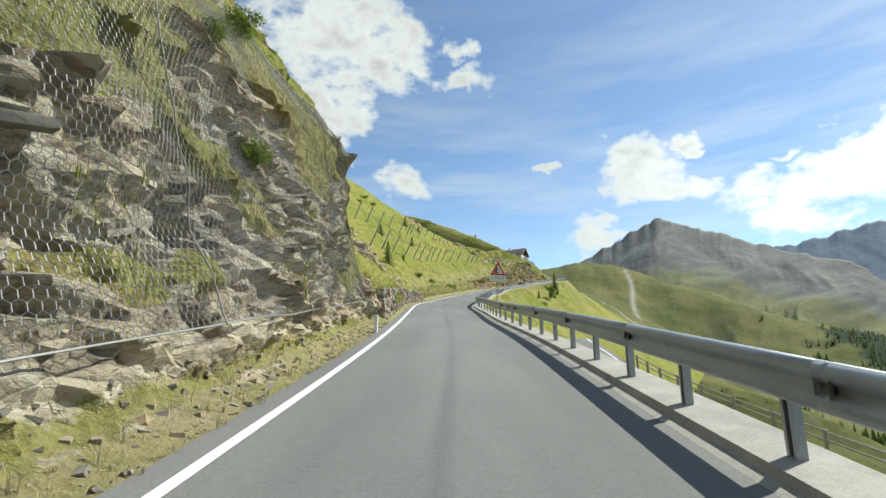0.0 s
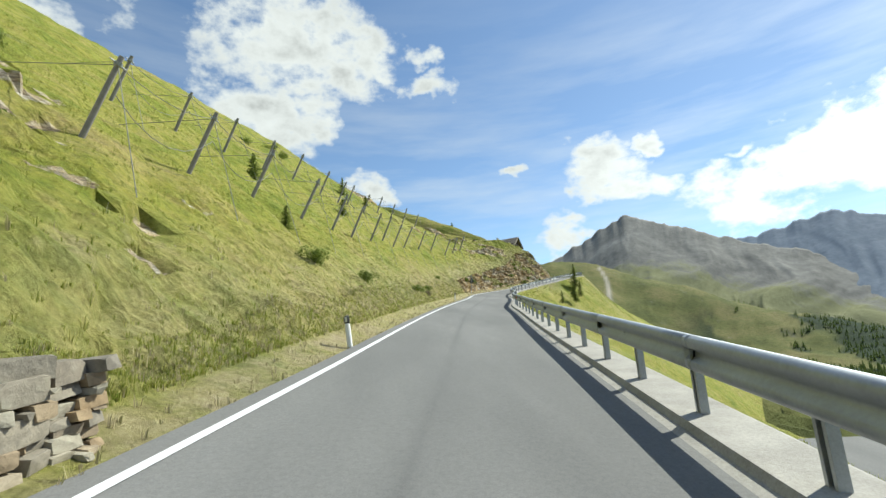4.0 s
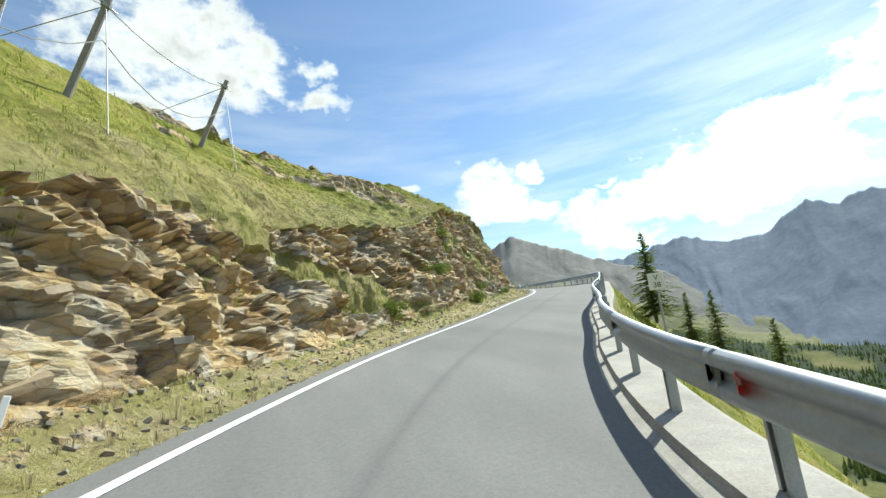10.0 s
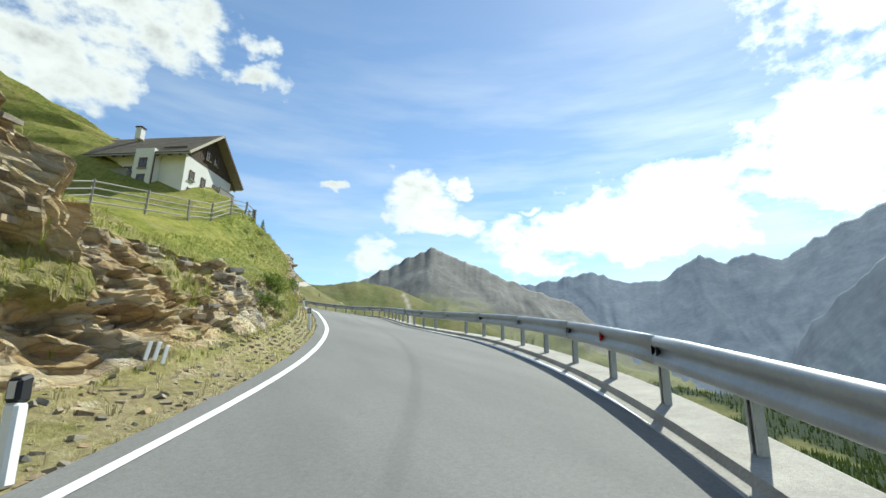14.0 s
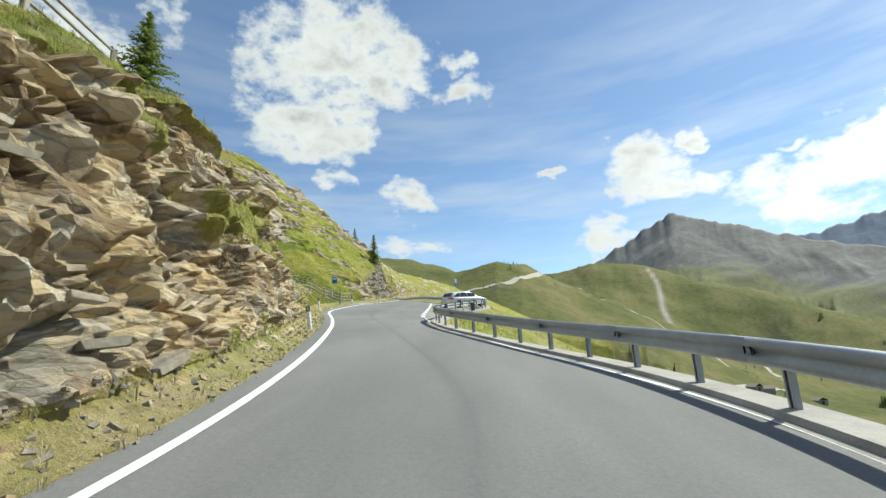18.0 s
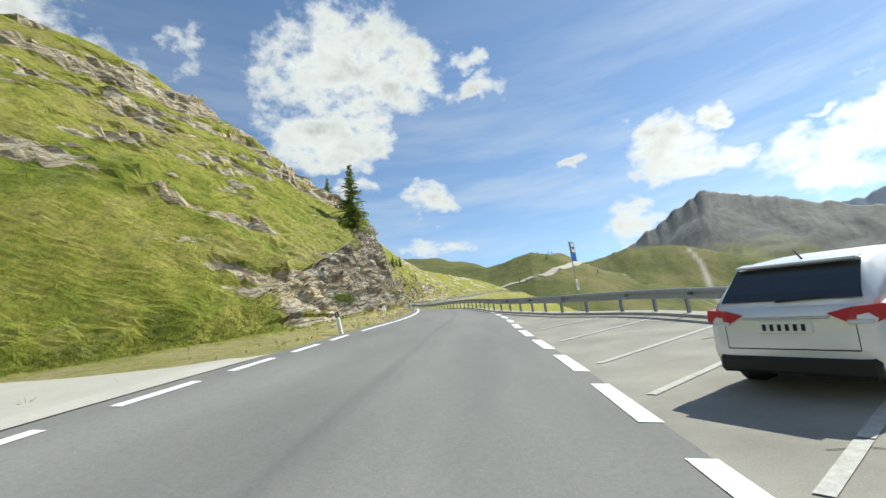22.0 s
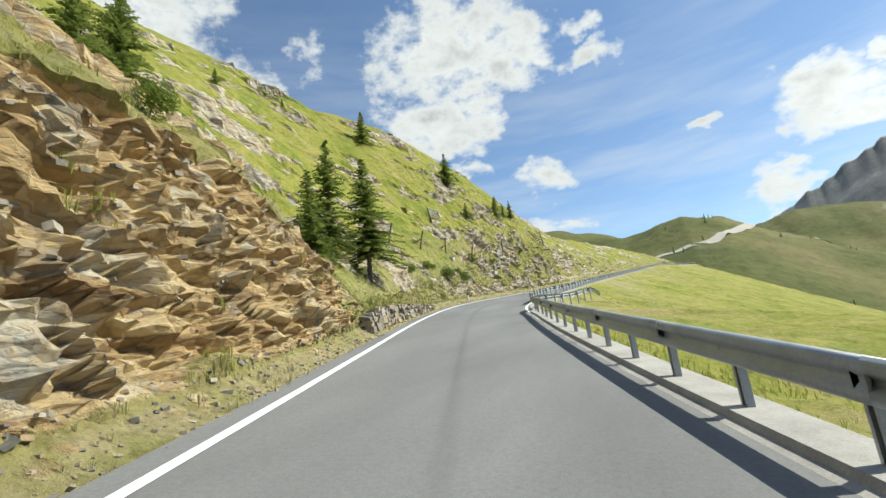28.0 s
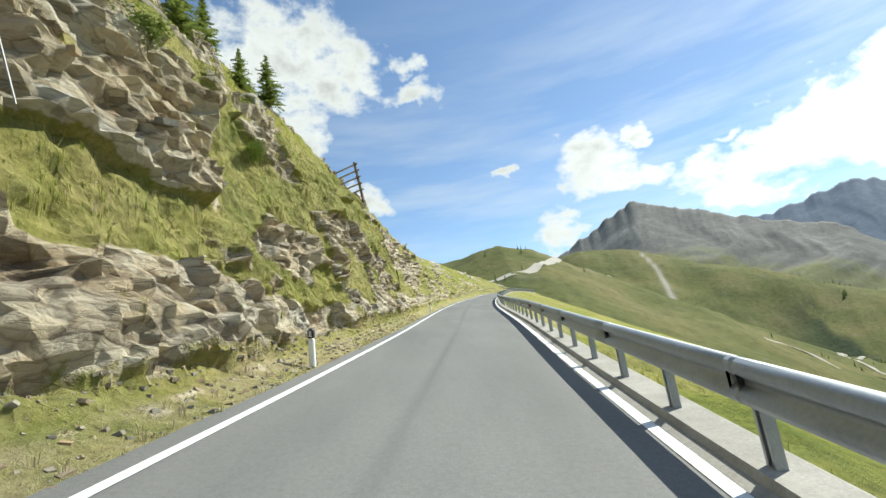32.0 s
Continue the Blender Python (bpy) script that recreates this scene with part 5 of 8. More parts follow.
def dry_wall(s0, s1, top, split, label, seed):
    """A dry stone wall in rough courses against the bank; the stones up to station split are single parts, the rest joined."""
    r = random.Random(seed)
    ww = np.arange(s0, s1 + 0.01, 0.5)
    fr4 = np.linspace(0, 1, 5)
    U = np.repeat((left_of(ww) - 0.32 - 0.42)[:, None], 5, 1) - 0.12 * fr4[None]
    Hh = np.array([top(q) for q in ww])[:, None] * fr4[None]
    core = grid_mesh("retaining_wall", at(np.repeat(ww[:, None], 5, 1), U, Hh), MORTAR, flip=True)
    tagged(core, label, "stone wall", kind="structure")
    rest = []
    # columns of stones bonded over the top of their neighbours: heights are kept on a fine grid along the wall
    cell = 0.06
    tops_ = np.zeros(int((s1 - s0) / cell) + 2)
    for _ in range(20000):
        hi_ = np.array([top(s0 + q * cell) for q in range(0, len(tops_) - 1, 8)]).repeat(8)[:len(tops_) - 1]
        room = tops_[:-1] - hi_[:len(tops_) - 1]
        k0 = int(np.argmin(room + 0.03 * np.sin(np.arange(len(room)) * 1.7)))
        if room[k0] > -0.04:
            break
        s = s0 + k0 * cell
        grow = 0.85 + 0.55 * max(0.0, 1 - (s - s0) / 7.0)
        hgt = min(r.choice((0.07, 0.1, 0.12, 0.15, 0.19)) * grow * r.uniform(0.85, 1.15), -room[k0] + 0.05)
        w = max(cell * 2, hgt * r.uniform(1.0, 2.6))
        base = tops_[k0]
        k1 = k0 + 1
        while k1 < len(tops_) - 1 and (k1 - k0) * cell < w and tops_[k1] <= base + 0.035:
            k1 += 1
        k2 = k0
        while k2 > 0 and (k1 - k2 + 1) * cell < w and abs(tops_[k2 - 1] - base) < 0.03:
            k2 -= 1
        w = (k1 - k2) * cell
        hgt = max(0.05, min(hgt, w * 0.62))
        tops_[k2:k1] = base + hgt
        sm = s0 + (k1 + k2) / 2 * cell
        p = spot(sm, float(left_of(sm)) - 0.69 - 0.1 * (base + hgt / 2) + r.gauss(0, 0.035), base + hgt / 2)
        m = Matrix.Translation(p) @ Matrix.Rotation(-float(lane(sm)[4]) + r.gauss(0, 0.13), 4, "Z") @ Matrix.Rotation(0.124 + r.gauss(0, 0.05), 4, "X") @ Matrix.Rotation(r.gauss(0, 0.14), 4, "Y") @ Matrix.Diagonal((0.3 * r.uniform(0.85, 1.15), w * 0.97, hgt * 0.98, 1))
        k = r.randrange(10)
        if sm < split:
            place("stone", STONES[k], core, m)
        else:
            rest.append((k, m @ Matrix.Diagonal((1.12, 1.12, 1.9, 1))))
    if rest:
        scatter_mesh("wall_stones", rest, "grey and rusty stones at the far end of the dry wall", "stone wall")


dry_wall(18.2, 42.5, lambda s: float(np.interp(s, [18, 20, 30, 38, 43], [0.95, 1.17, 1.12, 0.95, 0.6])), 26, "dry stone retaining wall of grey and rusty stones", 3)
dry_wall(279.5, 293, lambda s: float(np.interp(s, [279, 281, 287, 293], [0.4, 0.62, 0.5, 0.2])), 294, "low dry stone wall below the spruce roots", 4)

# ---- delineators ----


def delineator_proto():
    g = hub("delineator", Matrix(), "white plastic roadside delineator with a black slanted band", "delineator", "delineators")
    bm = bmesh.new()
    box(bm, (0.10, 0.115, 0.52), Matrix.Translation((0, 0, 0.22)), 0.02)
    part("shaft", bm, WHITE, g)
    bm = bmesh.new()
    box(bm, (0.104, 0.119, 0.17), Matrix.Translation((0, 0, 0.565)), 0.02)
    for v in bm.verts:
        if v.co.z > 0.6:
            v.co.z += v.co.y * 0.35
    part("band", bm, BLACK, g, "black band")
    bm = bmesh.new()
    box(bm, (0.05, 0.012, 0.11), Matrix.Translation((0, 0.058, 0.56)))
    glass = plain("reflector_glass", (0.55, 0.56, 0.58), 0.2, 0.3)
    part("reflector", bm, glass, g, "small pale reflector")
    bm = bmesh.new()
    box(bm, (0.05, 0.012, 0.11), Matrix.Translation((0, -0.058, 0.56)))
    part("reflector", bm, glass, g, "small pale reflector")
    return g


rnd = random.Random(21)
DEL = [(13.6, 0.3), (49, 0.35), (79.8, 0.65), (98.6, 0.95), (134.8, 0.45), (147, 0.5), (164.4, 0.35), (178.6, 0.5), (191.6, 0.65), (202.4, 0.25), (217, 0.3), (236.1, 0.45), (252, 0.6), (265.3, 0.5), (302.9, 0.55), (325.5, 0.45), (350, 0.5)]
proto = None
for s, off in DEL:
    u = float(left_of(s)) - off
    m = Matrix.Translation(spot(s, u, 0.02)) @ Matrix.Rotation(-float(lane(s)[4]), 4, "Z") @ pose(0, 0, 0, rnd.gauss(0, 3), rnd.gauss(-4, 4), 0)
    if proto is None:
        proto = delineator_proto()
        proto.matrix_basis = m
    else:
        copy_thing(proto, m)
m = Matrix.Translation(spot(304, 3.4, -0.05)) @ pose(0, 0, 0, 2, 6, 40)
copy_thing(proto, m)

# ---- trees and bushes ----


def leafy(n, l, b, colour):
    """Thin leaves let part of the light through."""
    l.new(colour, b.inputs["Base Color"])
    t = n.new("ShaderNodeBsdfTranslucent")
    l.new(colour, t.inputs["Color"])
    x = n.new("ShaderNodeMixShader")
    x.inputs[0].default_value = 0.4
    l.new(b.outputs[0], x.inputs[1])
    l.new(t.outputs[0], x.inputs[2])
    l.new(x.outputs[0], n["Material Output"].inputs[0])


def make_needles(name, dark, light):
    m, n, l, b = mat(name, 0.75, 0, 0.2)
    v = coords(n, l)
    g = n.new("ShaderNodeNewGeometry")
    rv = mixc(n, l, 0.5, g.outputs["Random Per Island"], tex(n, l, v, 1.5, 4))
    leafy(n, l, b, ramp(n, l, rv, [(0.15, dark), (0.85, light)]))
    return m


NEEDLE = make_needles("spruce_needles", (0.095, 0.135, 0.035), (0.27, 0.32, 0.085))
LEAF = make_needles("bush_leaves", (0.09, 0.14, 0.025), (0.25, 0.31, 0.07))
DRYBUSH = make_needles("dry_twigs", (0.09, 0.07, 0.05), (0.22, 0.18, 0.13))
BARK = plain("bark", (0.17, 0.145, 0.12), 0.9, 0, 0.35, 8, 0.1, 0.8)
DEADWOOD = plain("dead_twigs", (0.30, 0.27, 0.235), 0.9, 0, 0.3, 8, 0.1)


def spruce_meshes(height, spread, seed, bare=0.08):
    """Trunk and crown meshes of a spruce: whorls of drooping boughs made of many small sprays."""
    r = random.Random(seed)
    bm = bmesh.new()
    rod(bm, (0, 0, -0.3), (0, 0, height * 0.55), height * 0.022, height * 0.012, 8)
    rod(bm, (0, 0, height * 0.55), (0.02, 0, height * 1.03), height * 0.012, 0.006, 6)
    trunk = mesh_of(bm, BARK, "trunk")
    V, F = [], []
    levels = int(15 + height * 3.6)
    for k in range(levels):
        f = k / levels
        z = height * (bare + (1 - bare) * f)
        reach = spread * (1 - f) ** 0.95 * r.uniform(0.72, 1.15) + 0.06
        for q in range(r.randint(6, 9) if f < 0.8 else 5):
            a = r.uniform(0, 6.283)
            z = height * (bare + (1 - bare) * min(0.985, max(0.0, f + r.uniform(-0.9, 0.9) / levels)))
            ln2 = reach * r.uniform(0.5, 1.15)
            droop = -0.28 + 0.55 * f
            d = Vector((math.cos(a), math.sin(a), droop)).normalized()
            side = Vector((-math.sin(a), math.cos(a), 0))
            steps = max(3, int(ln2 / 0.12))
            for e in range(steps):
                g = (e + 0.4) / steps
                base = Vector((0, 0, z)) + d * ln2 * g + Vector((0, 0, -0.10 * ln2 * g * g + r.gauss(0, 0.03)))
                for sg in (-1, 1):
                    w = (0.14 + 0.11 * (1 - g)) * (0.6 + height * 0.08) * r.uniform(0.6, 1.3) * (1 - 0.45 * f)
                    tip = base + side * sg * w + d * w * 0.75 + Vector((0, 0, r.uniform(-0.12, 0.05) * w * 3))
                    o = len(V)
                    V += [base - d * 0.05, base + d * w * 0.4 + Vector((0, 0, 0.04 * r.random())), tip, base + side * sg * w * 0.35 + Vector((0, 0, -0.10 * w * 2))]
                    F += [(o, o + 1, o + 2), (o, o + 2, o + 3)]
    crown = raw_mesh("crown", np.array([v[:] for v in V]), np.array(F), NEEDLE)
    return trunk, crown


KINDS = {}
for nm, h0, sp, sd in (("small", 2.2, 1.0, 1), ("mid", 4.2, 1.75, 2), ("tall", 7.5, 2.6, 3), ("slim", 5.5, 2.0, 4)):
    KINDS[nm] = (h0, spruce_meshes(h0, sp, sd, 0.2 if nm == "tall" else 0.06))


def spruce(kind, where, height, label, turn=0.0, group="spruces on the slope"):
    h0, (tr, cr) = KINDS[kind]
    k = height / h0
    g = hub("spruce", Matrix.Translation(where) @ Matrix.Rotation(turn, 4, "Z") @ Matrix.Diagonal((k, k, k, 1)), label, "tree", group)
    place("trunk", tr, g, Matrix())
    place("crown", cr, g, Matrix())
    return g


def hill_at(s, u):
    """The built hillside's place nearest to station s and offset u."""
    i = int(np.clip((s + 14) / STEP, 0, len(HP) - 1))
    x, y, z, b, hd = lane(s)
    off = (HP[i, :, 0] - x) * np.cos(hd) - (HP[i, :, 1] - y) * np.sin(hd)
    return Vector(HP[i, int(np.argmin(np.abs(off - u)))])


rnd = random.Random(31)
TREES = [("small", 29, -7.5, 1.7), ("mid", 43.5, -6.6, 2.4), ("small", 66, -13.5, 1.8), ("small", 78, -12, 1.6), ("mid", 93, -17.5, 2.4), ("small", 96, -16, 1.5), ("small", 60, -9, 1.3),
         ("mid", 172.5, -4.7, 1.7), ("slim", 230, -5.6, 4.3), ("slim", 243, -8.5, 2.4), ("mid", 246, -6.2, 1.6), ("small", 214, -27, 2.0),
         ("mid", 195, -30, 2.6), ("small", 178, -24, 1.8), ("tall", 279, -10, 4.4), ("mid", 277, -9.6, 3.2), ("tall", 286.5, -4.4, 5.6), ("slim", 284.4, -5.4, 4.9), ("mid", 282.6, -5.5, 3.4),
         ("mid", 300, -24, 1.8), ("mid", 306, -22, 1.6), ("mid", 313, -17, 4.2), ("mid", 318, -7.5, 2.0), ("tall", 322, -11.0, 5.2), ("mid", 330, -8, 2.8), ("slim", 333, -9, 2.8), ("slim", 337.5, -8.2, 2.9), ("mid", 335.6, -8.8, 2.2), ("mid", 272, -9.5, 3.6), ("mid", 273.2, -9.9, 3.0), ("small", 320, -4.2, 1.1)]
for kind, s, u, h in TREES:
    spruce(kind, hill_at(s, u) - Vector((0, 0, 0.12)), h, "young dark green spruce on the steep slope" if h < 3.5 else "dark green mountain spruce rooted in the bank", rnd.uniform(0, 6))
for s, u, h, drop in ((125, 3.8, 4.2, -1.6), (119, 5.2, 2.6, -2.6), (116.5, 6.2, 2.2, -3.0), (123.5, 5.0, 2.4, -2.8), (108, 6.5, 1.8, -2.2)):
    spruce("slim", spot(s, u, drop), h, "slender spruce below the guard rail", rnd.uniform(0, 6), "spruces below the road")
# dead lower twigs and bare roots of the big spruce
bm = bmesh.new()
base = hill_at(286.5, -4.4)
for k in range(46):
    a, z = rnd.uniform(0, 6.28), rnd.uniform(0.2, 1.9)
    d = Vector((math.cos(a), math.sin(a), rnd.uniform(-0.7, 0.1))).normalized()
    rod(bm, base + Vector((0, 0, z)), base + Vector((0, 0, z)) + d * rnd.uniform(0.4, 1.0), 0.012, 0.004, 4)
for k in range(26):
    a = rnd.uniform(-1.2, 1.2)
    d = Vector((math.cos(a), math.sin(a) * 1.2, -0.95)).normalized()
    p0 = base + Vector((rnd.gauss(0, 0.15), rnd.gauss(0, 0.15), 0.15))
    p1 = p0 + d * rnd.uniform(0.4, 0.8)
    rod(bm, p0, p1, 0.03, 0.016, 5)
    rod(bm, p1, p1 + (d + Vector((rnd.gauss(0, 0.3), rnd.gauss(0, 0.3), -0.2))) * rnd.uniform(0.2, 0.5), 0.016, 0.006, 5)
tagged(obj("dead_twigs", bm, DEADWOOD), "grey dead twigs and bare roots below the big spruce", "roots", kind="stuff")


def bush_mesh(seed, material, n=1500, leaf=0.036):
    r = random.Random(seed)
    V, F = [], []
    lobes = [(Vector((r.gauss(0, 0.22), r.gauss(0, 0.22), r.uniform(0.15, 0.55))), r.uniform(0.22, 0.4)) for _ in range(7)]
    for _ in range(n):
        c, rad = r.choice(lobes)
        d = Vector((r.gauss(0, 1), r.gauss(0, 1), r.gauss(0, 1))).normalized()
        p = c + d * rad * r.uniform(0.55, 1.0)
        if p.z < -0.1:
            continue
        t = d.orthogonal().normalized() * leaf * r.uniform(0.6, 1.6)
        b = (d + t).cross(t).normalized() * leaf * r.uniform(0.5, 1.0)
        o = len(V)
        V += [p - t, p + b * 0.6, p + t + d * leaf * 0.5, p - b * 0.6]
        F += [(o, o + 1, o + 2), (o, o + 2, o + 3)]
    return raw_mesh("foliage", np.array([v[:] for v in V]), np.array(F), material)


BUSHES = [bush_mesh(i, LEAF) for i in range(4)] + [bush_mesh(9, DRYBUSH, 900, 0.035)]


def bush(s, u, size, k, lift=0.0):
    g = hub("bush", Matrix.Translation(hill_at(s, u) + Vector((0, 0, lift - 0.05))) @ Matrix.Rotation(s * 7.1, 4, "Z") @ Matrix.Diagonal((size, size, size * 0.85, 1)),
            "low leafy green bush on the rocky bank" if k < 4 else "dry brown bush on the slope", "bush", "bushes on the bank")
    place("foliage", BUSHES[k], g, Matrix())
    bm_ = bmesh.new()
    for q in range(4):
        a = q * 1.6 + s
        rod(bm_, (0, 0, -0.1), (0.25 * math.cos(a), 0.25 * math.sin(a), 0.45), 0.015, 0.006, 4)
    part("stem", bm_, BARK, g)


for s, u, z, k in ((9.5, -4.9, 0.9, 1), (3.6, -4.2, 0.5, 2), (22, -4.8, 1.2, 4), (26, -5.5, 0.9, 0), (36, -5.2, 1.0, 1), (56, -6, 1.1, 2), (60.5, -5.2, 0.9, 3), (71, -4.3, 0.9, 0), (73, -4.1, 0.7, 4), (76.5, -4.4, 0.7, 1), (86, -5, 0.6, 2),
                   (99, -4.2, 1.0, 3), (102, -4.0, 0.9, 0), (113, -4.3, 0.9, 1), (117.0, -4.2, 1.1, 2), (121, -5.2, 0.9, 3), (126.5, -4.9, 0.9, 0), (131, -4.1, 0.7, 1), (146, -4.2, 0.9, 2), (150, -4.4, 1.2, 1),
                   (158, -4, 0.9, 3), (174, -3.8, 0.9, 4), (186, -4.5, 1.1, 0), (193, -12, 1.1, 1), (198, -17, 1.3, 4), (222, -5, 0.9, 0), (226, -5.2, 1.2, 1), (229, -5.8, 1.2, 2), (234, -6, 1.3, 3), (240, -6.5, 1.2, 0),
                   (252, -6, 1.1, 1), (256, -7, 1.2, 2), (264, -5.5, 0.9, 3), (274, -5, 1.0, 0), (296, -5, 1.0, 1), (300, -5.4, 1.3, 2), (303, -4.6, 1.4, 3), (306.5, -4.5, 1.2, 0), (311, -5, 0.9, 1), (316, -4.6, 1.0, 2), (324, -4.8, 1.1, 3), (328, -4.9, 0.9, 0),
                   (122.3, -4.15, 1.15, 2), (122.9, -5.3, 0.75, 1), (120.6, -5.0, 0.6, 0), (8.4, -3.9, 0.9, 0), (7.4, -4.3, 0.6, 3), (80, -22, 1.2, 1), (88, -23, 1.4, 2), (52, -16, 1.2, 3), (90, -25, 1.2, 0)):
    bush(s, u, z, k)

# ---- grass ----


def tuft_field(name, places, seed, material, blade, label, lean=0.35):
    """places: rows of x, y, z, size; each a tuft of thin bent blades."""
    r = np.random.RandomState(seed)
    n, nb = len(places), 7
    P = np.repeat(places[:, :3], nb, 0)
    sz = np.repeat(places[:, 3], nb) * r.uniform(0.55, 1.25, n * nb)
    a = r.uniform(0, 2 * np.pi, n * nb)
    ln_ = r.uniform(0.1, 1.0, n * nb) * lean
    P = P + np.stack([np.cos(a), np.sin(a), 0 * a], 1) * (sz * r.uniform(0, 0.35, n * nb))[:, None]
    wx = np.stack([-np.sin(a), np.cos(a), 0 * a], 1) * (blade * (0.6 + sz))[:, None]
    mid = P + np.stack([np.cos(a) * ln_ * 0.4 * sz, np.sin(a) * ln_ * 0.4 * sz, 0.6 * sz], 1)
    tip = P + np.stack([np.cos(a) * ln_ * 1.5 * sz, np.sin(a) * ln_ * 1.5 * sz, sz * (1 - 0.3 * ln_)], 1)
    low = np.array([0, 0, -0.05])
    V = np.stack([P - wx + low, P + wx + low, mid + wx * 0.7, mid - wx * 0.7, tip], 1).reshape(-1, 3)
    o = np.arange(n * nb)[:, None] * 5
    F = np.concatenate([o + np.array([[0, 1, 2]]), o + np.array([[0, 2, 3]]), o + np.array([[3, 2, 4]])], 0)
    ob = new(name, raw_mesh(name, V, F, material))
    return tagged(ob, label, "grass", kind="stuff")


def make_blades(name, stops):
    m, n, l, b = mat(name, 0.8, 0, 0.15)
    v = coords(n, l)
    g = n.new("ShaderNodeNewGeometry")
    t = mixc(n, l, 0.55, g.outputs["Random Per Island"], tex(n, l, v, 0.5, 6, 0.7))
    leafy(n, l, b, ramp(n, l, t, stops))
    return m


GREEN = make_blades("green_blades", [(0.2, (0.14, 0.195, 0.03)), (0.45, (0.27, 0.31, 0.055)), (0.62, (0.39, 0.385, 0.11)), (0.85, (0.54, 0.47, 0.21))])
STRAW = make_blades("straw_blades", [(0.2, (0.22, 0.22, 0.08)), (0.5, (0.44, 0.38, 0.23)), (0.85, (0.62, 0.55, 0.38))])
rg = np.random.RandomState(7)
cols = HP.shape[1]
n_try = 200000
ii = rg.randint(0, int((335 + 14) / STEP), n_try)
jj = NV + 1 + (rg.rand(n_try) ** 1.25 * (NFACE + 50)).astype(int)
rock = HA["rock"][ii, jj]
patch = fbm(HP[ii, jj, 0] * 0.8, HP[ii, jj, 1] * 0.8, HP[ii, jj, 2] * 0.8, 3, 101)
keep = ((rock < 0.32) & (rg.rand(n_try) > HA["dry"][ii, jj] * 0.8)) | ((rock < 0.9) & (patch > 0.75)) | ((rock >= 0.9) & (patch > np.where(ii * STEP - 14 < 16, 0.42, 0.85)))
ii, jj = ii[keep], jj[keep]
pl = HP[ii, jj] + 0.5 * (HP[np.minimum(ii + 1, len(HP) - 1), jj] - HP[ii, jj]) * rg.rand(len(ii))[:, None]
size = 0.045 + 0.10 * rg.rand(len(ii)) ** 2.5 + 0.08 * (HA["rock"][ii, jj] > 0.6) * rg.rand(len(ii)) + 0.05 * np.clip((jj - NV - NFACE) / 50, 0, 1)
tuft_field("grass", np.concatenate([pl, size[:, None]], 1)[:78000], 3, GREEN, 0.007, "long green and yellowing mountain grass on the bank", 0.75)
n2 = 52000
ii = rg.randint(0, int((340 + 14) / STEP), n2)
jj = 1 + (rg.rand(n2) ** 1.3 * (NV + NFACE + 14)).astype(int)
dryk = np.interp(-14 + ii * STEP, LF[:, 0], LF[:, 7])
keep = (rg.rand(n2) < np.where(jj < NV, 0.15 + dryk * 0.6, HA["dry"][ii, jj] * 0.8)) & (HA["rock"][ii, jj] < 0.55)
ii, jj = ii[keep], jj[keep]
tuft_field("dry_grass", np.concatenate([HP[ii, jj], (0.05 + 0.11 * rg.rand(len(ii)) ** 1.5)[:, None]], 1), 4, STRAW, 0.008, "dry straw-coloured cut grass on the verge", 0.8)
n3 = 26000
sr = rg.uniform(-14, 330, n3)
sr = np.where((sr > 290) & (sr < 314), sr - 120, sr)
du_ = rg.rand(n3) ** 1.7 * 9 + 0.12
ur = np.where(sr > 292, right_of(sr) + 0.64, rail_of(sr) + 0.42) + du_
ar = np.radians(np.interp(sr, RIGHT[:, 0], RIGHT[:, 1]))
zr = 0.02 - du_ * np.tan(ar) - 0.16 + lay(sr, ur - du_)
tuft_field("grass", np.concatenate([at(sr, ur, zr), (0.06 + 0.18 * rg.rand(n3) ** 2.5)[:, None]], 1), 5, GREEN, 0.009, "tall uncut grass on the slope below the guard rail")

# ---- the house above the bend ----
PLASTER = plain("white_plaster", (0.78, 0.77, 0.74), 0.9, 0, 0.07, 1.2, 0.1, 0.2)
OLDWOOD = plain("weathered_boards", (0.10, 0.075, 0.058), 0.85, 0, 0.4, 5, 0.1, 0.4)
GREYWOOD = plain("grey_wood", (0.33, 0.31, 0.285), 0.85, 0, 0.25, 7, 0.1, 0.5)
ROOFING = plain("brown_shingles", (0.23, 0.195, 0.16), 0.85, 0, 0.25, 3, 0.15, 0.5)
# pale tone that puts sunlight into the colour of one bargeboard
SUNLIT_WOOD = plain("sunlit_fascia", (0.5, 0.44, 0.34), 0.8, 0, 0.15, 6)
SHUTTER = plain("brown_frame", (0.14, 0.09, 0.055), 0.7, 0, 0.2, 8)
GLASS = plain("dark_window_glass", (0.03, 0.035, 0.042), 0.08, 0, 0.1, 2, 0.8)


def boards(name, rows, material, parent, label=""):
    """rows: (size, centre) boxes joined into one part."""
    bm = bmesh.new()
    for size, c in rows:
        box(bm, size, Matrix.Translation(c))
    return part(name, bm, material, parent, label)


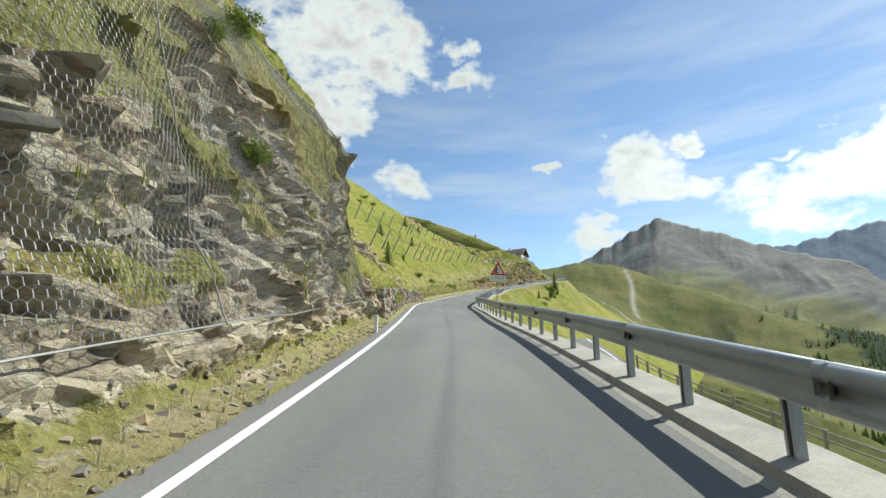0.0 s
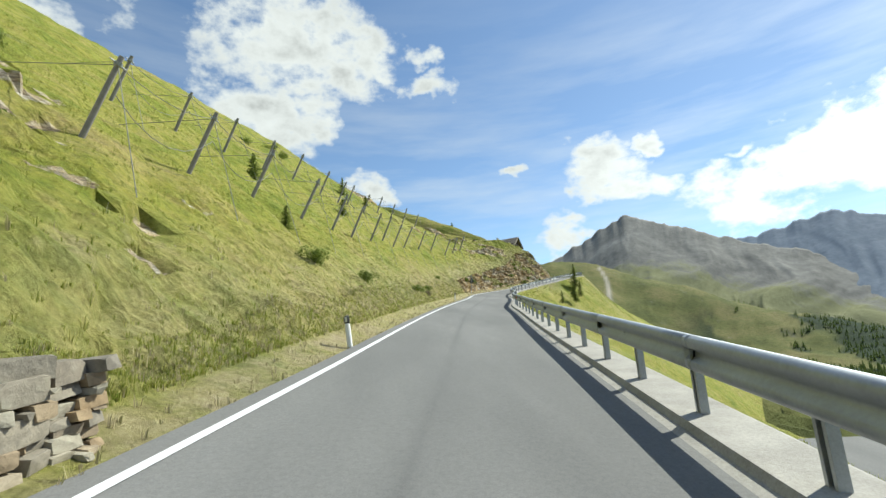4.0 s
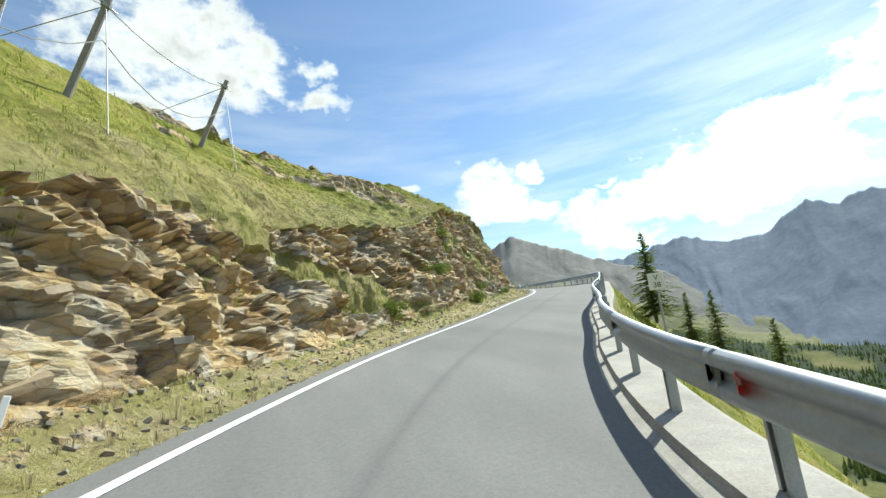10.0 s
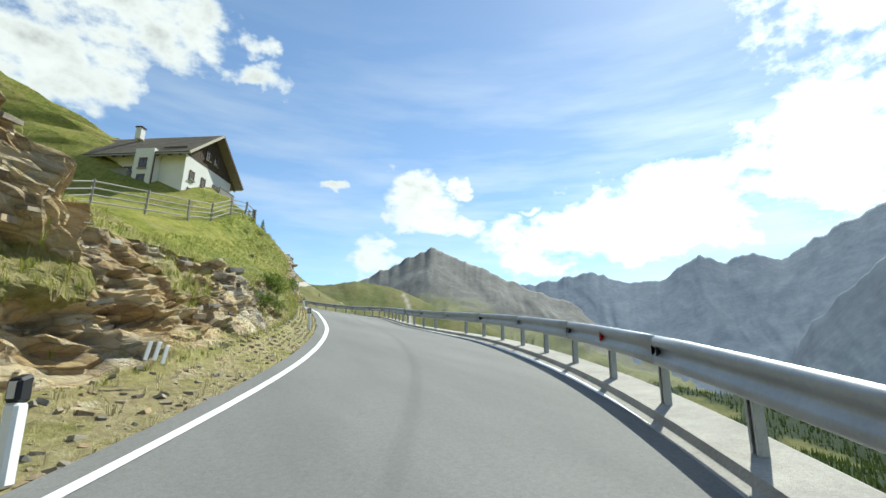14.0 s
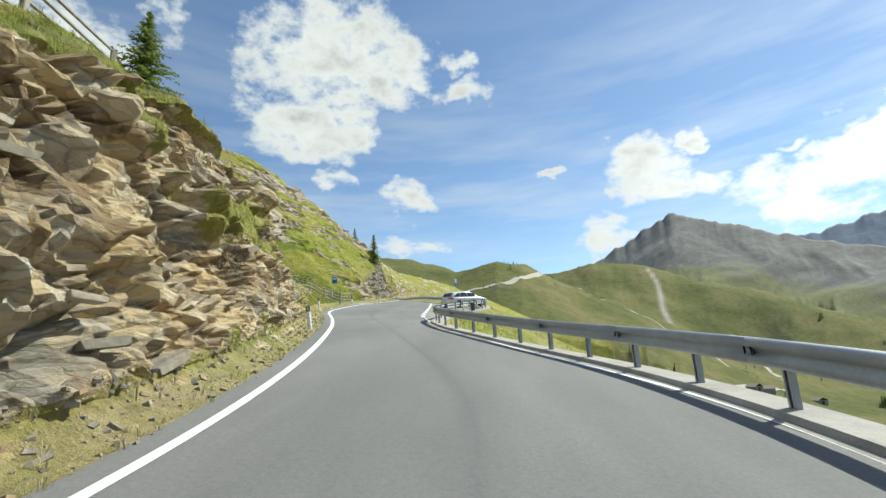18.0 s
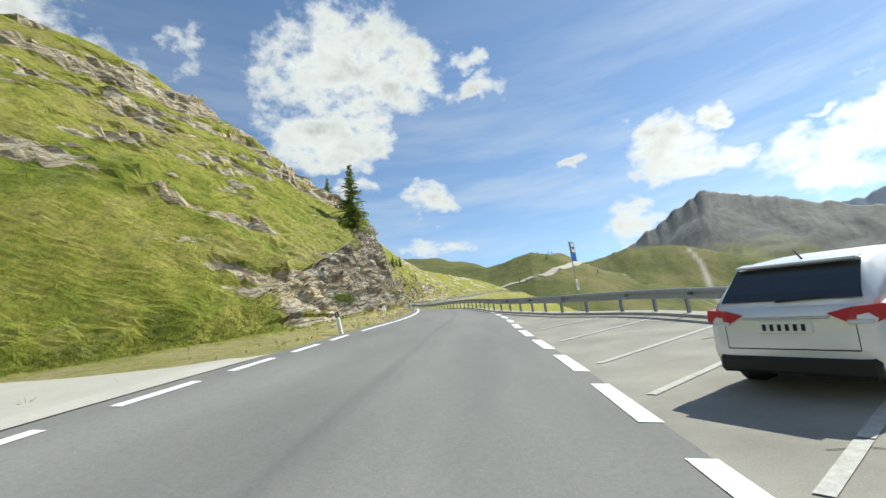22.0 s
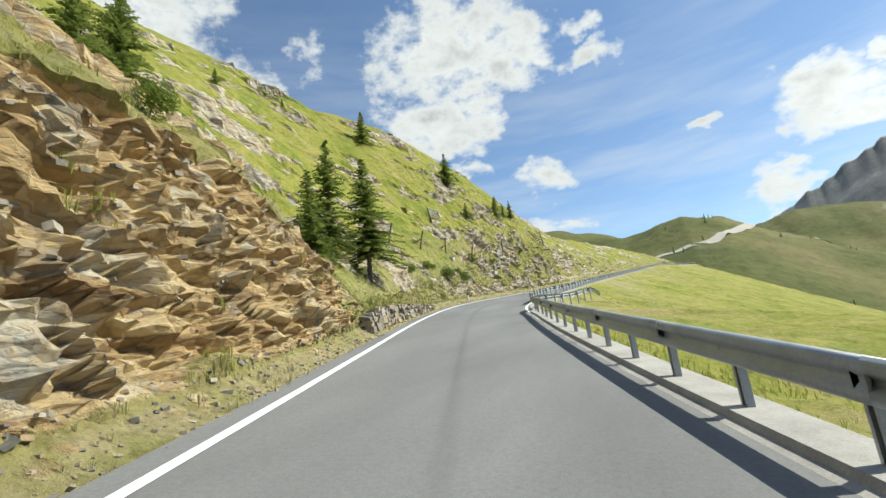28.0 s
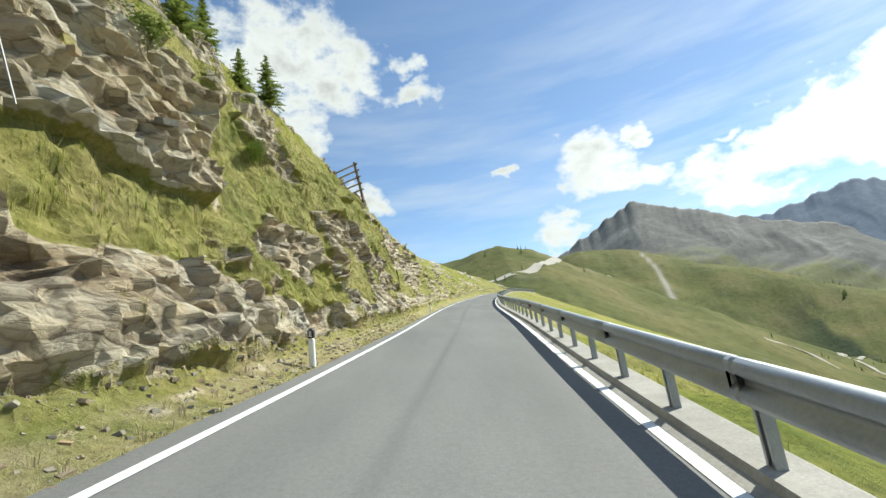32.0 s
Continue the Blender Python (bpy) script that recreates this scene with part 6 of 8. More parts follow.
def house_window(g, m, w, h):
    """A window in a wall whose outside looks along -Y of m."""
    fr_ = bmesh.new()
    for sx in (-1, 1):
        box(fr_, (0.07, 0.08, h + 0.1), m @ Matrix.Translation((sx * w / 2, 0, 0)))
        box(fr_, (w, 0.08, 0.07), m @ Matrix.Translation((0, 0, sx * h / 2)))
    box(fr_, (0.05, 0.06, h), m)
    wn_ = part("window", fr_, SHUTTER, g)
    pb = bmesh.new()
    box(pb, (w, 0.03, h), m)
    part("pane", pb, GLASS, wn_)
    sb = bmesh.new()
    box(sb, (w + 0.2, 0.14, 0.05), m @ Matrix.Translation((0, -0.05, -h / 2 - 0.06)))
    part("sill", sb, GREYWOOD, wn_)


def balcony(g, m, w, deep, h):
    """A timber balcony that stands out along -Y of m; its floor at m."""
    bm = bmesh.new()
    box(bm, (w, deep, 0.1), m @ Matrix.Translation((0, -deep / 2, 0)))
    bal = part("balcony", bm, GREYWOOD, g, "grey weathered timber balcony")
    n = int(w / 0.13)
    sb = bmesh.new()
    box(sb, (0.11, 0.025, h))
    slat = mesh_of(sb, GREYWOOD, "slat")
    for k in range(n):
        place("slat", slat, bal, m @ Matrix.Translation(((k + 0.5) * w / n - w / 2, -deep, h / 2)))
    for sx in (-1, 1):
        for k in range(int(deep / 0.13)):
            place("slat", slat, bal, m @ Matrix.Translation((sx * w / 2, -(k + 0.5) * 0.13, h / 2)) @ Matrix.Rotation(math.pi / 2, 4, "Z"))
    bm = bmesh.new()
    box(bm, (w + 0.08, 0.09, 0.06), m @ Matrix.Translation((0, -deep, h)))
    part("top_rail", bm, GREYWOOD, bal)


def gable_house(m, w, deep, hw, rise, label, clad_from, over=0.7, front=1.0):
    """Gable wall along +X from the origin, looking along -Y; eaves on both long sides."""
    g = hub("house", m, label, "house")
    t = 0.22
    for nm, size, c in (("wall", (w, t, hw + 1.2), (w / 2, t / 2, hw / 2 - 0.6)), ("wall", (w, t, hw + 1.2), (w / 2, deep - t / 2, hw / 2 - 0.6)),
                        ("wall", (t, deep - 2 * t - 0.01, hw + 1.2), (t / 2, deep / 2, hw / 2 - 0.6)), ("wall", (t, deep - 2 * t - 0.01, hw + 1.2), (w - t / 2, deep / 2, hw / 2 - 0.6))):
        boards(nm, [(size, c)], PLASTER, g)
    for y in (0.03, deep - 0.19):
        bm = bmesh.new()
        vs = [bm.verts.new(q) for q in ((0, y, hw), (w, y, hw), (w / 2, y, hw + rise))]
        f = bm.faces.new(vs)
        ex = bmesh.ops.extrude_face_region(bm, geom=[f])
        bmesh.ops.translate(bm, verts=[q for q in ex["geom"] if isinstance(q, bmesh.types.BMVert)], vec=(0, 0.16, 0))
        bmesh.ops.recalc_face_normals(bm, faces=bm.faces[:])
        part("gable", bm, OLDWOOD, g, "dark weathered timber gable")
    # board cladding on the upper front and the front part of the side wall
    k = rise / (w / 2)
    nb = int(w / 0.17)
    bm = bmesh.new()
    for i in range(nb):
        x = (i + 0.5) * w / nb
        top = hw + rise - abs(x - w / 2) * k - 0.1
        box(bm, (w / nb - 0.012, 0.03, top - clad_from), Matrix.Translation((x, -0.015 - 0.008 * (i % 2), (top + clad_from) / 2)))
    part("cladding", bm, OLDWOOD, g, "dark brown vertical boards")
    bm = bmesh.new()
    for i in range(11):
        box(bm, (0.03, 0.16, hw - clad_from + 0.3), Matrix.Translation((-0.015 - 0.008 * (i % 2), 0.1 + i * 0.17, (hw + clad_from + 0.3) / 2)))
    part("cladding", bm, OLDWOOD, g, "dark brown vertical boards")
    # two roof slopes in overlapping courses
    for sx in (-1, 1):
        ln_ = math.hypot(w / 2 + over, k * (w / 2 + over))
        a = math.atan(k)
        rm = Matrix.Translation((w / 2, 0, hw + rise + 0.06)) @ Matrix.Rotation(sx * a, 4, "Y")
        bm = bmesh.new()
        box(bm, (ln_, deep + front + 0.6, 0.12), rm @ Matrix.Translation((sx * ln_ / 2, deep / 2 - front / 2 + 0.3, 0)))
        roof = part("roof", bm, ROOFING, g)
        bm = bmesh.new()
        n = int(ln_ / 0.28)
        for i in range(n):
            box(bm, (ln_ / n + 0.04, deep + front + 0.62, 0.03), rm @ Matrix.Translation((sx * (i + 0.5) * ln_ / n, deep / 2 - front / 2 + 0.3, 0.08)) @ Matrix.Rotation(-sx * 0.07, 4, "Y"))
        part("shingle_course", bm, ROOFING, roof)
        bm = bmesh.new()
        box(bm, (ln_ + 0.04, 0.05, 0.2), rm @ Matrix.Translation((sx * ln_ / 2, -front - 0.03, 0)))
        # the left board's sunlit look is in its colour, the right stays dark
        part("bargeboard", bm, SUNLIT_WOOD if sx < 0 else OLDWOOD, g)
        bm = bmesh.new()
        for i in range(int(deep / 0.9)):
            box(bm, (over + 0.3, 0.1, 0.12), rm @ Matrix.Translation((sx * (ln_ - over / 2), i * 0.9, -0.13)))
        part("rafter_ends", bm, OLDWOOD, g)
        bm = bmesh.new()
        rod(bm, rm @ Vector((sx * (ln_ + 0.05), -front, -0.05)), rm @ Vector((sx * (ln_ + 0.05), deep, -0.05)), 0.06)
        part("gutter", bm, GALV_POST, g)
    bm = bmesh.new()
    box(bm, (0.5, 0.5, 1.0), Matrix.Translation((w / 2 - 0.9, deep * 0.55, hw + rise + 0.1)), 0.02)
    ch = part("chimney", bm, PLASTER, g)
    bm = bmesh.new()
    box(bm, (0.62, 0.62, 0.08), Matrix.Translation((w / 2 - 0.9, deep * 0.55, hw + rise + 0.64)))
    part("chimney_cap", bm, OLDWOOD, ch)
    return g


HOUSE_M = Matrix.Translation((25.7, 155.3, 29.5)) @ Matrix.Rotation(math.radians(57), 4, "Z") @ Matrix.Diagonal((0.8, 0.8, 0.8, 1))
house = gable_house(HOUSE_M, 6.2, 11.0, 3.85, 2.6, "white mountain house with dark timber gable and brown roof", 3.55, 0.7, 0.75)
for x, z, w, h in ((0.95, 2.15, 0.5, 0.66), (0.9, 0.75, 0.5, 0.66), (2.4, 2.15, 0.45, 0.66), (3.1, 0.7, 0.5, 0.66), (4.3, 0.7, 0.5, 0.8), (4.0, 2.05, 0.6, 0.9), (5.2, 2.15, 0.5, 0.66)):
    house_window(house, Matrix.Translation((x, -0.02, z)), w, h)
house_window(house, Matrix.Translation((2.5, -0.05, 4.5)), 0.5, 0.7)
house_window(house, Matrix.Translation((3.6, -0.05, 4.5)), 0.5, 0.7)
balcony(house, Matrix.Translation((4.6, 0, 1.5)), 2.1, 0.8, 0.7)
# bay, balcony and windows of the long side
SIDE = Matrix.Rotation(-math.pi / 2, 4, "Z")
boards("bay", [((0.8, 1.5, 4.5), (-0.4, 2.75, 1.45))], PLASTER, house, "white plastered bay")
for y, z, x in ((2.75, 2.5, -0.82), (2.75, 1.2, -0.82), (4.6, 2.2, -0.02), (5.6, 2.2, -0.02), (7.3, 2.2, -0.02), (8.6, 2.2, -0.02), (4.6, 0.6, -0.02), (6.2, 0.6, -0.02), (7.8, 0.6, -0.02)):
    house_window(house, Matrix.Translation((x, y, z)) @ SIDE, 0.55, 0.75)
balcony(house, Matrix.Translation((0, 5.4, 1.35)) @ SIDE, 3.2, 0.95, 0.65)
bm = bmesh.new()
rod(bm, (-0.72, 1.95, -0.4), (-0.72, 1.95, 3.2), 0.05)
part("downpipe", bm, SHUTTER, house)


def hut(where, turn, w, deep, h, rise, label):
    g = hub("hut", Matrix.Translation(where) @ Matrix.Rotation(turn, 4, "Z"), label, "hut")
    boards("wall", [((w, deep, h + 1.0), (0, 0, h / 2 - 0.5))], GREYWOOD, g)
    bm = bmesh.new()
    box(bm, (w * 0.3, 0.06, h * 0.75), Matrix.Translation((0, -deep / 2 - 0.02, h * 0.38)))
    part("door", bm, OLDWOOD, g)
    for sx in (-1, 1):
        ln_ = math.hypot(w / 2 + 0.4, rise)
        bm = bmesh.new()
        box(bm, (ln_, deep + 0.9, 0.1), Matrix.Translation((0, 0, h + rise)) @ Matrix.Rotation(sx * math.atan2(rise, w / 2 + 0.4), 4, "Y") @ Matrix.Translation((sx * ln_ / 2, 0, 0)))
        part("roof", bm, ROOFING, g)
    return g


# ---- fences ----
def rail_fence(pts, rails, high, label, gap=0.27, thick=0.075):
    """A fence of round-edged posts at the given feet with split rails between them."""
    g = hub("fence", Matrix(), label, "fence")
    r = random.Random(len(pts))
    for k, p in enumerate(pts):
        bm = bmesh.new()
        box(bm, (thick * 1.5, thick * 1.5, high + 0.4), Matrix.Translation(Vector(p) + Vector((0, 0, high / 2 - 0.2))) @ Euler((r.gauss(0, 0.04), r.gauss(0, 0.04), r.uniform(0, 1))).to_matrix().to_4x4(), 0.012)
        part("post", bm, GREYWOOD, g)
        if k:
            q = Vector(pts[k - 1])
            d = (Vector(p) - q).normalized() * 0.12
            for i in range(rails):
                z = high - 0.08 - i * gap
                bm = bmesh.new()
                rod(bm, q - d + Vector((0, 0, z + r.gauss(0, 0.015))), Vector(p) + d + Vector((0, 0, z + r.gauss(0, 0.015))), thick * 0.55, thick * 0.42, 6)
                part("rail", bm, GREYWOOD, g)
    return g


def off_hill(s, u, lift=0.0):
    return hill_at(s, u) + Vector((0, 0, lift))


rail_fence([off_hill(s, u) for s, u in ((147, -11.2), (149.8, -10.6), (152.6, -9.9), (155.4, -9.2), (158.2, -8.5), (161, -7.6), (163.6, -6.8), (166.2, -6.2))], 4, 1.02, "grey weathered wooden fence in front of the house", 0.25, 0.055)
rail_fence([off_hill(s, u) for s, u in ((166.3, -6.1), (169, -6.3), (171.8, -6.4), (174.8, -6.6), (177.8, -6.9))], 4, 1.0, "grey wooden rail fence running along the cutting", 0.25, 0.07)
rail_fence([off_hill(s, u) for s, u in ((190.5, -8.4), (193, -8.0), (195.6, -7.6), (198.2, -7.2), (200.8, -6.9), (202.8, -6.3), (204.6, -5.5), (206, -4.9))], 4, 0.95, "grey weathered wooden fence with four rails on the meadow", 0.25, 0.08)
hut(off_hill(142, -21, -0.2), 0.4, 3.6, 3.0, 1.4, 0.8, "small grey timber hut with a shingle roof")

# ---- estate car in the lay-by ----
SILVER = plain("silver_paint", (0.74, 0.75, 0.77), 0.25, 0.2, 0.02, 3, 0.6)
TYRE = plain("tyre_rubber", (0.02, 0.02, 0.021), 0.85)
ALLOY = plain("alloy_wheel", (0.5, 0.51, 0.53), 0.35, 0.8)
TAIL = plain("tail_lamp_red", (0.42, 0.01, 0.015), 0.15, 0, 0.1, 9, 0.6)
LAMP = plain("headlamp_glass", (0.6, 0.62, 0.65), 0.1, 0.2, 0.05, 9, 0.7)
PLATE = plain("plate_white", (0.75, 0.75, 0.73), 0.4)


def loft(sections, closed=True):
    bm = bmesh.new()
    rings = [[bm.verts.new(p) for p in s] for s in sections]
    n = len(rings[0])
    for a, b in zip(rings[:-1], rings[1:]):
        for i in range(n if closed else n - 1):
            bm.faces.new((a[i], a[(i + 1) % n], b[(i + 1) % n], b[i]))
    if closed:
        bm.faces.new(rings[0][::-1])
        bm.faces.new(rings[-1])
    bmesh.ops.recalc_face_normals(bm, faces=bm.faces[:])
    return bm


def estate_car(m):
    """The car looks along +Y, its tail at y = 0, standing on z = 0."""
    g = hub("estate_car", m, "silver-white estate car parked slanting in the lay-by", "car")
    # y, sill height, belt height, half width
    LOW = [(0.0, 0.42, 0.88, 0.72), (0.06, 0.30, 0.95, 0.82), (0.3, 0.24, 1.0, 0.88), (0.9, 0.22, 0.99, 0.905), (1.7, 0.20, 0.965, 0.91), (2.6, 0.20, 0.94, 0.91), (3.3, 0.20, 0.915, 0.905), (3.75, 0.21, 0.87, 0.895), (4.2, 0.22, 0.78, 0.87), (4.5, 0.25, 0.68, 0.79), (4.66, 0.34, 0.56, 0.62)]
    secs = []
    for y, lo, hi, w in LOW:
        half = [(w * 0.55, lo), (w * 0.95, lo + 0.04), (w, lo + 0.22), (w * 0.985, lo + 0.35 * (hi - lo) + 0.1), (w * 0.985, hi - 0.1), (w * 0.95, hi - 0.02), (w * 0.80, hi + 0.015)]
        secs.append([(x, y, z) for x, z in half] + [(-x, y, z) for x, z in half[::-1]])
    part("body", loft(secs), SILVER, g, smooth=True)
    # greenhouse: y, base height, roof height, base and roof half widths
    TOPS = [(0.10, 0.95, 1.0, 0.76, 0.74), (0.2, 0.97, 1.12, 0.79, 0.71), (0.36, 0.98, 1.27, 0.82, 0.68), (0.5, 0.99, 1.39, 0.84, 0.66), (0.62, 0.99, 1.44, 0.845, 0.655), (0.95, 0.98, 1.47, 0.85, 0.655), (1.7, 0.96, 1.495, 0.85, 0.66), (2.4, 0.94, 1.475, 0.85, 0.65), (2.75, 0.93, 1.41, 0.84, 0.63), (3.2, 0.915, 1.16, 0.82, 0.66), (3.55, 0.895, 0.95, 0.78, 0.70)]
    shell = []
    for y, b, t, wb, wt in TOPS:
        half = [(wb, b - 0.03), (wb * 0.5 + wt * 0.5, b + 0.6 * (t - b)), (wt + 0.01, t - 0.06), (wt - 0.06, t - 0.015), (wt * 0.55, t)]
        shell.append([(x, y, z) for x, z in half] + [(-x, y, z) for x, z in half[::-1]])
    part("cabin", loft(shell), SILVER, g, smooth=True)
    cols = list(zip(*TOPS))

    def cab(y, k):
        return float(np.interp(y, cols[0], cols[k]))

    def pane(ys, edge, label):
        """Glass laid just off the cabin: edge(y) gives the low and high ends of its cross line."""
        rows = [[Vector(q) for q in edge(y)] for y in ys]
        bm = bmesh.new()
        vs = [[bm.verts.new(a.lerp(b, f)) for f in (0, 0.25, 0.5, 0.75, 1)] for a, b in rows]
        for r0, r1 in zip(vs[:-1], vs[1:]):
            for q in range(4):
                bm.faces.new((r0[q], r0[q + 1], r1[q + 1], r1[q]))
        bmesh.ops.recalc_face_normals(bm, faces=bm.faces[:])
        bmesh.ops.solidify(bm, geom=bm.faces[:], thickness=0.004)
        part("window", bm, GLASS, g, label)

    pane([0.13, 0.2, 0.28, 0.36, 0.43, 0.49], lambda y: ((-cab(y, 4) * 0.93, y - 0.022, cab(y, 2) + 0.004), (cab(y, 4) * 0.93, y - 0.022, cab(y, 2) + 0.004)), "dark tinted rear window")
    pane([2.8, 2.95, 3.1, 3.25, 3.4, 3.5], lambda y: ((-cab(y, 4) * 0.9, y + 0.02, cab(y, 2) + 0.006), (cab(y, 4) * 0.9, y + 0.02, cab(y, 2) + 0.006)), "dark windscreen")
    for sx in (-1, 1):
        for y0, y1 in ((0.55, 1.16), (1.2, 2.02), (2.08, 3.02)):
            def flank(y, sx=sx):
                b, t, wb, wt = (cab(y, q) for q in (1, 2, 3, 4))
                top_ = min(0.86, 0.2 + max(0.0, y - 0.5) * 1.6) if y < 1 else 0.86
                lo, hi = (wb - 0.02, b + 0.04), (wb * 0.28 + wt * 0.72, b + (t - b) * top_)
                return (sx * (lo[0] + 0.012), y, lo[1]), (sx * (wb * (1 - top_ * 0.86) + wt * top_ * 0.86 + 0.016), y, hi[1])
            pane([y0 + (y1 - y0) * q / 4 for q in range(5)], flank, "dark side window")
        bm = bmesh.new()
        box(bm, (0.14, 0.2, 0.13), Matrix.Translation((sx * 0.98, 2.95, 0.98)), 0.04)
        part("mirror", bm, SILVER, g)
        bm = bmesh.new()
        lamp = [(0.40, 0.90), (0.6, 0.955), (0.84, 0.97), (0.86, 0.84), (0.72, 0.775), (0.58, 0.80)]
        f0 = bm.faces.new([bm.verts.new((sx * x, 0.03 + max(0.0, x - 0.62) * 0.35, z)) for x, z in lamp])
        ex = bmesh.ops.extrude_face_region(bm, geom=[f0])
        for q in ex["geom"]:
            if isinstance(q, bmesh.types.BMVert):
                q.co.y += 0.3
                q.co.x += sx * 0.03
        for q in bm.verts:
            q.co.y -= 0.045
        bmesh.ops.recalc_face_normals(bm, faces=bm.faces[:])
        lamp_ob = part("tail_light", bm, TAIL, g, "red tail light")
        bm = bmesh.new()
        box(bm, (0.2, 0.02, 0.045), Matrix.Translation((sx * 0.66, 0.0, 0.81)) @ Matrix.Rotation(sx * 0.2, 4, "Z"), 0.008)
        part("reverse_lamp", bm, LAMP, lamp_ob, "clear reversing lamp")
        bm = bmesh.new()
        box(bm, (0.3, 0.3, 0.13), Matrix.Translation((sx * 0.66, 4.42, 0.62)) @ Matrix.Rotation(-sx * 0.5, 4, "Z"), 0.04)
        part("headlight", bm, LAMP, g)
        for y in (1.3, 2.35):
            bm = bmesh.new()
            box(bm, (0.03, 0.2, 0.025), Matrix.Translation((sx * 0.915, y, 0.86)), 0.008)
            part("door_handle", bm, SILVER, g)
        for y in (0.78, 1.62, 2.72):
            bm = bmesh.new()
            box(bm, (0.008, 0.012, 0.55), Matrix.Translation((sx * 0.905, y, 0.62)))
            part("door_gap", bm, BLACK, g)
        bm = bmesh.new()
        box(bm, (0.02, 2.0, 0.06), Matrix.Translation((sx * 0.905, 2.3, 0.26)))
        part("sill_trim", bm, BLACK, g)
        for y in (0.98, 3.72):
            mw = Matrix.Translation((sx * 0.80, y, 0.335)) @ Matrix.Rotation(math.pi / 2, 4, "Y")
            bm = bmesh.new()
            bmesh.ops.create_cone(bm, cap_ends=True, segments=28, radius1=0.385, radius2=0.385, depth=0.215, matrix=mw @ Matrix.Translation((0, 0, 0)))
            part("wheel_arch", bm, BLACK, g)
            bm = bmesh.new()
            bmesh.ops.create_cone(bm, cap_ends=True, segments=28, radius1=0.335, radius2=0.335, depth=0.235, matrix=mw)
            bmesh.ops.bevel(bm, geom=[e for e in bm.edges if len(e.link_faces) == 2 and any(len(f.verts) > 8 for f in e.link_faces)], offset=0.03, segments=2, affect="EDGES")
            wh = part("wheel", bm, TYRE, g, smooth=False)
            bm = bmesh.new()
            bmesh.ops.create_cone(bm, cap_ends=True, segments=24, radius1=0.235, radius2=0.235, depth=0.24, matrix=mw)
            part("rim", bm, BLACK, wh)
            bm = bmesh.new()
            for k in range(10):
                a = k * math.pi / 5 + (0.12 if k % 2 else -0.12)
                box(bm, (0.2, 0.028, 0.25), mw @ Matrix.Rotation(a, 4, "Z") @ Matrix.Translation((0.125, 0, 0)))
            bmesh.ops.create_cone(bm, cap_ends=True, segments=12, radius1=0.05, radius2=0.05, depth=0.256, matrix=mw)
            for k in range(24):
                a = k * math.pi / 12
                box(bm, (0.02, 0.065, 0.25), mw @ Matrix.Rotation(a, 4, "Z") @ Matrix.Translation((0.235, 0, 0)))
            part("spokes", bm, ALLOY, wh, "silver alloy spokes")
    bm = bmesh.new()
    box(bm, (1.5, 0.14, 0.2), Matrix.Translation((0, 0.04, 0.36)), 0.04)
    part("rear_bumper", bm, BLACK, g, "black lower rear bumper")
    bm = bmesh.new()
    box(bm, (0.52, 0.03, 0.12), Matrix.Translation((0, -0.012, 0.765)), 0.004)
    plate = part("number_plate", bm, PLATE, g)
    bm = bmesh.new()
    for k in range(6):
        box(bm, (0.035, 0.012, 0.07), Matrix.Translation((-0.19 + k * 0.075, -0.028, 0.765)))
    part("bars", bm, BLACK, plate)
    bm = bmesh.new()
    rod(bm, (0, 0.75, 1.43), (0, 0.55, 1.56), 0.012, 0.006)
    part("antenna", bm, BLACK, g)
    bm = bmesh.new()
    box(bm, (0.42, 0.02, 0.02), Matrix.Translation((0.12, 0.1, 1.04)) @ Matrix.Rotation(-0.06, 4, "Y"))
    part("wiper", bm, BLACK, g)
    bm = bmesh.new()
    box(bm, (0.84, 0.02, 0.028), Matrix.Translation((0, -0.006, 0.862)), 0.006)
    part("trim_strip", bm, ALLOY, g, "chrome strip")
    bm = bmesh.new()
    box(bm, (1.2, 0.2, 0.03), Matrix.Translation((0, 0.5, 1.425)) @ Matrix.Rotation(0.1, 4, "X"), 0.012)
    part("spoiler", bm, SILVER, g)
    bm = bmesh.new()
    for a, b, w, h in ((-0.62, 0.62, 0.012, 0.006),):
        box(bm, (1.24, h, w), Matrix.Translation((0, -0.002, 0.53)))
    for sx in (-1, 1):
        box(bm, (0.008, 0.006, 0.3), Matrix.Translation((sx * 0.62, 0.002, 0.68)))
    part("tailgate_gap", bm, BLACK, g)
    return g


CAR_S, CAR_U = 208.1, 3.25
yaw = heading(CAR_S) - 55
c0, c1 = spot(CAR_S, CAR_U, float(lay(CAR_S, CAR_U))), spot(CAR_S + 3.1, CAR_U + 3.4, float(lay(CAR_S + 3.1, CAR_U + 3.4)))
pitch = math.degrees(math.atan2(c1.z - c0.z, math.hypot(c1.x - c0.x, c1.y - c0.y)))
side = spot(CAR_S + 1.0, CAR_U - 1.0, float(lay(CAR_S + 1.0, CAR_U - 1.0)))
side2 = spot(CAR_S - 1.0, CAR_U + 1.0, float(lay(CAR_S - 1.0, CAR_U + 1.0)))
roll = math.degrees(math.atan2(side.z - side2.z, 2.83))
estate_car(Matrix.Translation(c0 + Vector((0, 0, 0.01))) @ Matrix.Diagonal((0.94, 0.94, 0.94, 1)) @ Matrix.Rotation(math.radians(yaw), 4, "Z") @ Matrix.Rotation(math.radians(pitch), 4, "X") @ Matrix.Rotation(math.radians(roll), 4, "Y"))

# ---- signs ----
SIGN_RED = plain("sign_red", (0.52, 0.02, 0.025), 0.4, 0, 0.05)
SIGN_WHITE = plain("sign_white", (0.78, 0.78, 0.76), 0.4, 0, 0.04)
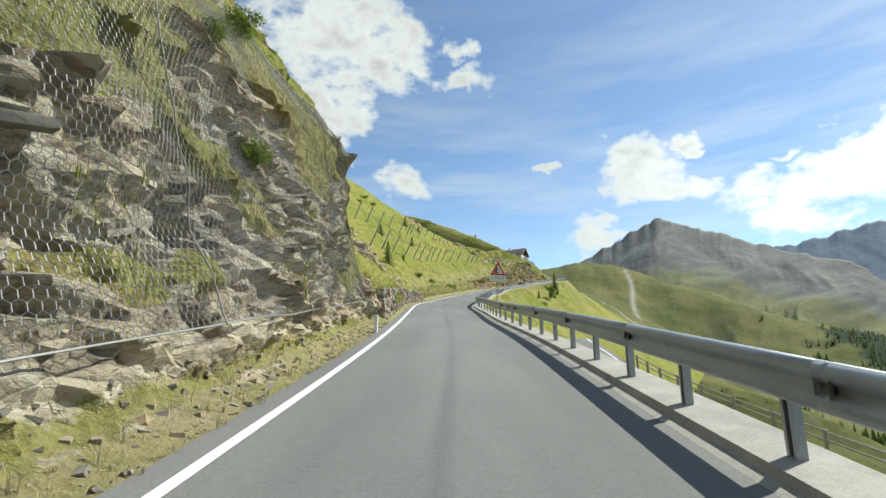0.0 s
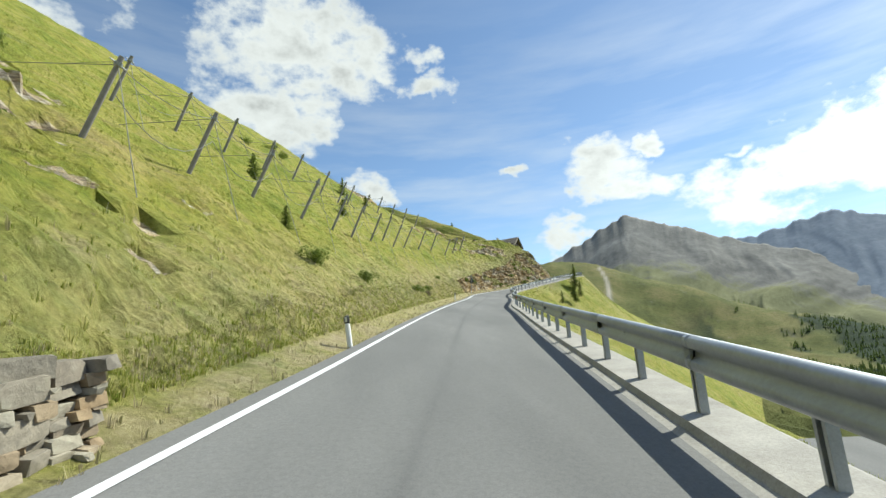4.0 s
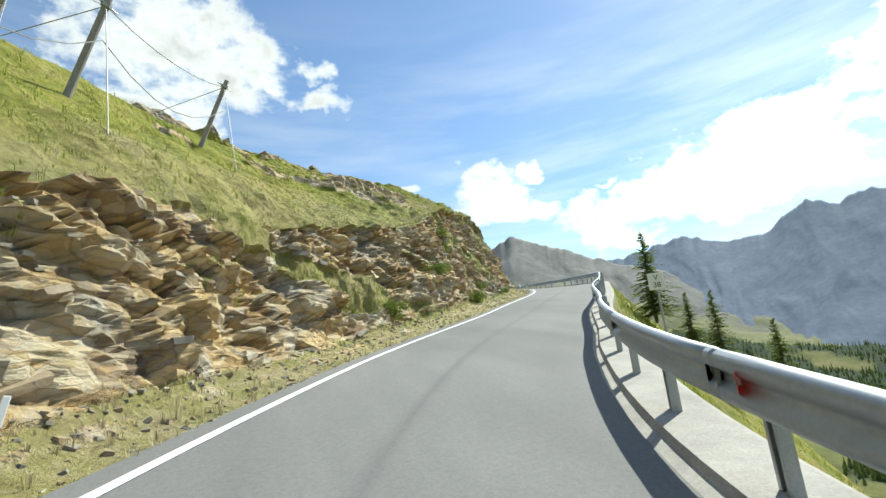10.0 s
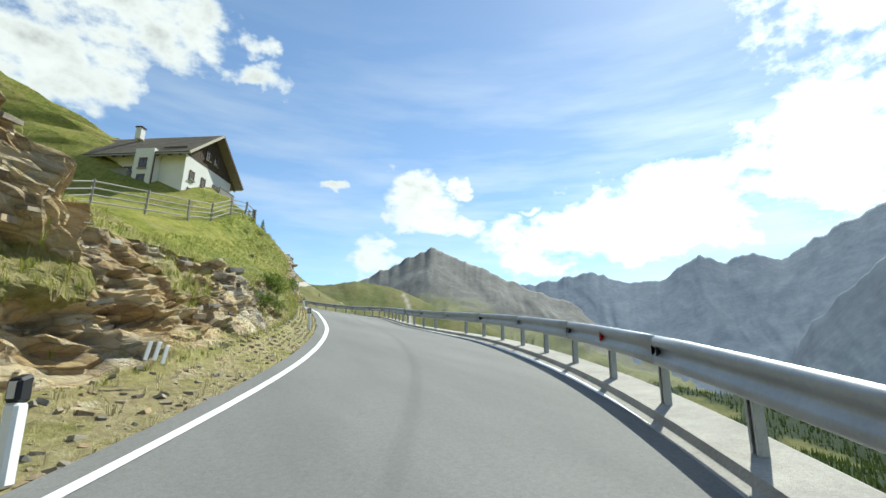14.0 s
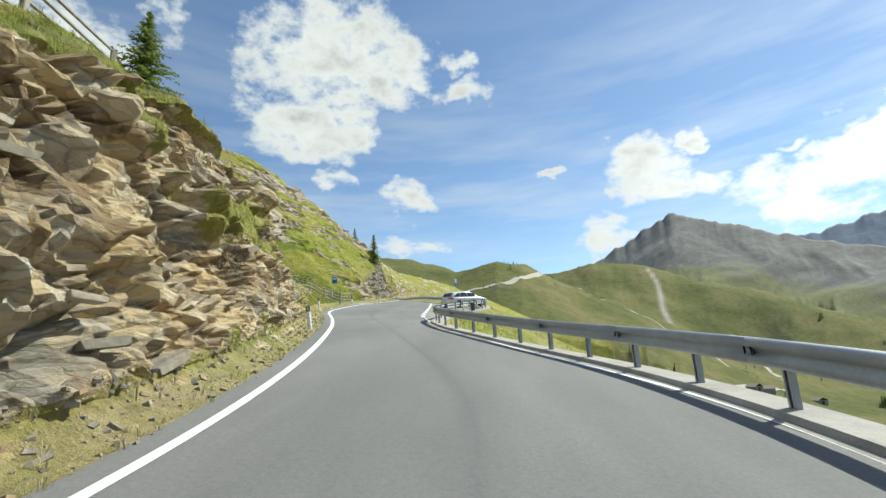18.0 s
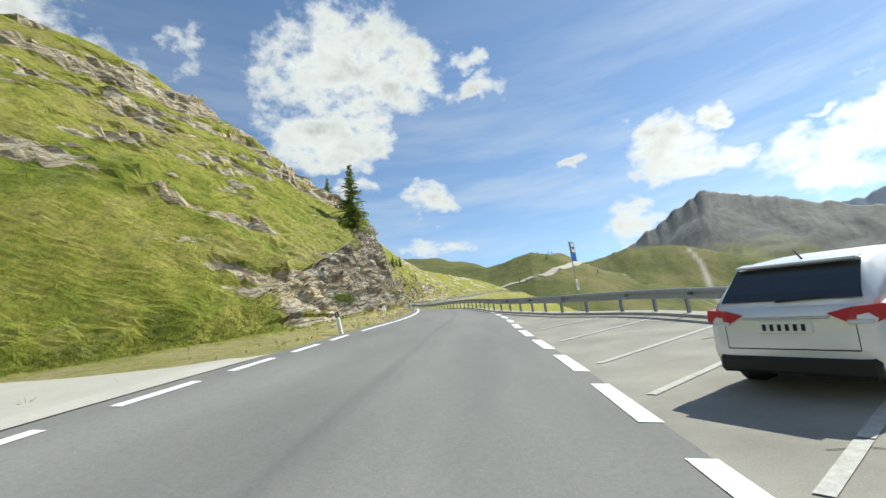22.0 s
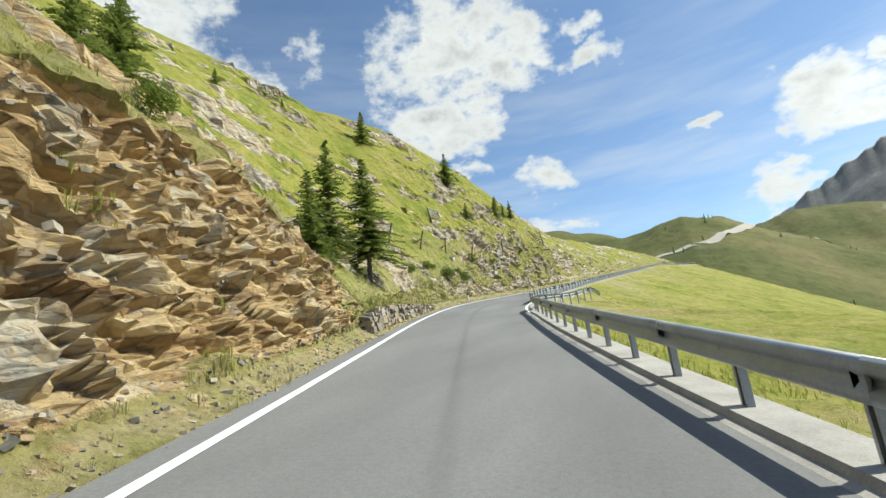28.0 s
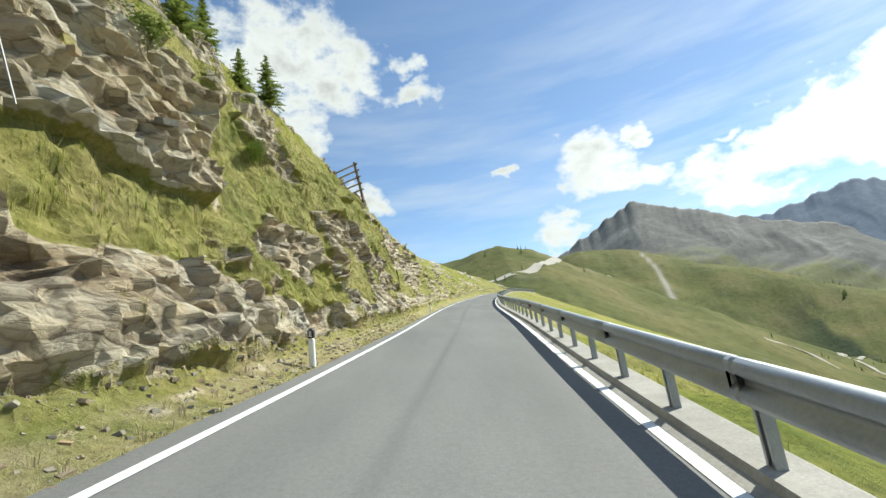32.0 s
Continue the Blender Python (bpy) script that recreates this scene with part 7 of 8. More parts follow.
SIGN_BLUE = plain("sign_blue", (0.01, 0.13, 0.5), 0.4, 0, 0.05)
SIGN_BACK = plain("sign_back", (0.10, 0.10, 0.115), 0.6, 0.3, 0.15)


def tri_plate(bm, r, y, thick, cx=0.0, cz=0.0):
    vs = [bm.verts.new((cx + r * math.sin(a), y, cz + r * math.cos(a))) for a in (0, 2 * math.pi / 3, 4 * math.pi / 3)]
    f = bm.faces.new(vs)
    ex = bmesh.ops.extrude_face_region(bm, geom=[f])
    bmesh.ops.translate(bm, verts=[q for q in ex["geom"] if isinstance(q, bmesh.types.BMVert)], vec=(0, thick, 0))
    bmesh.ops.recalc_face_normals(bm, faces=bm.faces[:])


def lettering(name, text, size, m, material, parent):
    cu = bpy.data.curves.new(name, "FONT")
    cu.body, cu.size, cu.align_x, cu.align_y, cu.extrude = text, size, "CENTER", "CENTER", 0.002
    cu.materials.append(material)
    ob = new(name, cu)
    ob.parent = parent
    ob.matrix_basis = m
    return ob


def sign_pole(g, h, r=0.03):
    bm = bmesh.new()
    rod(bm, (0, 0, -0.5), (0, 0, h), r, r, 12)
    part("pole", bm, GALV_POST, g)


# rockfall warning with a distance plate, looking back along the road
g = hub("warning_sign", Matrix.Translation(spot(28, 2.85, -0.1)) @ pose(0, 0, 0, 0, 3, heading(28) + 6), "red-bordered rockfall warning sign with a white distance plate", "road sign")
sign_pole(g, 3.05)
bm = bmesh.new()
tri_plate(bm, 0.52, -0.05, 0.02, 0, 2.62)
tp = part("triangle", bm, SIGN_RED, g, "red triangular border")
bm = bmesh.new()
tri_plate(bm, 0.35, -0.056, 0.005, 0, 2.62)
part("field", bm, SIGN_WHITE, tp)
bm = bmesh.new()
prof = [(-0.25, -0.15), (0.02, -0.15), (-0.03, -0.08), (-0.07, -0.06), (-0.06, 0.04), (-0.03, 0.16), (-0.055, 0.22), (-0.075, 0.2)]
f = bm.faces.new([bm.verts.new((x, -0.061, 2.62 + z)) for x, z in prof])
for x, z, q in ((0.0, 0.08, 0.03), (0.05, 0.0, 0.035), (0.1, -0.07, 0.03), (0.04, -0.11, 0.025), (0.0, 0.15, 0.02), (0.13, -0.12, 0.02)):
    bm.faces.new([bm.verts.new((x + q * math.cos(a), -0.061, 2.62 + z + q * math.sin(a))) for a in (0.3, 1.6, 2.9, 4.2, 5.4)])
bmesh.ops.recalc_face_normals(bm, faces=bm.faces[:])
part("pictogram", bm, BLACK, tp, "black cliff and falling stones")
bm = bmesh.new()
box(bm, (0.92, 0.02, 0.36), Matrix.Translation((0, -0.045, 2.16)), 0.006)
pp = part("plate", bm, SIGN_WHITE, g, "white plate")
lettering("writing", "2 km", 0.2, Matrix.Translation((0, -0.058, 2.16)) @ Matrix.Rotation(math.pi / 2, 4, "X"), BLACK, pp)
for x in (-0.34, 0.34):
    bm = bmesh.new()
    box(bm, (0.02, 0.006, 0.2), Matrix.Translation((x, -0.058, 2.15)))
    f = bm.faces.new([bm.verts.new(q) for q in ((x - 0.045, -0.0585, 2.19), (x + 0.045, -0.0585, 2.19), (x, -0.0585, 2.28))])
    part("arrow", bm, BLACK, pp)

# triangular sign seen from behind
g = hub("warning_sign", Matrix.Translation((7.36, 94.9, 13.3)) @ pose(0, 0, 0, 2, -3, heading(96.5) + 172) @ Matrix.Diagonal((0.68, 0.68, 0.64, 1)), "triangular warning sign seen from its dark back", "road sign")
sign_pole(g, 2.45)
bm = bmesh.new()
tri_plate(bm, 0.56, -0.05, 0.02, 0, 2.1)
part("triangle", bm, SIGN_BACK, g, "dark grey back of the plate")
bm = bmesh.new()
box(bm, (0.5, 0.02, 0.22), Matrix.Translation((0, -0.04, 1.70)))
part("plate", bm, SIGN_BACK, g)
bm = bmesh.new()
for z in (1.95, 2.3):
    box(bm, (0.3, 0.03, 0.03), Matrix.Translation((0, -0.02, z)))
part("bracket", bm, GALV_POST, g)


def bus_stop(m, high, timetable, label):
    g = hub("bus_stop_sign", m, label, "bus stop sign", "bus stop signs")
    sign_pole(g, high)
    bm = bmesh.new()
    box(bm, (0.48, 0.025, 0.78), Matrix.Translation((0.27, -0.02, high - 0.4)), 0.008)
    pn = part("panel", bm, SIGN_BLUE, g, "blue panel")
    bm = bmesh.new()
    box(bm, (0.36, 0.012, 0.38), Matrix.Translation((0.27, -0.034, high - 0.25)))
    part("field", bm, SIGN_WHITE, pn)
    bm = bmesh.new()
    box(bm, (0.26, 0.006, 0.07), Matrix.Translation((0.27, -0.042, high - 0.25)), 0.002)
    for x in (0.2, 0.34):
        bmesh.ops.create_cone(bm, cap_ends=True, segments=10, radius1=0.025, radius2=0.025, depth=0.008, matrix=Matrix.Translation((x, -0.042, high - 0.295)) @ Matrix.Rotation(math.pi / 2, 4, "X"))
    part("pictogram", bm, BLACK, pn, "black bus silhouette")
    if timetable:
        bm = bmesh.new()
        box(bm, (0.24, 0.05, 0.42), Matrix.Translation((0, -0.05, high - 1.75)), 0.01)
        tt = part("timetable_box", bm, SIGN_WHITE, g, "small white timetable box")
        bm = bmesh.new()
        for k in range(5):
            box(bm, (0.16, 0.006, 0.016), Matrix.Translation((0, -0.079, high - 1.64 - k * 0.05)))
        part("bars", bm, SIGN_BACK, tt)
    return g


bus_stop(Matrix.Translation(off_hill(203.4, -5.9, -0.05)) @ pose(0, 0, 0, 0, 2, heading(202) - 10) @ Matrix.Diagonal((0.85, 0.85, 0.88, 1)), 2.62, True, "blue and white bus stop sign with a small timetable box")
bus_stop(Matrix.Translation(spot(223.2, 4.62, float(lay(223.2, 4.3)) - 0.1)) @ pose(0, 0, 0, 0, 0, 50) @ Matrix.Diagonal((0.72, 0.72, 1.08, 1)), 3.0, True, "blue and white bus stop sign on a pole behind the rail")
g = hub("distance_sign", Matrix.Translation(spot(110, 2.75, 0.05)) @ pose(0, 0, 0, 0, 0, heading(110)), "small white kilometre sign beside the rail", "road sign")
sign_pole(g, 1.0, 0.02)
bm = bmesh.new()
box(bm, (0.3, 0.015, 0.34), Matrix.Translation((0, -0.03, 1.0)), 0.005)
pp = part("plate", bm, SIGN_WHITE, g, "white plate")
lettering("writing", "V\n38", 0.15, Matrix.Translation((0, -0.041, 1.0)) @ Matrix.Rotation(math.pi / 2, 4, "X"), BLACK, pp)
g = hub("litter_bin", Matrix.Translation(spot(197.6, 4.95, float(lay(197.6, 4.4)) - 0.2)) @ Matrix.Diagonal((0.75, 0.75, 0.8, 1)) @ pose(0, 0, 0, 0, 0, heading(196)), "dark metal litter bin on a post behind the rail", "litter bin")
bm = bmesh.new()
rod(bm, (0, 0, 0.45), (0, 0, 1.05), 0.2, 0.23, 18)
part("drum", bm, SIGN_BACK, g)
bm = bmesh.new()
rod(bm, (0, 0, 1.05), (0, 0, 1.1), 0.25, 0.22, 18)
part("rim", bm, BLACK, g)
bm = bmesh.new()
rod(bm, (0, 0.24, -0.6), (0, 0.24, 1.2), 0.03, 0.03, 10)
part("post", bm, GALV_POST, g)

# ---- avalanche posts on the slope ----
GREENSTEEL = plain("green_painted_steel", (0.26, 0.36, 0.29), 0.6, 0.2, 0.2, 5)
LARCH = plain("larch_post", (0.31, 0.295, 0.30), 0.85, 0, 0.25, 6, 0.1, 0.4)
ROPE = plain("steel_rope", (0.30, 0.30, 0.29), 0.6, 0.4, 0.15, 20)


def rake_row(stations, u_of, length, lean, label, radius, group):
    tops = []
    for k, s in enumerate(stations):
        foot = off_hill(s, u_of(s), -0.3)
        hd = float(lane(s)[4])
        out = Vector((math.cos(hd), -math.sin(hd), 0))
        fwd = Vector((math.sin(hd), math.cos(hd), 0))
        d = (out * math.sin(lean) + Vector((0, 0, math.cos(lean))) + fwd * 0.05 * math.sin(s * 3.1)).normalized()
        top = foot + d * length
        g = hub("avalanche_post", Matrix(), label, "avalanche post", group)
        bm = bmesh.new()
        rod(bm, foot, top, radius, radius * 0.85, 10)
        part("post", bm, LARCH, g)
        bm = bmesh.new()
        rod(bm, top - d * 0.28, top - d * 0.18, radius * 1.35, radius * 1.35, 10)
        rod(bm, top - d * 0.23 - fwd * 0.3, top - d * 0.23 + fwd * 0.3, 0.02, 0.02, 6)
        part("cap_ring", bm, GALV_POST, g)
        near = off_hill(s - 1.0, u_of(s) + 2.6, 0.0)
        up = off_hill(s + 0.6, u_of(s) - 3.2, 0.0)
        bm = bmesh.new()
        rod(bm, top - d * 0.25, near, 0.012, 0.012, 5)
        part("guy_rope", bm, ROPE, g)
        bm = bmesh.new()
        rod(bm, top - d * 0.25, up, 0.012, 0.012, 5)
        part("guy_rope", bm, ROPE, g)
        if tops:
            a, b = tops[-1], top - d * 0.25
            for sag, lo in ((0.35, 0.0), (0.9, 0.9)):
                bm = bmesh.new()
                prev = a + Vector((0, 0, -lo))
                for q in range(1, 7):
                    f = q / 6
                    p = a.lerp(b, f) + Vector((0, 0, -sag * 4 * f * (1 - f) - lo))
                    rod(bm, prev, p, 0.012, 0.012, 5)
                    prev = p
                part("net_rope", bm, ROPE, g)
        tops.append(top - d * 0.25)


rake_row(np.arange(50, 112.5, 4.4), lambda s: float(np.interp(s, [50, 70, 90, 98, 105, 112], [-10.5, -9.2, -9.2, -8.4, -8.3, -10.5])), 2.7, 0.42, "leaning grey timber avalanche post with steel ropes", 0.085, "lower row of avalanche posts")
rake_row(np.arange(58, 112, 4.3), lambda s: float(np.interp(s, [52, 80, 100, 112], [-17, -14.8, -15, -17.5])), 2.6, 0.4, "leaning grey timber avalanche post on the upper slope", 0.09, "upper row of avalanche posts")
for s, u in ((28.8, -8.6), (36.6, -12.4), (41.2, -13.5), (50.0, -17.2)):
    g = hub("net_post", Matrix.Translation(off_hill(s, u, -0.3)) @ pose(0, 0, 0, 0, 25, heading(s)), "pale green steel post of a rockfall barrier", "barrier post", "green barrier posts")
    for dx in (-0.11, 0.11):
        bm = bmesh.new()
        box(bm, (0.09, 0.13, 2.3), Matrix.Translation((dx, 0, 1.1)), 0.01)
        part("flange", bm, GREENSTEEL, g)
    bm = bmesh.new()
    box(bm, (0.16, 0.03, 2.25), Matrix.Translation((0, 0, 1.1)))
    part("web", bm, GREENSTEEL, g)

# ---- rock net posts above the upper road ----
YELLOW = plain("yellow_bands", (0.55, 0.42, 0.05), 0.6, 0, 0.15, 8)
PALE_BLOCK = plain("pale_concrete", (0.44, 0.43, 0.39), 0.9, 0, 0.15, 3, 0.2, 0.6)


def net_post(s, u, high, turn, wire):
    p = off_hill(s, u, -0.15)
    g = hub("net_post", Matrix.Translation(p) @ pose(0, 0, 0, 0, turn, heading(s)), "dark rusty steel post with yellow bands", "barrier post", "rock net posts")
    bm = bmesh.new()
    box(bm, (0.10, 0.12, high), Matrix.Translation((0, 0, high / 2)), 0.008)
    part("post", bm, SIGN_BACK, g)
    bm = bmesh.new()
    for k in range(6):
        box(bm, (0.106, 0.126, 0.06), Matrix.Translation((0, 0, 0.35 + k * 0.16)) @ Matrix.Rotation(0.35, 4, "X"))
    part("band", bm, YELLOW, g, "yellow slanting bands")
    bm = bmesh.new()
    rod(bm, (-1.0, -0.6, 0.1), (0, 0, high * 0.6), 0.04, 0.04, 6)
    part("brace", bm, plain("rusty_brace", (0.19, 0.10, 0.06), 0.8, 0.2), g, "rusty brace")
    bm = bmesh.new()
    rod(bm, (0.1, 0, high), (0.8, 0.5, -1.4), 0.012, 0.012, 5)
    part("guy_rope", bm, ROPE, g)
    return p + Vector((0, 0, high))


NETP = [(298.0, -7.0), (302.4, -6.6), (306.8, -5.9), (311.2, -5.1), (316.1, -4.55), (320.6, -4.6)]
tops = [net_post(s, u, 1.55, rnd.uniform(-4, 14), True) for s, u in NETP]
bm = bmesh.new()
for a, b in zip(tops[:-1], tops[1:]):
    for k in range(7):
        rod(bm, a - Vector((0, 0, 0.1 + 0.2 * k)), b - Vector((0, 0, 0.1 + 0.2 * k)), 0.007, 0.007, 4)
    n = int((b - a).length / 0.25)
    for k in range(n):
        q = a.lerp(b, k / n)
        rod(bm, q - Vector((0, 0, 0.1)), q - Vector((0, 0, 1.3)), 0.004, 0.004, 3)
tagged(obj("wire_fence", bm, ROPE), "thin grey wire netting strung between the steel posts", "wire fence")
for s, u, k, sz in ((306.9, -5.5, 2, 0.5), (315.7, -4.45, 5, 0.62), (315.2, -4.75, 7, 0.35)):
    v, f = CHUNKS[k]
    ob = new("boulder", raw_mesh("boulder", v * np.array([0.8, 1.5, 1.1]) * sz, f, PALE_BLOCK))
    ob.matrix_basis = Matrix.Translation(off_hill(s, u, 0.05)) @ pose(0, 0, 0, 4, 6, heading(s))
    tagged(ob, "pale block at the foot of the net post", "boulder", "pale blocks")


def snow_fence(where, turn, w, h, label):
    g = hub("snow_fence", Matrix.Translation(where) @ pose(0, 0, 0, 0, -12, turn), label, "snow fence")
    for x in (-w / 2, w / 2):
        bm = bmesh.new()
        box(bm, (0.1, 0.1, h + 0.5), Matrix.Translation((0, x, h / 2 - 0.2)))
        part("post", bm, SHUTTER, g)
    for k in range(5):
        bm = bmesh.new()
        box(bm, (0.04, w + 0.3, 0.08), Matrix.Translation((0.07, 0, 0.25 + k * (h - 0.3) / 4)))
        part("slat", bm, GREYWOOD, g)


snow_fence(Vector((13.2, 328.9, 54.8)), heading(328.5) + 60, 1.5, 1.7, "dark steel snow fence on the edge of the cliff")
snow_fence(off_hill(311, -8.3), heading(311) - 10, 1.8, 1.2, "low grey timber snow fence on the ledge")

# ---- painted marks on the rock ----
for s, u, h in ((102.6, -3.55, 0.5), (137.4, -3.3, 0.5), (224.6, -3.75, 0.4), (244, -3.5, 0.7)):
    g = hub("paint_mark", Matrix.Translation(spot(s, u, h)) @ pose(0, 0, 0, 0, 10, heading(s) + 62), "white painted stripes on the rock face", "paint mark")
    for k in range(3):
        bm = bmesh.new()
        box(bm, (0.05, 0.02, 0.22), Matrix.Translation((-0.12 + k * 0.11, 0, 0.02 * (k % 2))), 0.004)
        part("stripe", bm, WHITE, g)

# ---- wire nets over the cuts ----


def smooth_face(i0, i1, j0, j1):
    q = HP[i0:i1, j0:j1].copy()
    for ax, n in ((0, 24), (1, 12)):
        for _ in range(n):
            a, b = np.roll(q, 1, ax), np.roll(q, -1, ax)
            if ax == 0:
                a[0], b[-1] = q[0], q[-1]
            else:
                a[:, 0], b[:, -1] = q[:, 0], q[:, -1]
            q = (a + b + 2 * q) / 4
    return q


def tube_mesh(name, line, radius, material):
    """One bent rope along a line of points."""
    d = np.gradient(line, axis=0)
    d /= np.linalg.norm(d, axis=1)[:, None] + 1e-9
    n0 = np.cross(d, np.array([0.31, 0.2, 0.93]))
    n0 /= np.linalg.norm(n0, axis=1)[:, None] + 1e-9
    n1 = np.cross(d, n0)
    V = np.stack([line + (n0 * math.cos(k * 1.2566) + n1 * math.sin(k * 1.2566)) * radius for k in range(5)], 1).reshape(-1, 3)
    o = np.arange(len(line) - 1)[:, None] * 5
    F = np.concatenate([o + np.array([[k, (k + 1) % 5, 5 + (k + 1) % 5, 5 + k]]) for k in range(5)])
    return raw_mesh(name, V, F, material)


def wire_net(s0, s1, j1, cell, off, label, wire=0.0042):
    i0, i1 = int((s0 + 14) / STEP), int((s1 + 14) / STEP)
    j0 = NV + 4
    q = smooth_face(i0, i1, j0, j1)
    hd = lane(-14 + np.arange(i0, i1) * STEP)[4][:, None]
    arc = np.concatenate([[0], np.cumsum(np.linalg.norm(np.diff(q, axis=1), axis=2).mean(0))])
    out = np.stack([np.cos(hd) * 0.9, -np.sin(hd) * 0.9, 0.45 + 0 * hd], -1)
    q = q + out * off
    # honeycomb in station and arc length
    nx, ny = int((s1 - s0 - 0.4) / cell), int((arc[-1] - 0.1) / (cell * 0.866))
    segs = []
    X, Y = np.meshgrid(np.arange(nx), np.arange(ny), indexing="ij")
    cx, cy = (X + 0.5 * (Y % 2)).ravel() * cell, Y.ravel() * cell * 0.866
    r = cell / math.sqrt(3)
    corner = [(r * math.cos(math.pi / 6 + k * math.pi / 3), r * math.sin(math.pi / 6 + k * math.pi / 3)) for k in range(6)]
    for k in range(3):
        segs.append(np.stack([cx + corner[k][0], cy + corner[k][1], cx + corner[k + 1][0], cy + corner[k + 1][1]], 1))
    S = np.concatenate(segs)
    S = S[(S > 0.02).all(1) & (S[:, 1] < arc[-1]) & (S[:, 3] < arc[-1])]

    def surf(a, b):
        fi = np.clip(a / STEP, 0, len(q) - 1.01)
        fj = np.clip(np.interp(b, arc, np.arange(len(arc))), 0, len(arc) - 1.01)
        ii, jj_ = fi.astype(int), fj.astype(int)
        u, v = (fi - ii)[:, None], (fj - jj_)[:, None]
        return q[ii, jj_] * (1 - u) * (1 - v) + q[ii + 1, jj_] * u * (1 - v) + q[ii, jj_ + 1] * (1 - u) * v + q[ii + 1, jj_ + 1] * u * v
    A, B = surf(S[:, 0], S[:, 1]), surf(S[:, 2], S[:, 3])
    d = B - A
    d /= np.linalg.norm(d, axis=1)[:, None] + 1e-9
    n0 = np.cross(d, np.array([0.31, 0.2, 0.93]))
    n0 /= np.linalg.norm(n0, axis=1)[:, None] + 1e-9
    n1 = np.cross(d, n0)
    V = []
    for base in (A, B):
        for k in range(3):
            a = k * 2.0944
            V.append(base + (n0 * math.cos(a) + n1 * math.sin(a)) * wire)
    V = np.stack(V, 1).reshape(-1, 3)
    o = np.arange(len(A))[:, None] * 6
    F = np.concatenate([o + np.array([[k, (k + 1) % 3, 3 + (k + 1) % 3, 3 + k]]) for k in range(3)])
    g = hub("rockfall_net", Matrix(), label, "rockfall net")
    place("wire_mesh", raw_mesh("wire_mesh", V, F, NETWIRE), g, Matrix())
    for jj_, nm in ((1, "bottom_cable"), (q.shape[1] - 2, "top_cable")):
        place(nm, tube_mesh(nm, q[::6, jj_], 0.012, ROPE), g, Matrix())
    for fi in np.arange(20, len(q) - 5, 60):
        place("seam_cable", tube_mesh("seam_cable", (q[int(fi)] + out[int(fi)] * 0.02)[::3], 0.009, ROPE), g, Matrix())


NETWIRE = plain("net_wire", (0.19, 0.19, 0.205), 0.55, 0.35, 0.1, 9)
wire_net(-12.5, 16.2, NV + NFACE + 18, 0.115, 0.18, "hexagonal steel wire net hung over the cliff")
wire_net(221, 248.5, NV + NFACE + 3, 0.125, 0.16, "hexagonal steel wire net hung over the rock cut")

# ---- woods, huts and tracks in the valley ----
FIR = []
for k in range(5):
    rr_ = random.Random(70 + k)
    V, F = [], []
    for lv in range(7):
        z0, rad = lv * 0.13, 0.2 * (1 - lv / 7.5) * rr_.uniform(0.85, 1.15)
        n = 7
        for i in range(n):
            a0, a1 = i * 6.283 / n + lv, (i + 0.9) * 6.283 / n + lv
            o = len(V)
            r0 = rad * rr_.uniform(0.75, 1.25)
            V += [(0, 0, z0 + 0.22), (r0 * math.cos(a0), r0 * math.sin(a0), z0 + rr_.uniform(-0.02, 0.03)), (r0 * math.cos(a1), r0 * math.sin(a1), z0 + rr_.uniform(-0.02, 0.03))]
            F.append((o, o + 1, o + 2))
    FIR.append((np.array(V), np.array(F)))


def wood_field(name, azr, rad, count, seed, label, lo, hi, test):
    r = np.random.RandomState(seed)
    V, F, o = [], [], 0
    a = r.uniform(azr[0], azr[1], count)
    q = np.exp(r.uniform(math.log(rad[0]), math.log(rad[1]), count))
    x, y, z = ground_height(a, q)
    keep = test(x, y, z, a, q)
    for xx, yy, zz in zip(x[keep], y[keep], z[keep]):
        v, f = FIR[r.randint(5)]
        h = r.uniform(lo, hi)
        V.append(v * h + np.array([xx, yy, zz - 0.3]))
        F.append(f + o)
        o += len(v)
    if V:
        tagged(new(name, raw_mesh(name, np.concatenate(V), np.concatenate(F), NEEDLE)), label, "forest", kind="stuff")


wood_field("forest", (36, 78), (330, 1300), 9000, 5, "dark conifer woods on the slopes across the valley", 5, 11,
           lambda x, y, z, a, q: fbm(x / 130, y / 130, x * 0, 4, 91) + 0.25 + (a - 40) * 0.02 > 0.42)
wood_field("scattered_trees", (4, 60), (150, 900), 420, 8, "single small conifers scattered over the meadows", 2.5, 6,
           lambda x, y, z, a, q: fbm(x / 60, y / 60, x * 0, 3, 12) > 0.05)


def on_ground(az_, r_):
    x, y, z = ground_height(np.array([az_]), np.array([float(r_)]))
    return Vector((x[0], y[0], z[0]))


PALE_TRACK = plain("pale_track", (0.42, 0.39, 0.33), 0.95, 0, 0.15, 0.3)


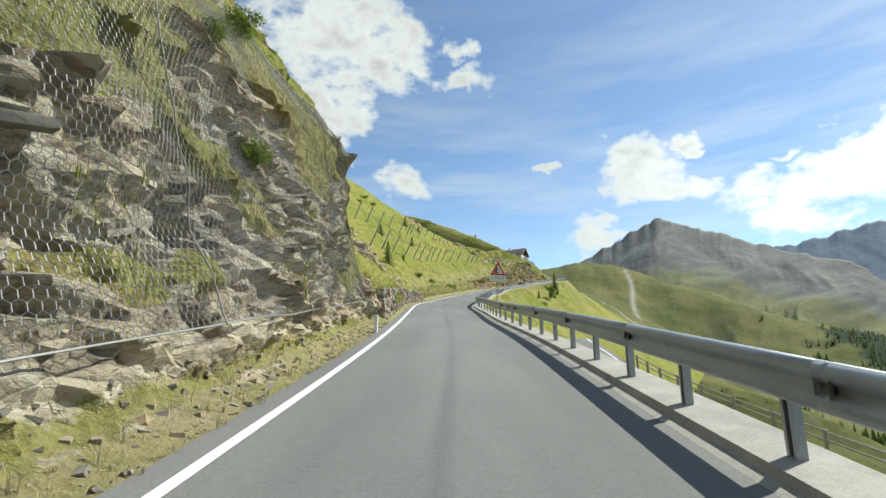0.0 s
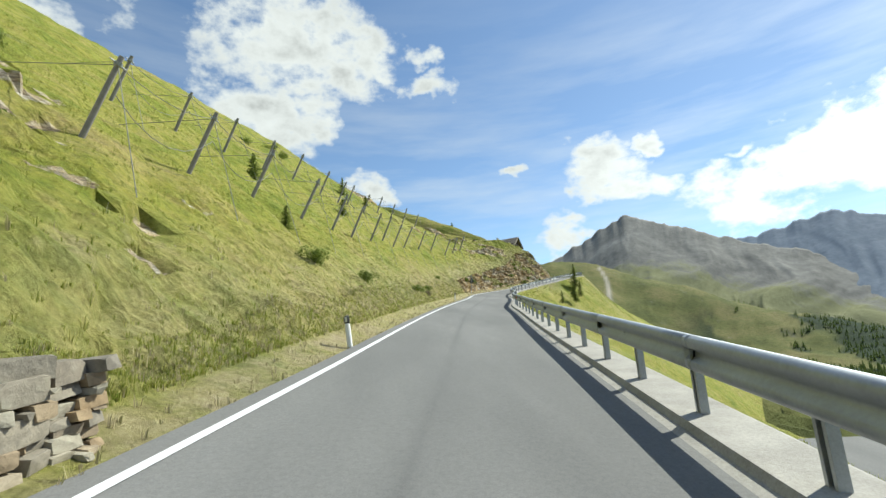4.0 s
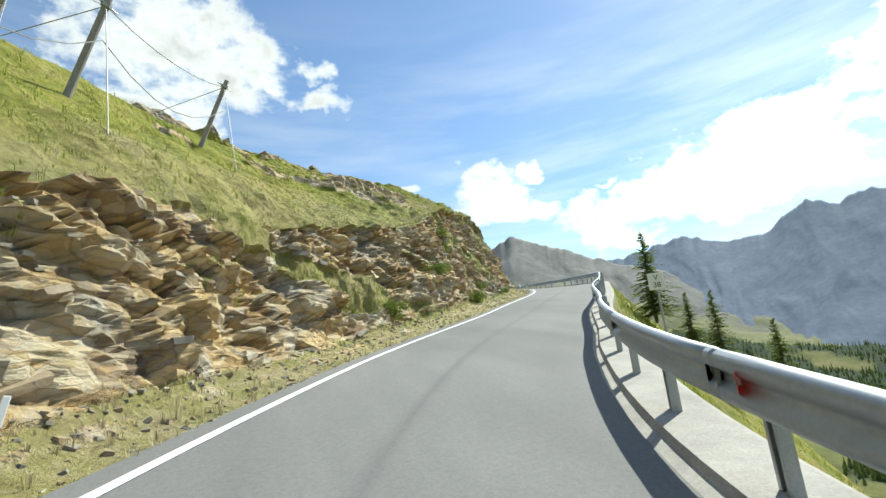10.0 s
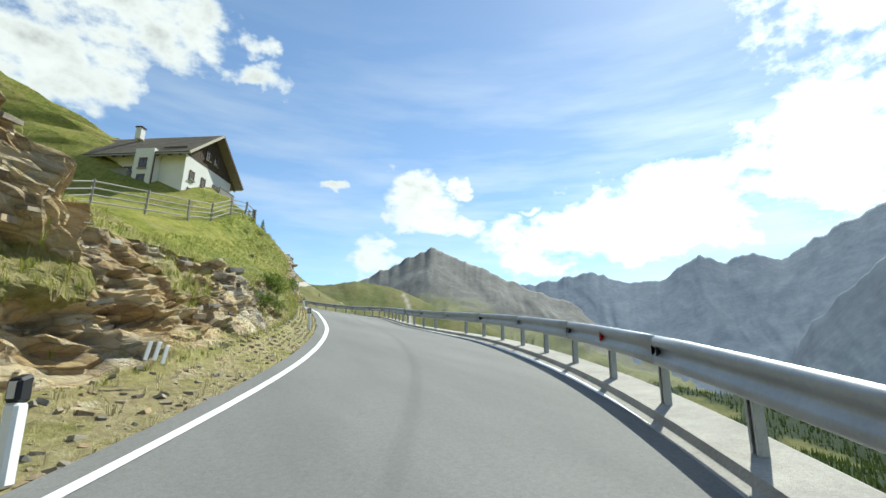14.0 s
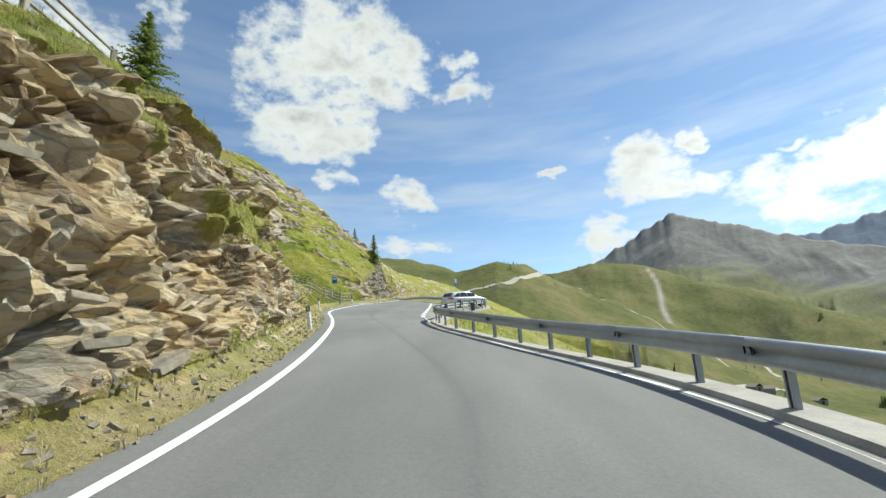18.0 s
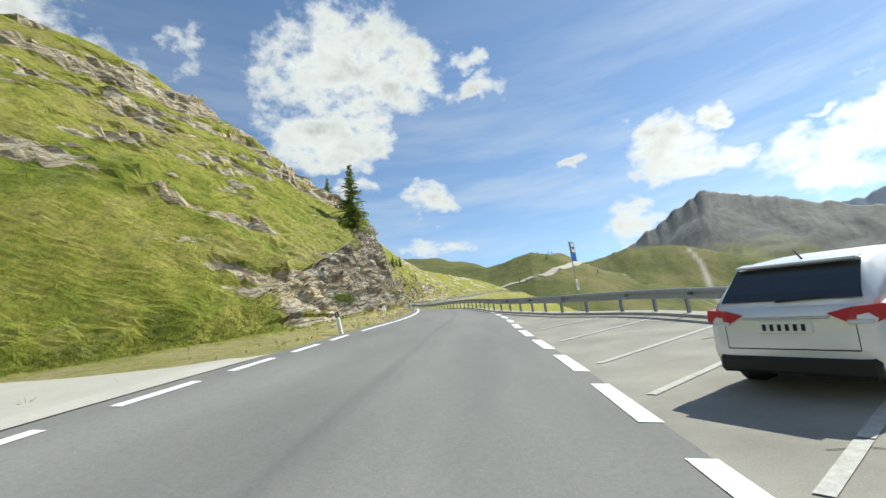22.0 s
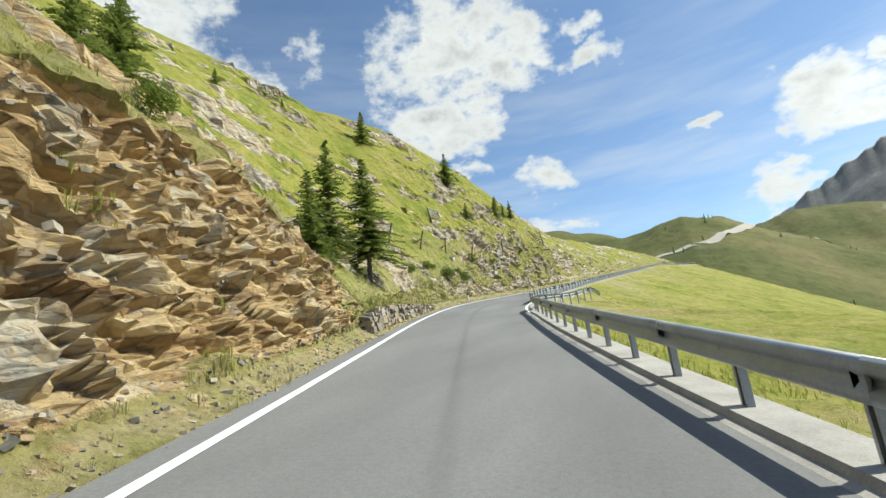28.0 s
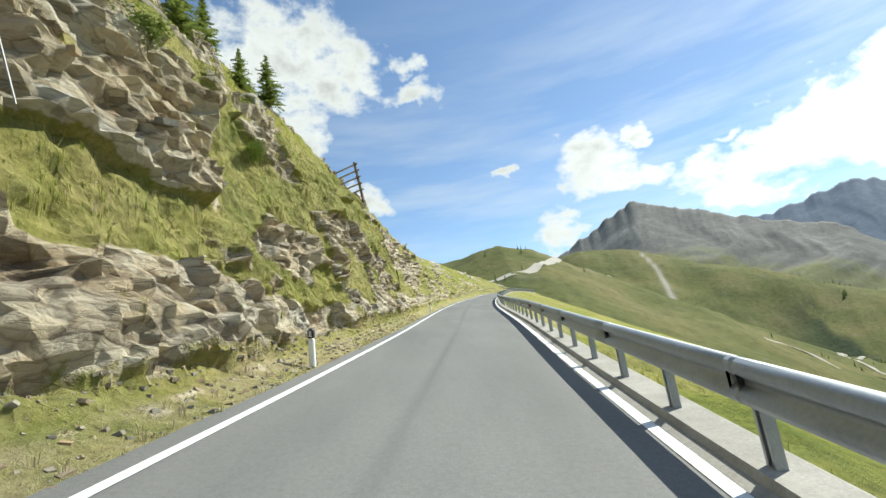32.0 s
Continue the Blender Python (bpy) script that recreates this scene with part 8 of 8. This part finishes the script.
def track(name, pts, width, label):
    """A pale road laid on the valley floor through azimuth and distance pairs."""
    k = np.array(pts, float)
    f = np.linspace(0, len(k) - 1, 160)
    a, r_ = (catmull(f, np.arange(len(k)), k[:, i]) for i in (0, 1))
    rows = []
    x, y, z = ground_height(a, r_)
    dx, dy = np.gradient(x), np.gradient(y)
    ln_ = np.hypot(dx, dy) + 1e-6
    for e in (-1, -0.5, 0, 0.5, 1):
        xx, yy = x - dy / ln_ * width / 2 * e, y + dx / ln_ * width / 2 * e
        az_ = np.degrees(np.arctan2(xx - HUB[0], yy - HUB[1]))
        rows.append(np.stack([xx, yy, ground_height(az_, np.hypot(xx - HUB[0], yy - HUB[1]))[2] + 0.35], -1))
    ob = grid_mesh(name, np.stack(rows, 1), PALE_TRACK, smooth=True)
    tagged(ob, label, "track", kind="structure")


track("valley_road", [(24, 330), (29, 420), (33, 520), (31, 640), (34, 760), (40, 820)], 4.5, "pale gravel road winding along the valley floor")
track("pass_road", [(-4, 396), (0.6, 408), (2.6, 418), (5, 430), (7.3, 442), (9.7, 490), (10.8, 530), (11.6, 570)], 6.0, "pale road cut climbing to the saddle")
track("valley_road", [(15, 560), (18, 590), (24, 560), (30, 500)], 3.5, "pale track crossing the meadow")
for az_, r_, tr in ((30.3, 430, 0.5), (31.4, 440, 1.2), (35, 500, 0.2)):
    hut(on_ground(az_, r_) - Vector((0, 0, 0.3)), tr, 9, 7, 3, 2.2, "small farm hut on the valley meadow")

# ---- the lower bend of the road ----
low = strip("lower_road", -14, 58, lambda s: (np.linspace(9.9, 13.7, 6), np.full(6, -4.56)), ASPHALT, 0.5)
tagged(low, "grey asphalt of the lower bend below the meadow", "road", kind="structure")
line_strip("edge_line_lower", -14, 58, lambda s: 13.2, 0.12, "white edge line of the lower road", -4.55)
for s in np.arange(24, 46, 2.6):
    g = hub("wooden_post", Matrix.Translation(spot(s, 9.3 + 0.2 * math.sin(s * 3), -4.4)) @ pose(0, 0, 0, 4 * math.sin(s), 5 * math.cos(s * 2), 0), "dark weathered wooden post below the road", "post", "posts along the lower road")
    bm = bmesh.new()
    box(bm, (0.12, 0.12, 1.3), Matrix.Translation((0, 0, 0.5)), 0.015)
    part("shaft", bm, LARCH, g)
rail_fence([spot(s, 14.2, -4.7) for s in np.arange(16, 44, 3.0)], 2, 0.85, "dark timber rail beside the lower road", 0.3, 0.09)
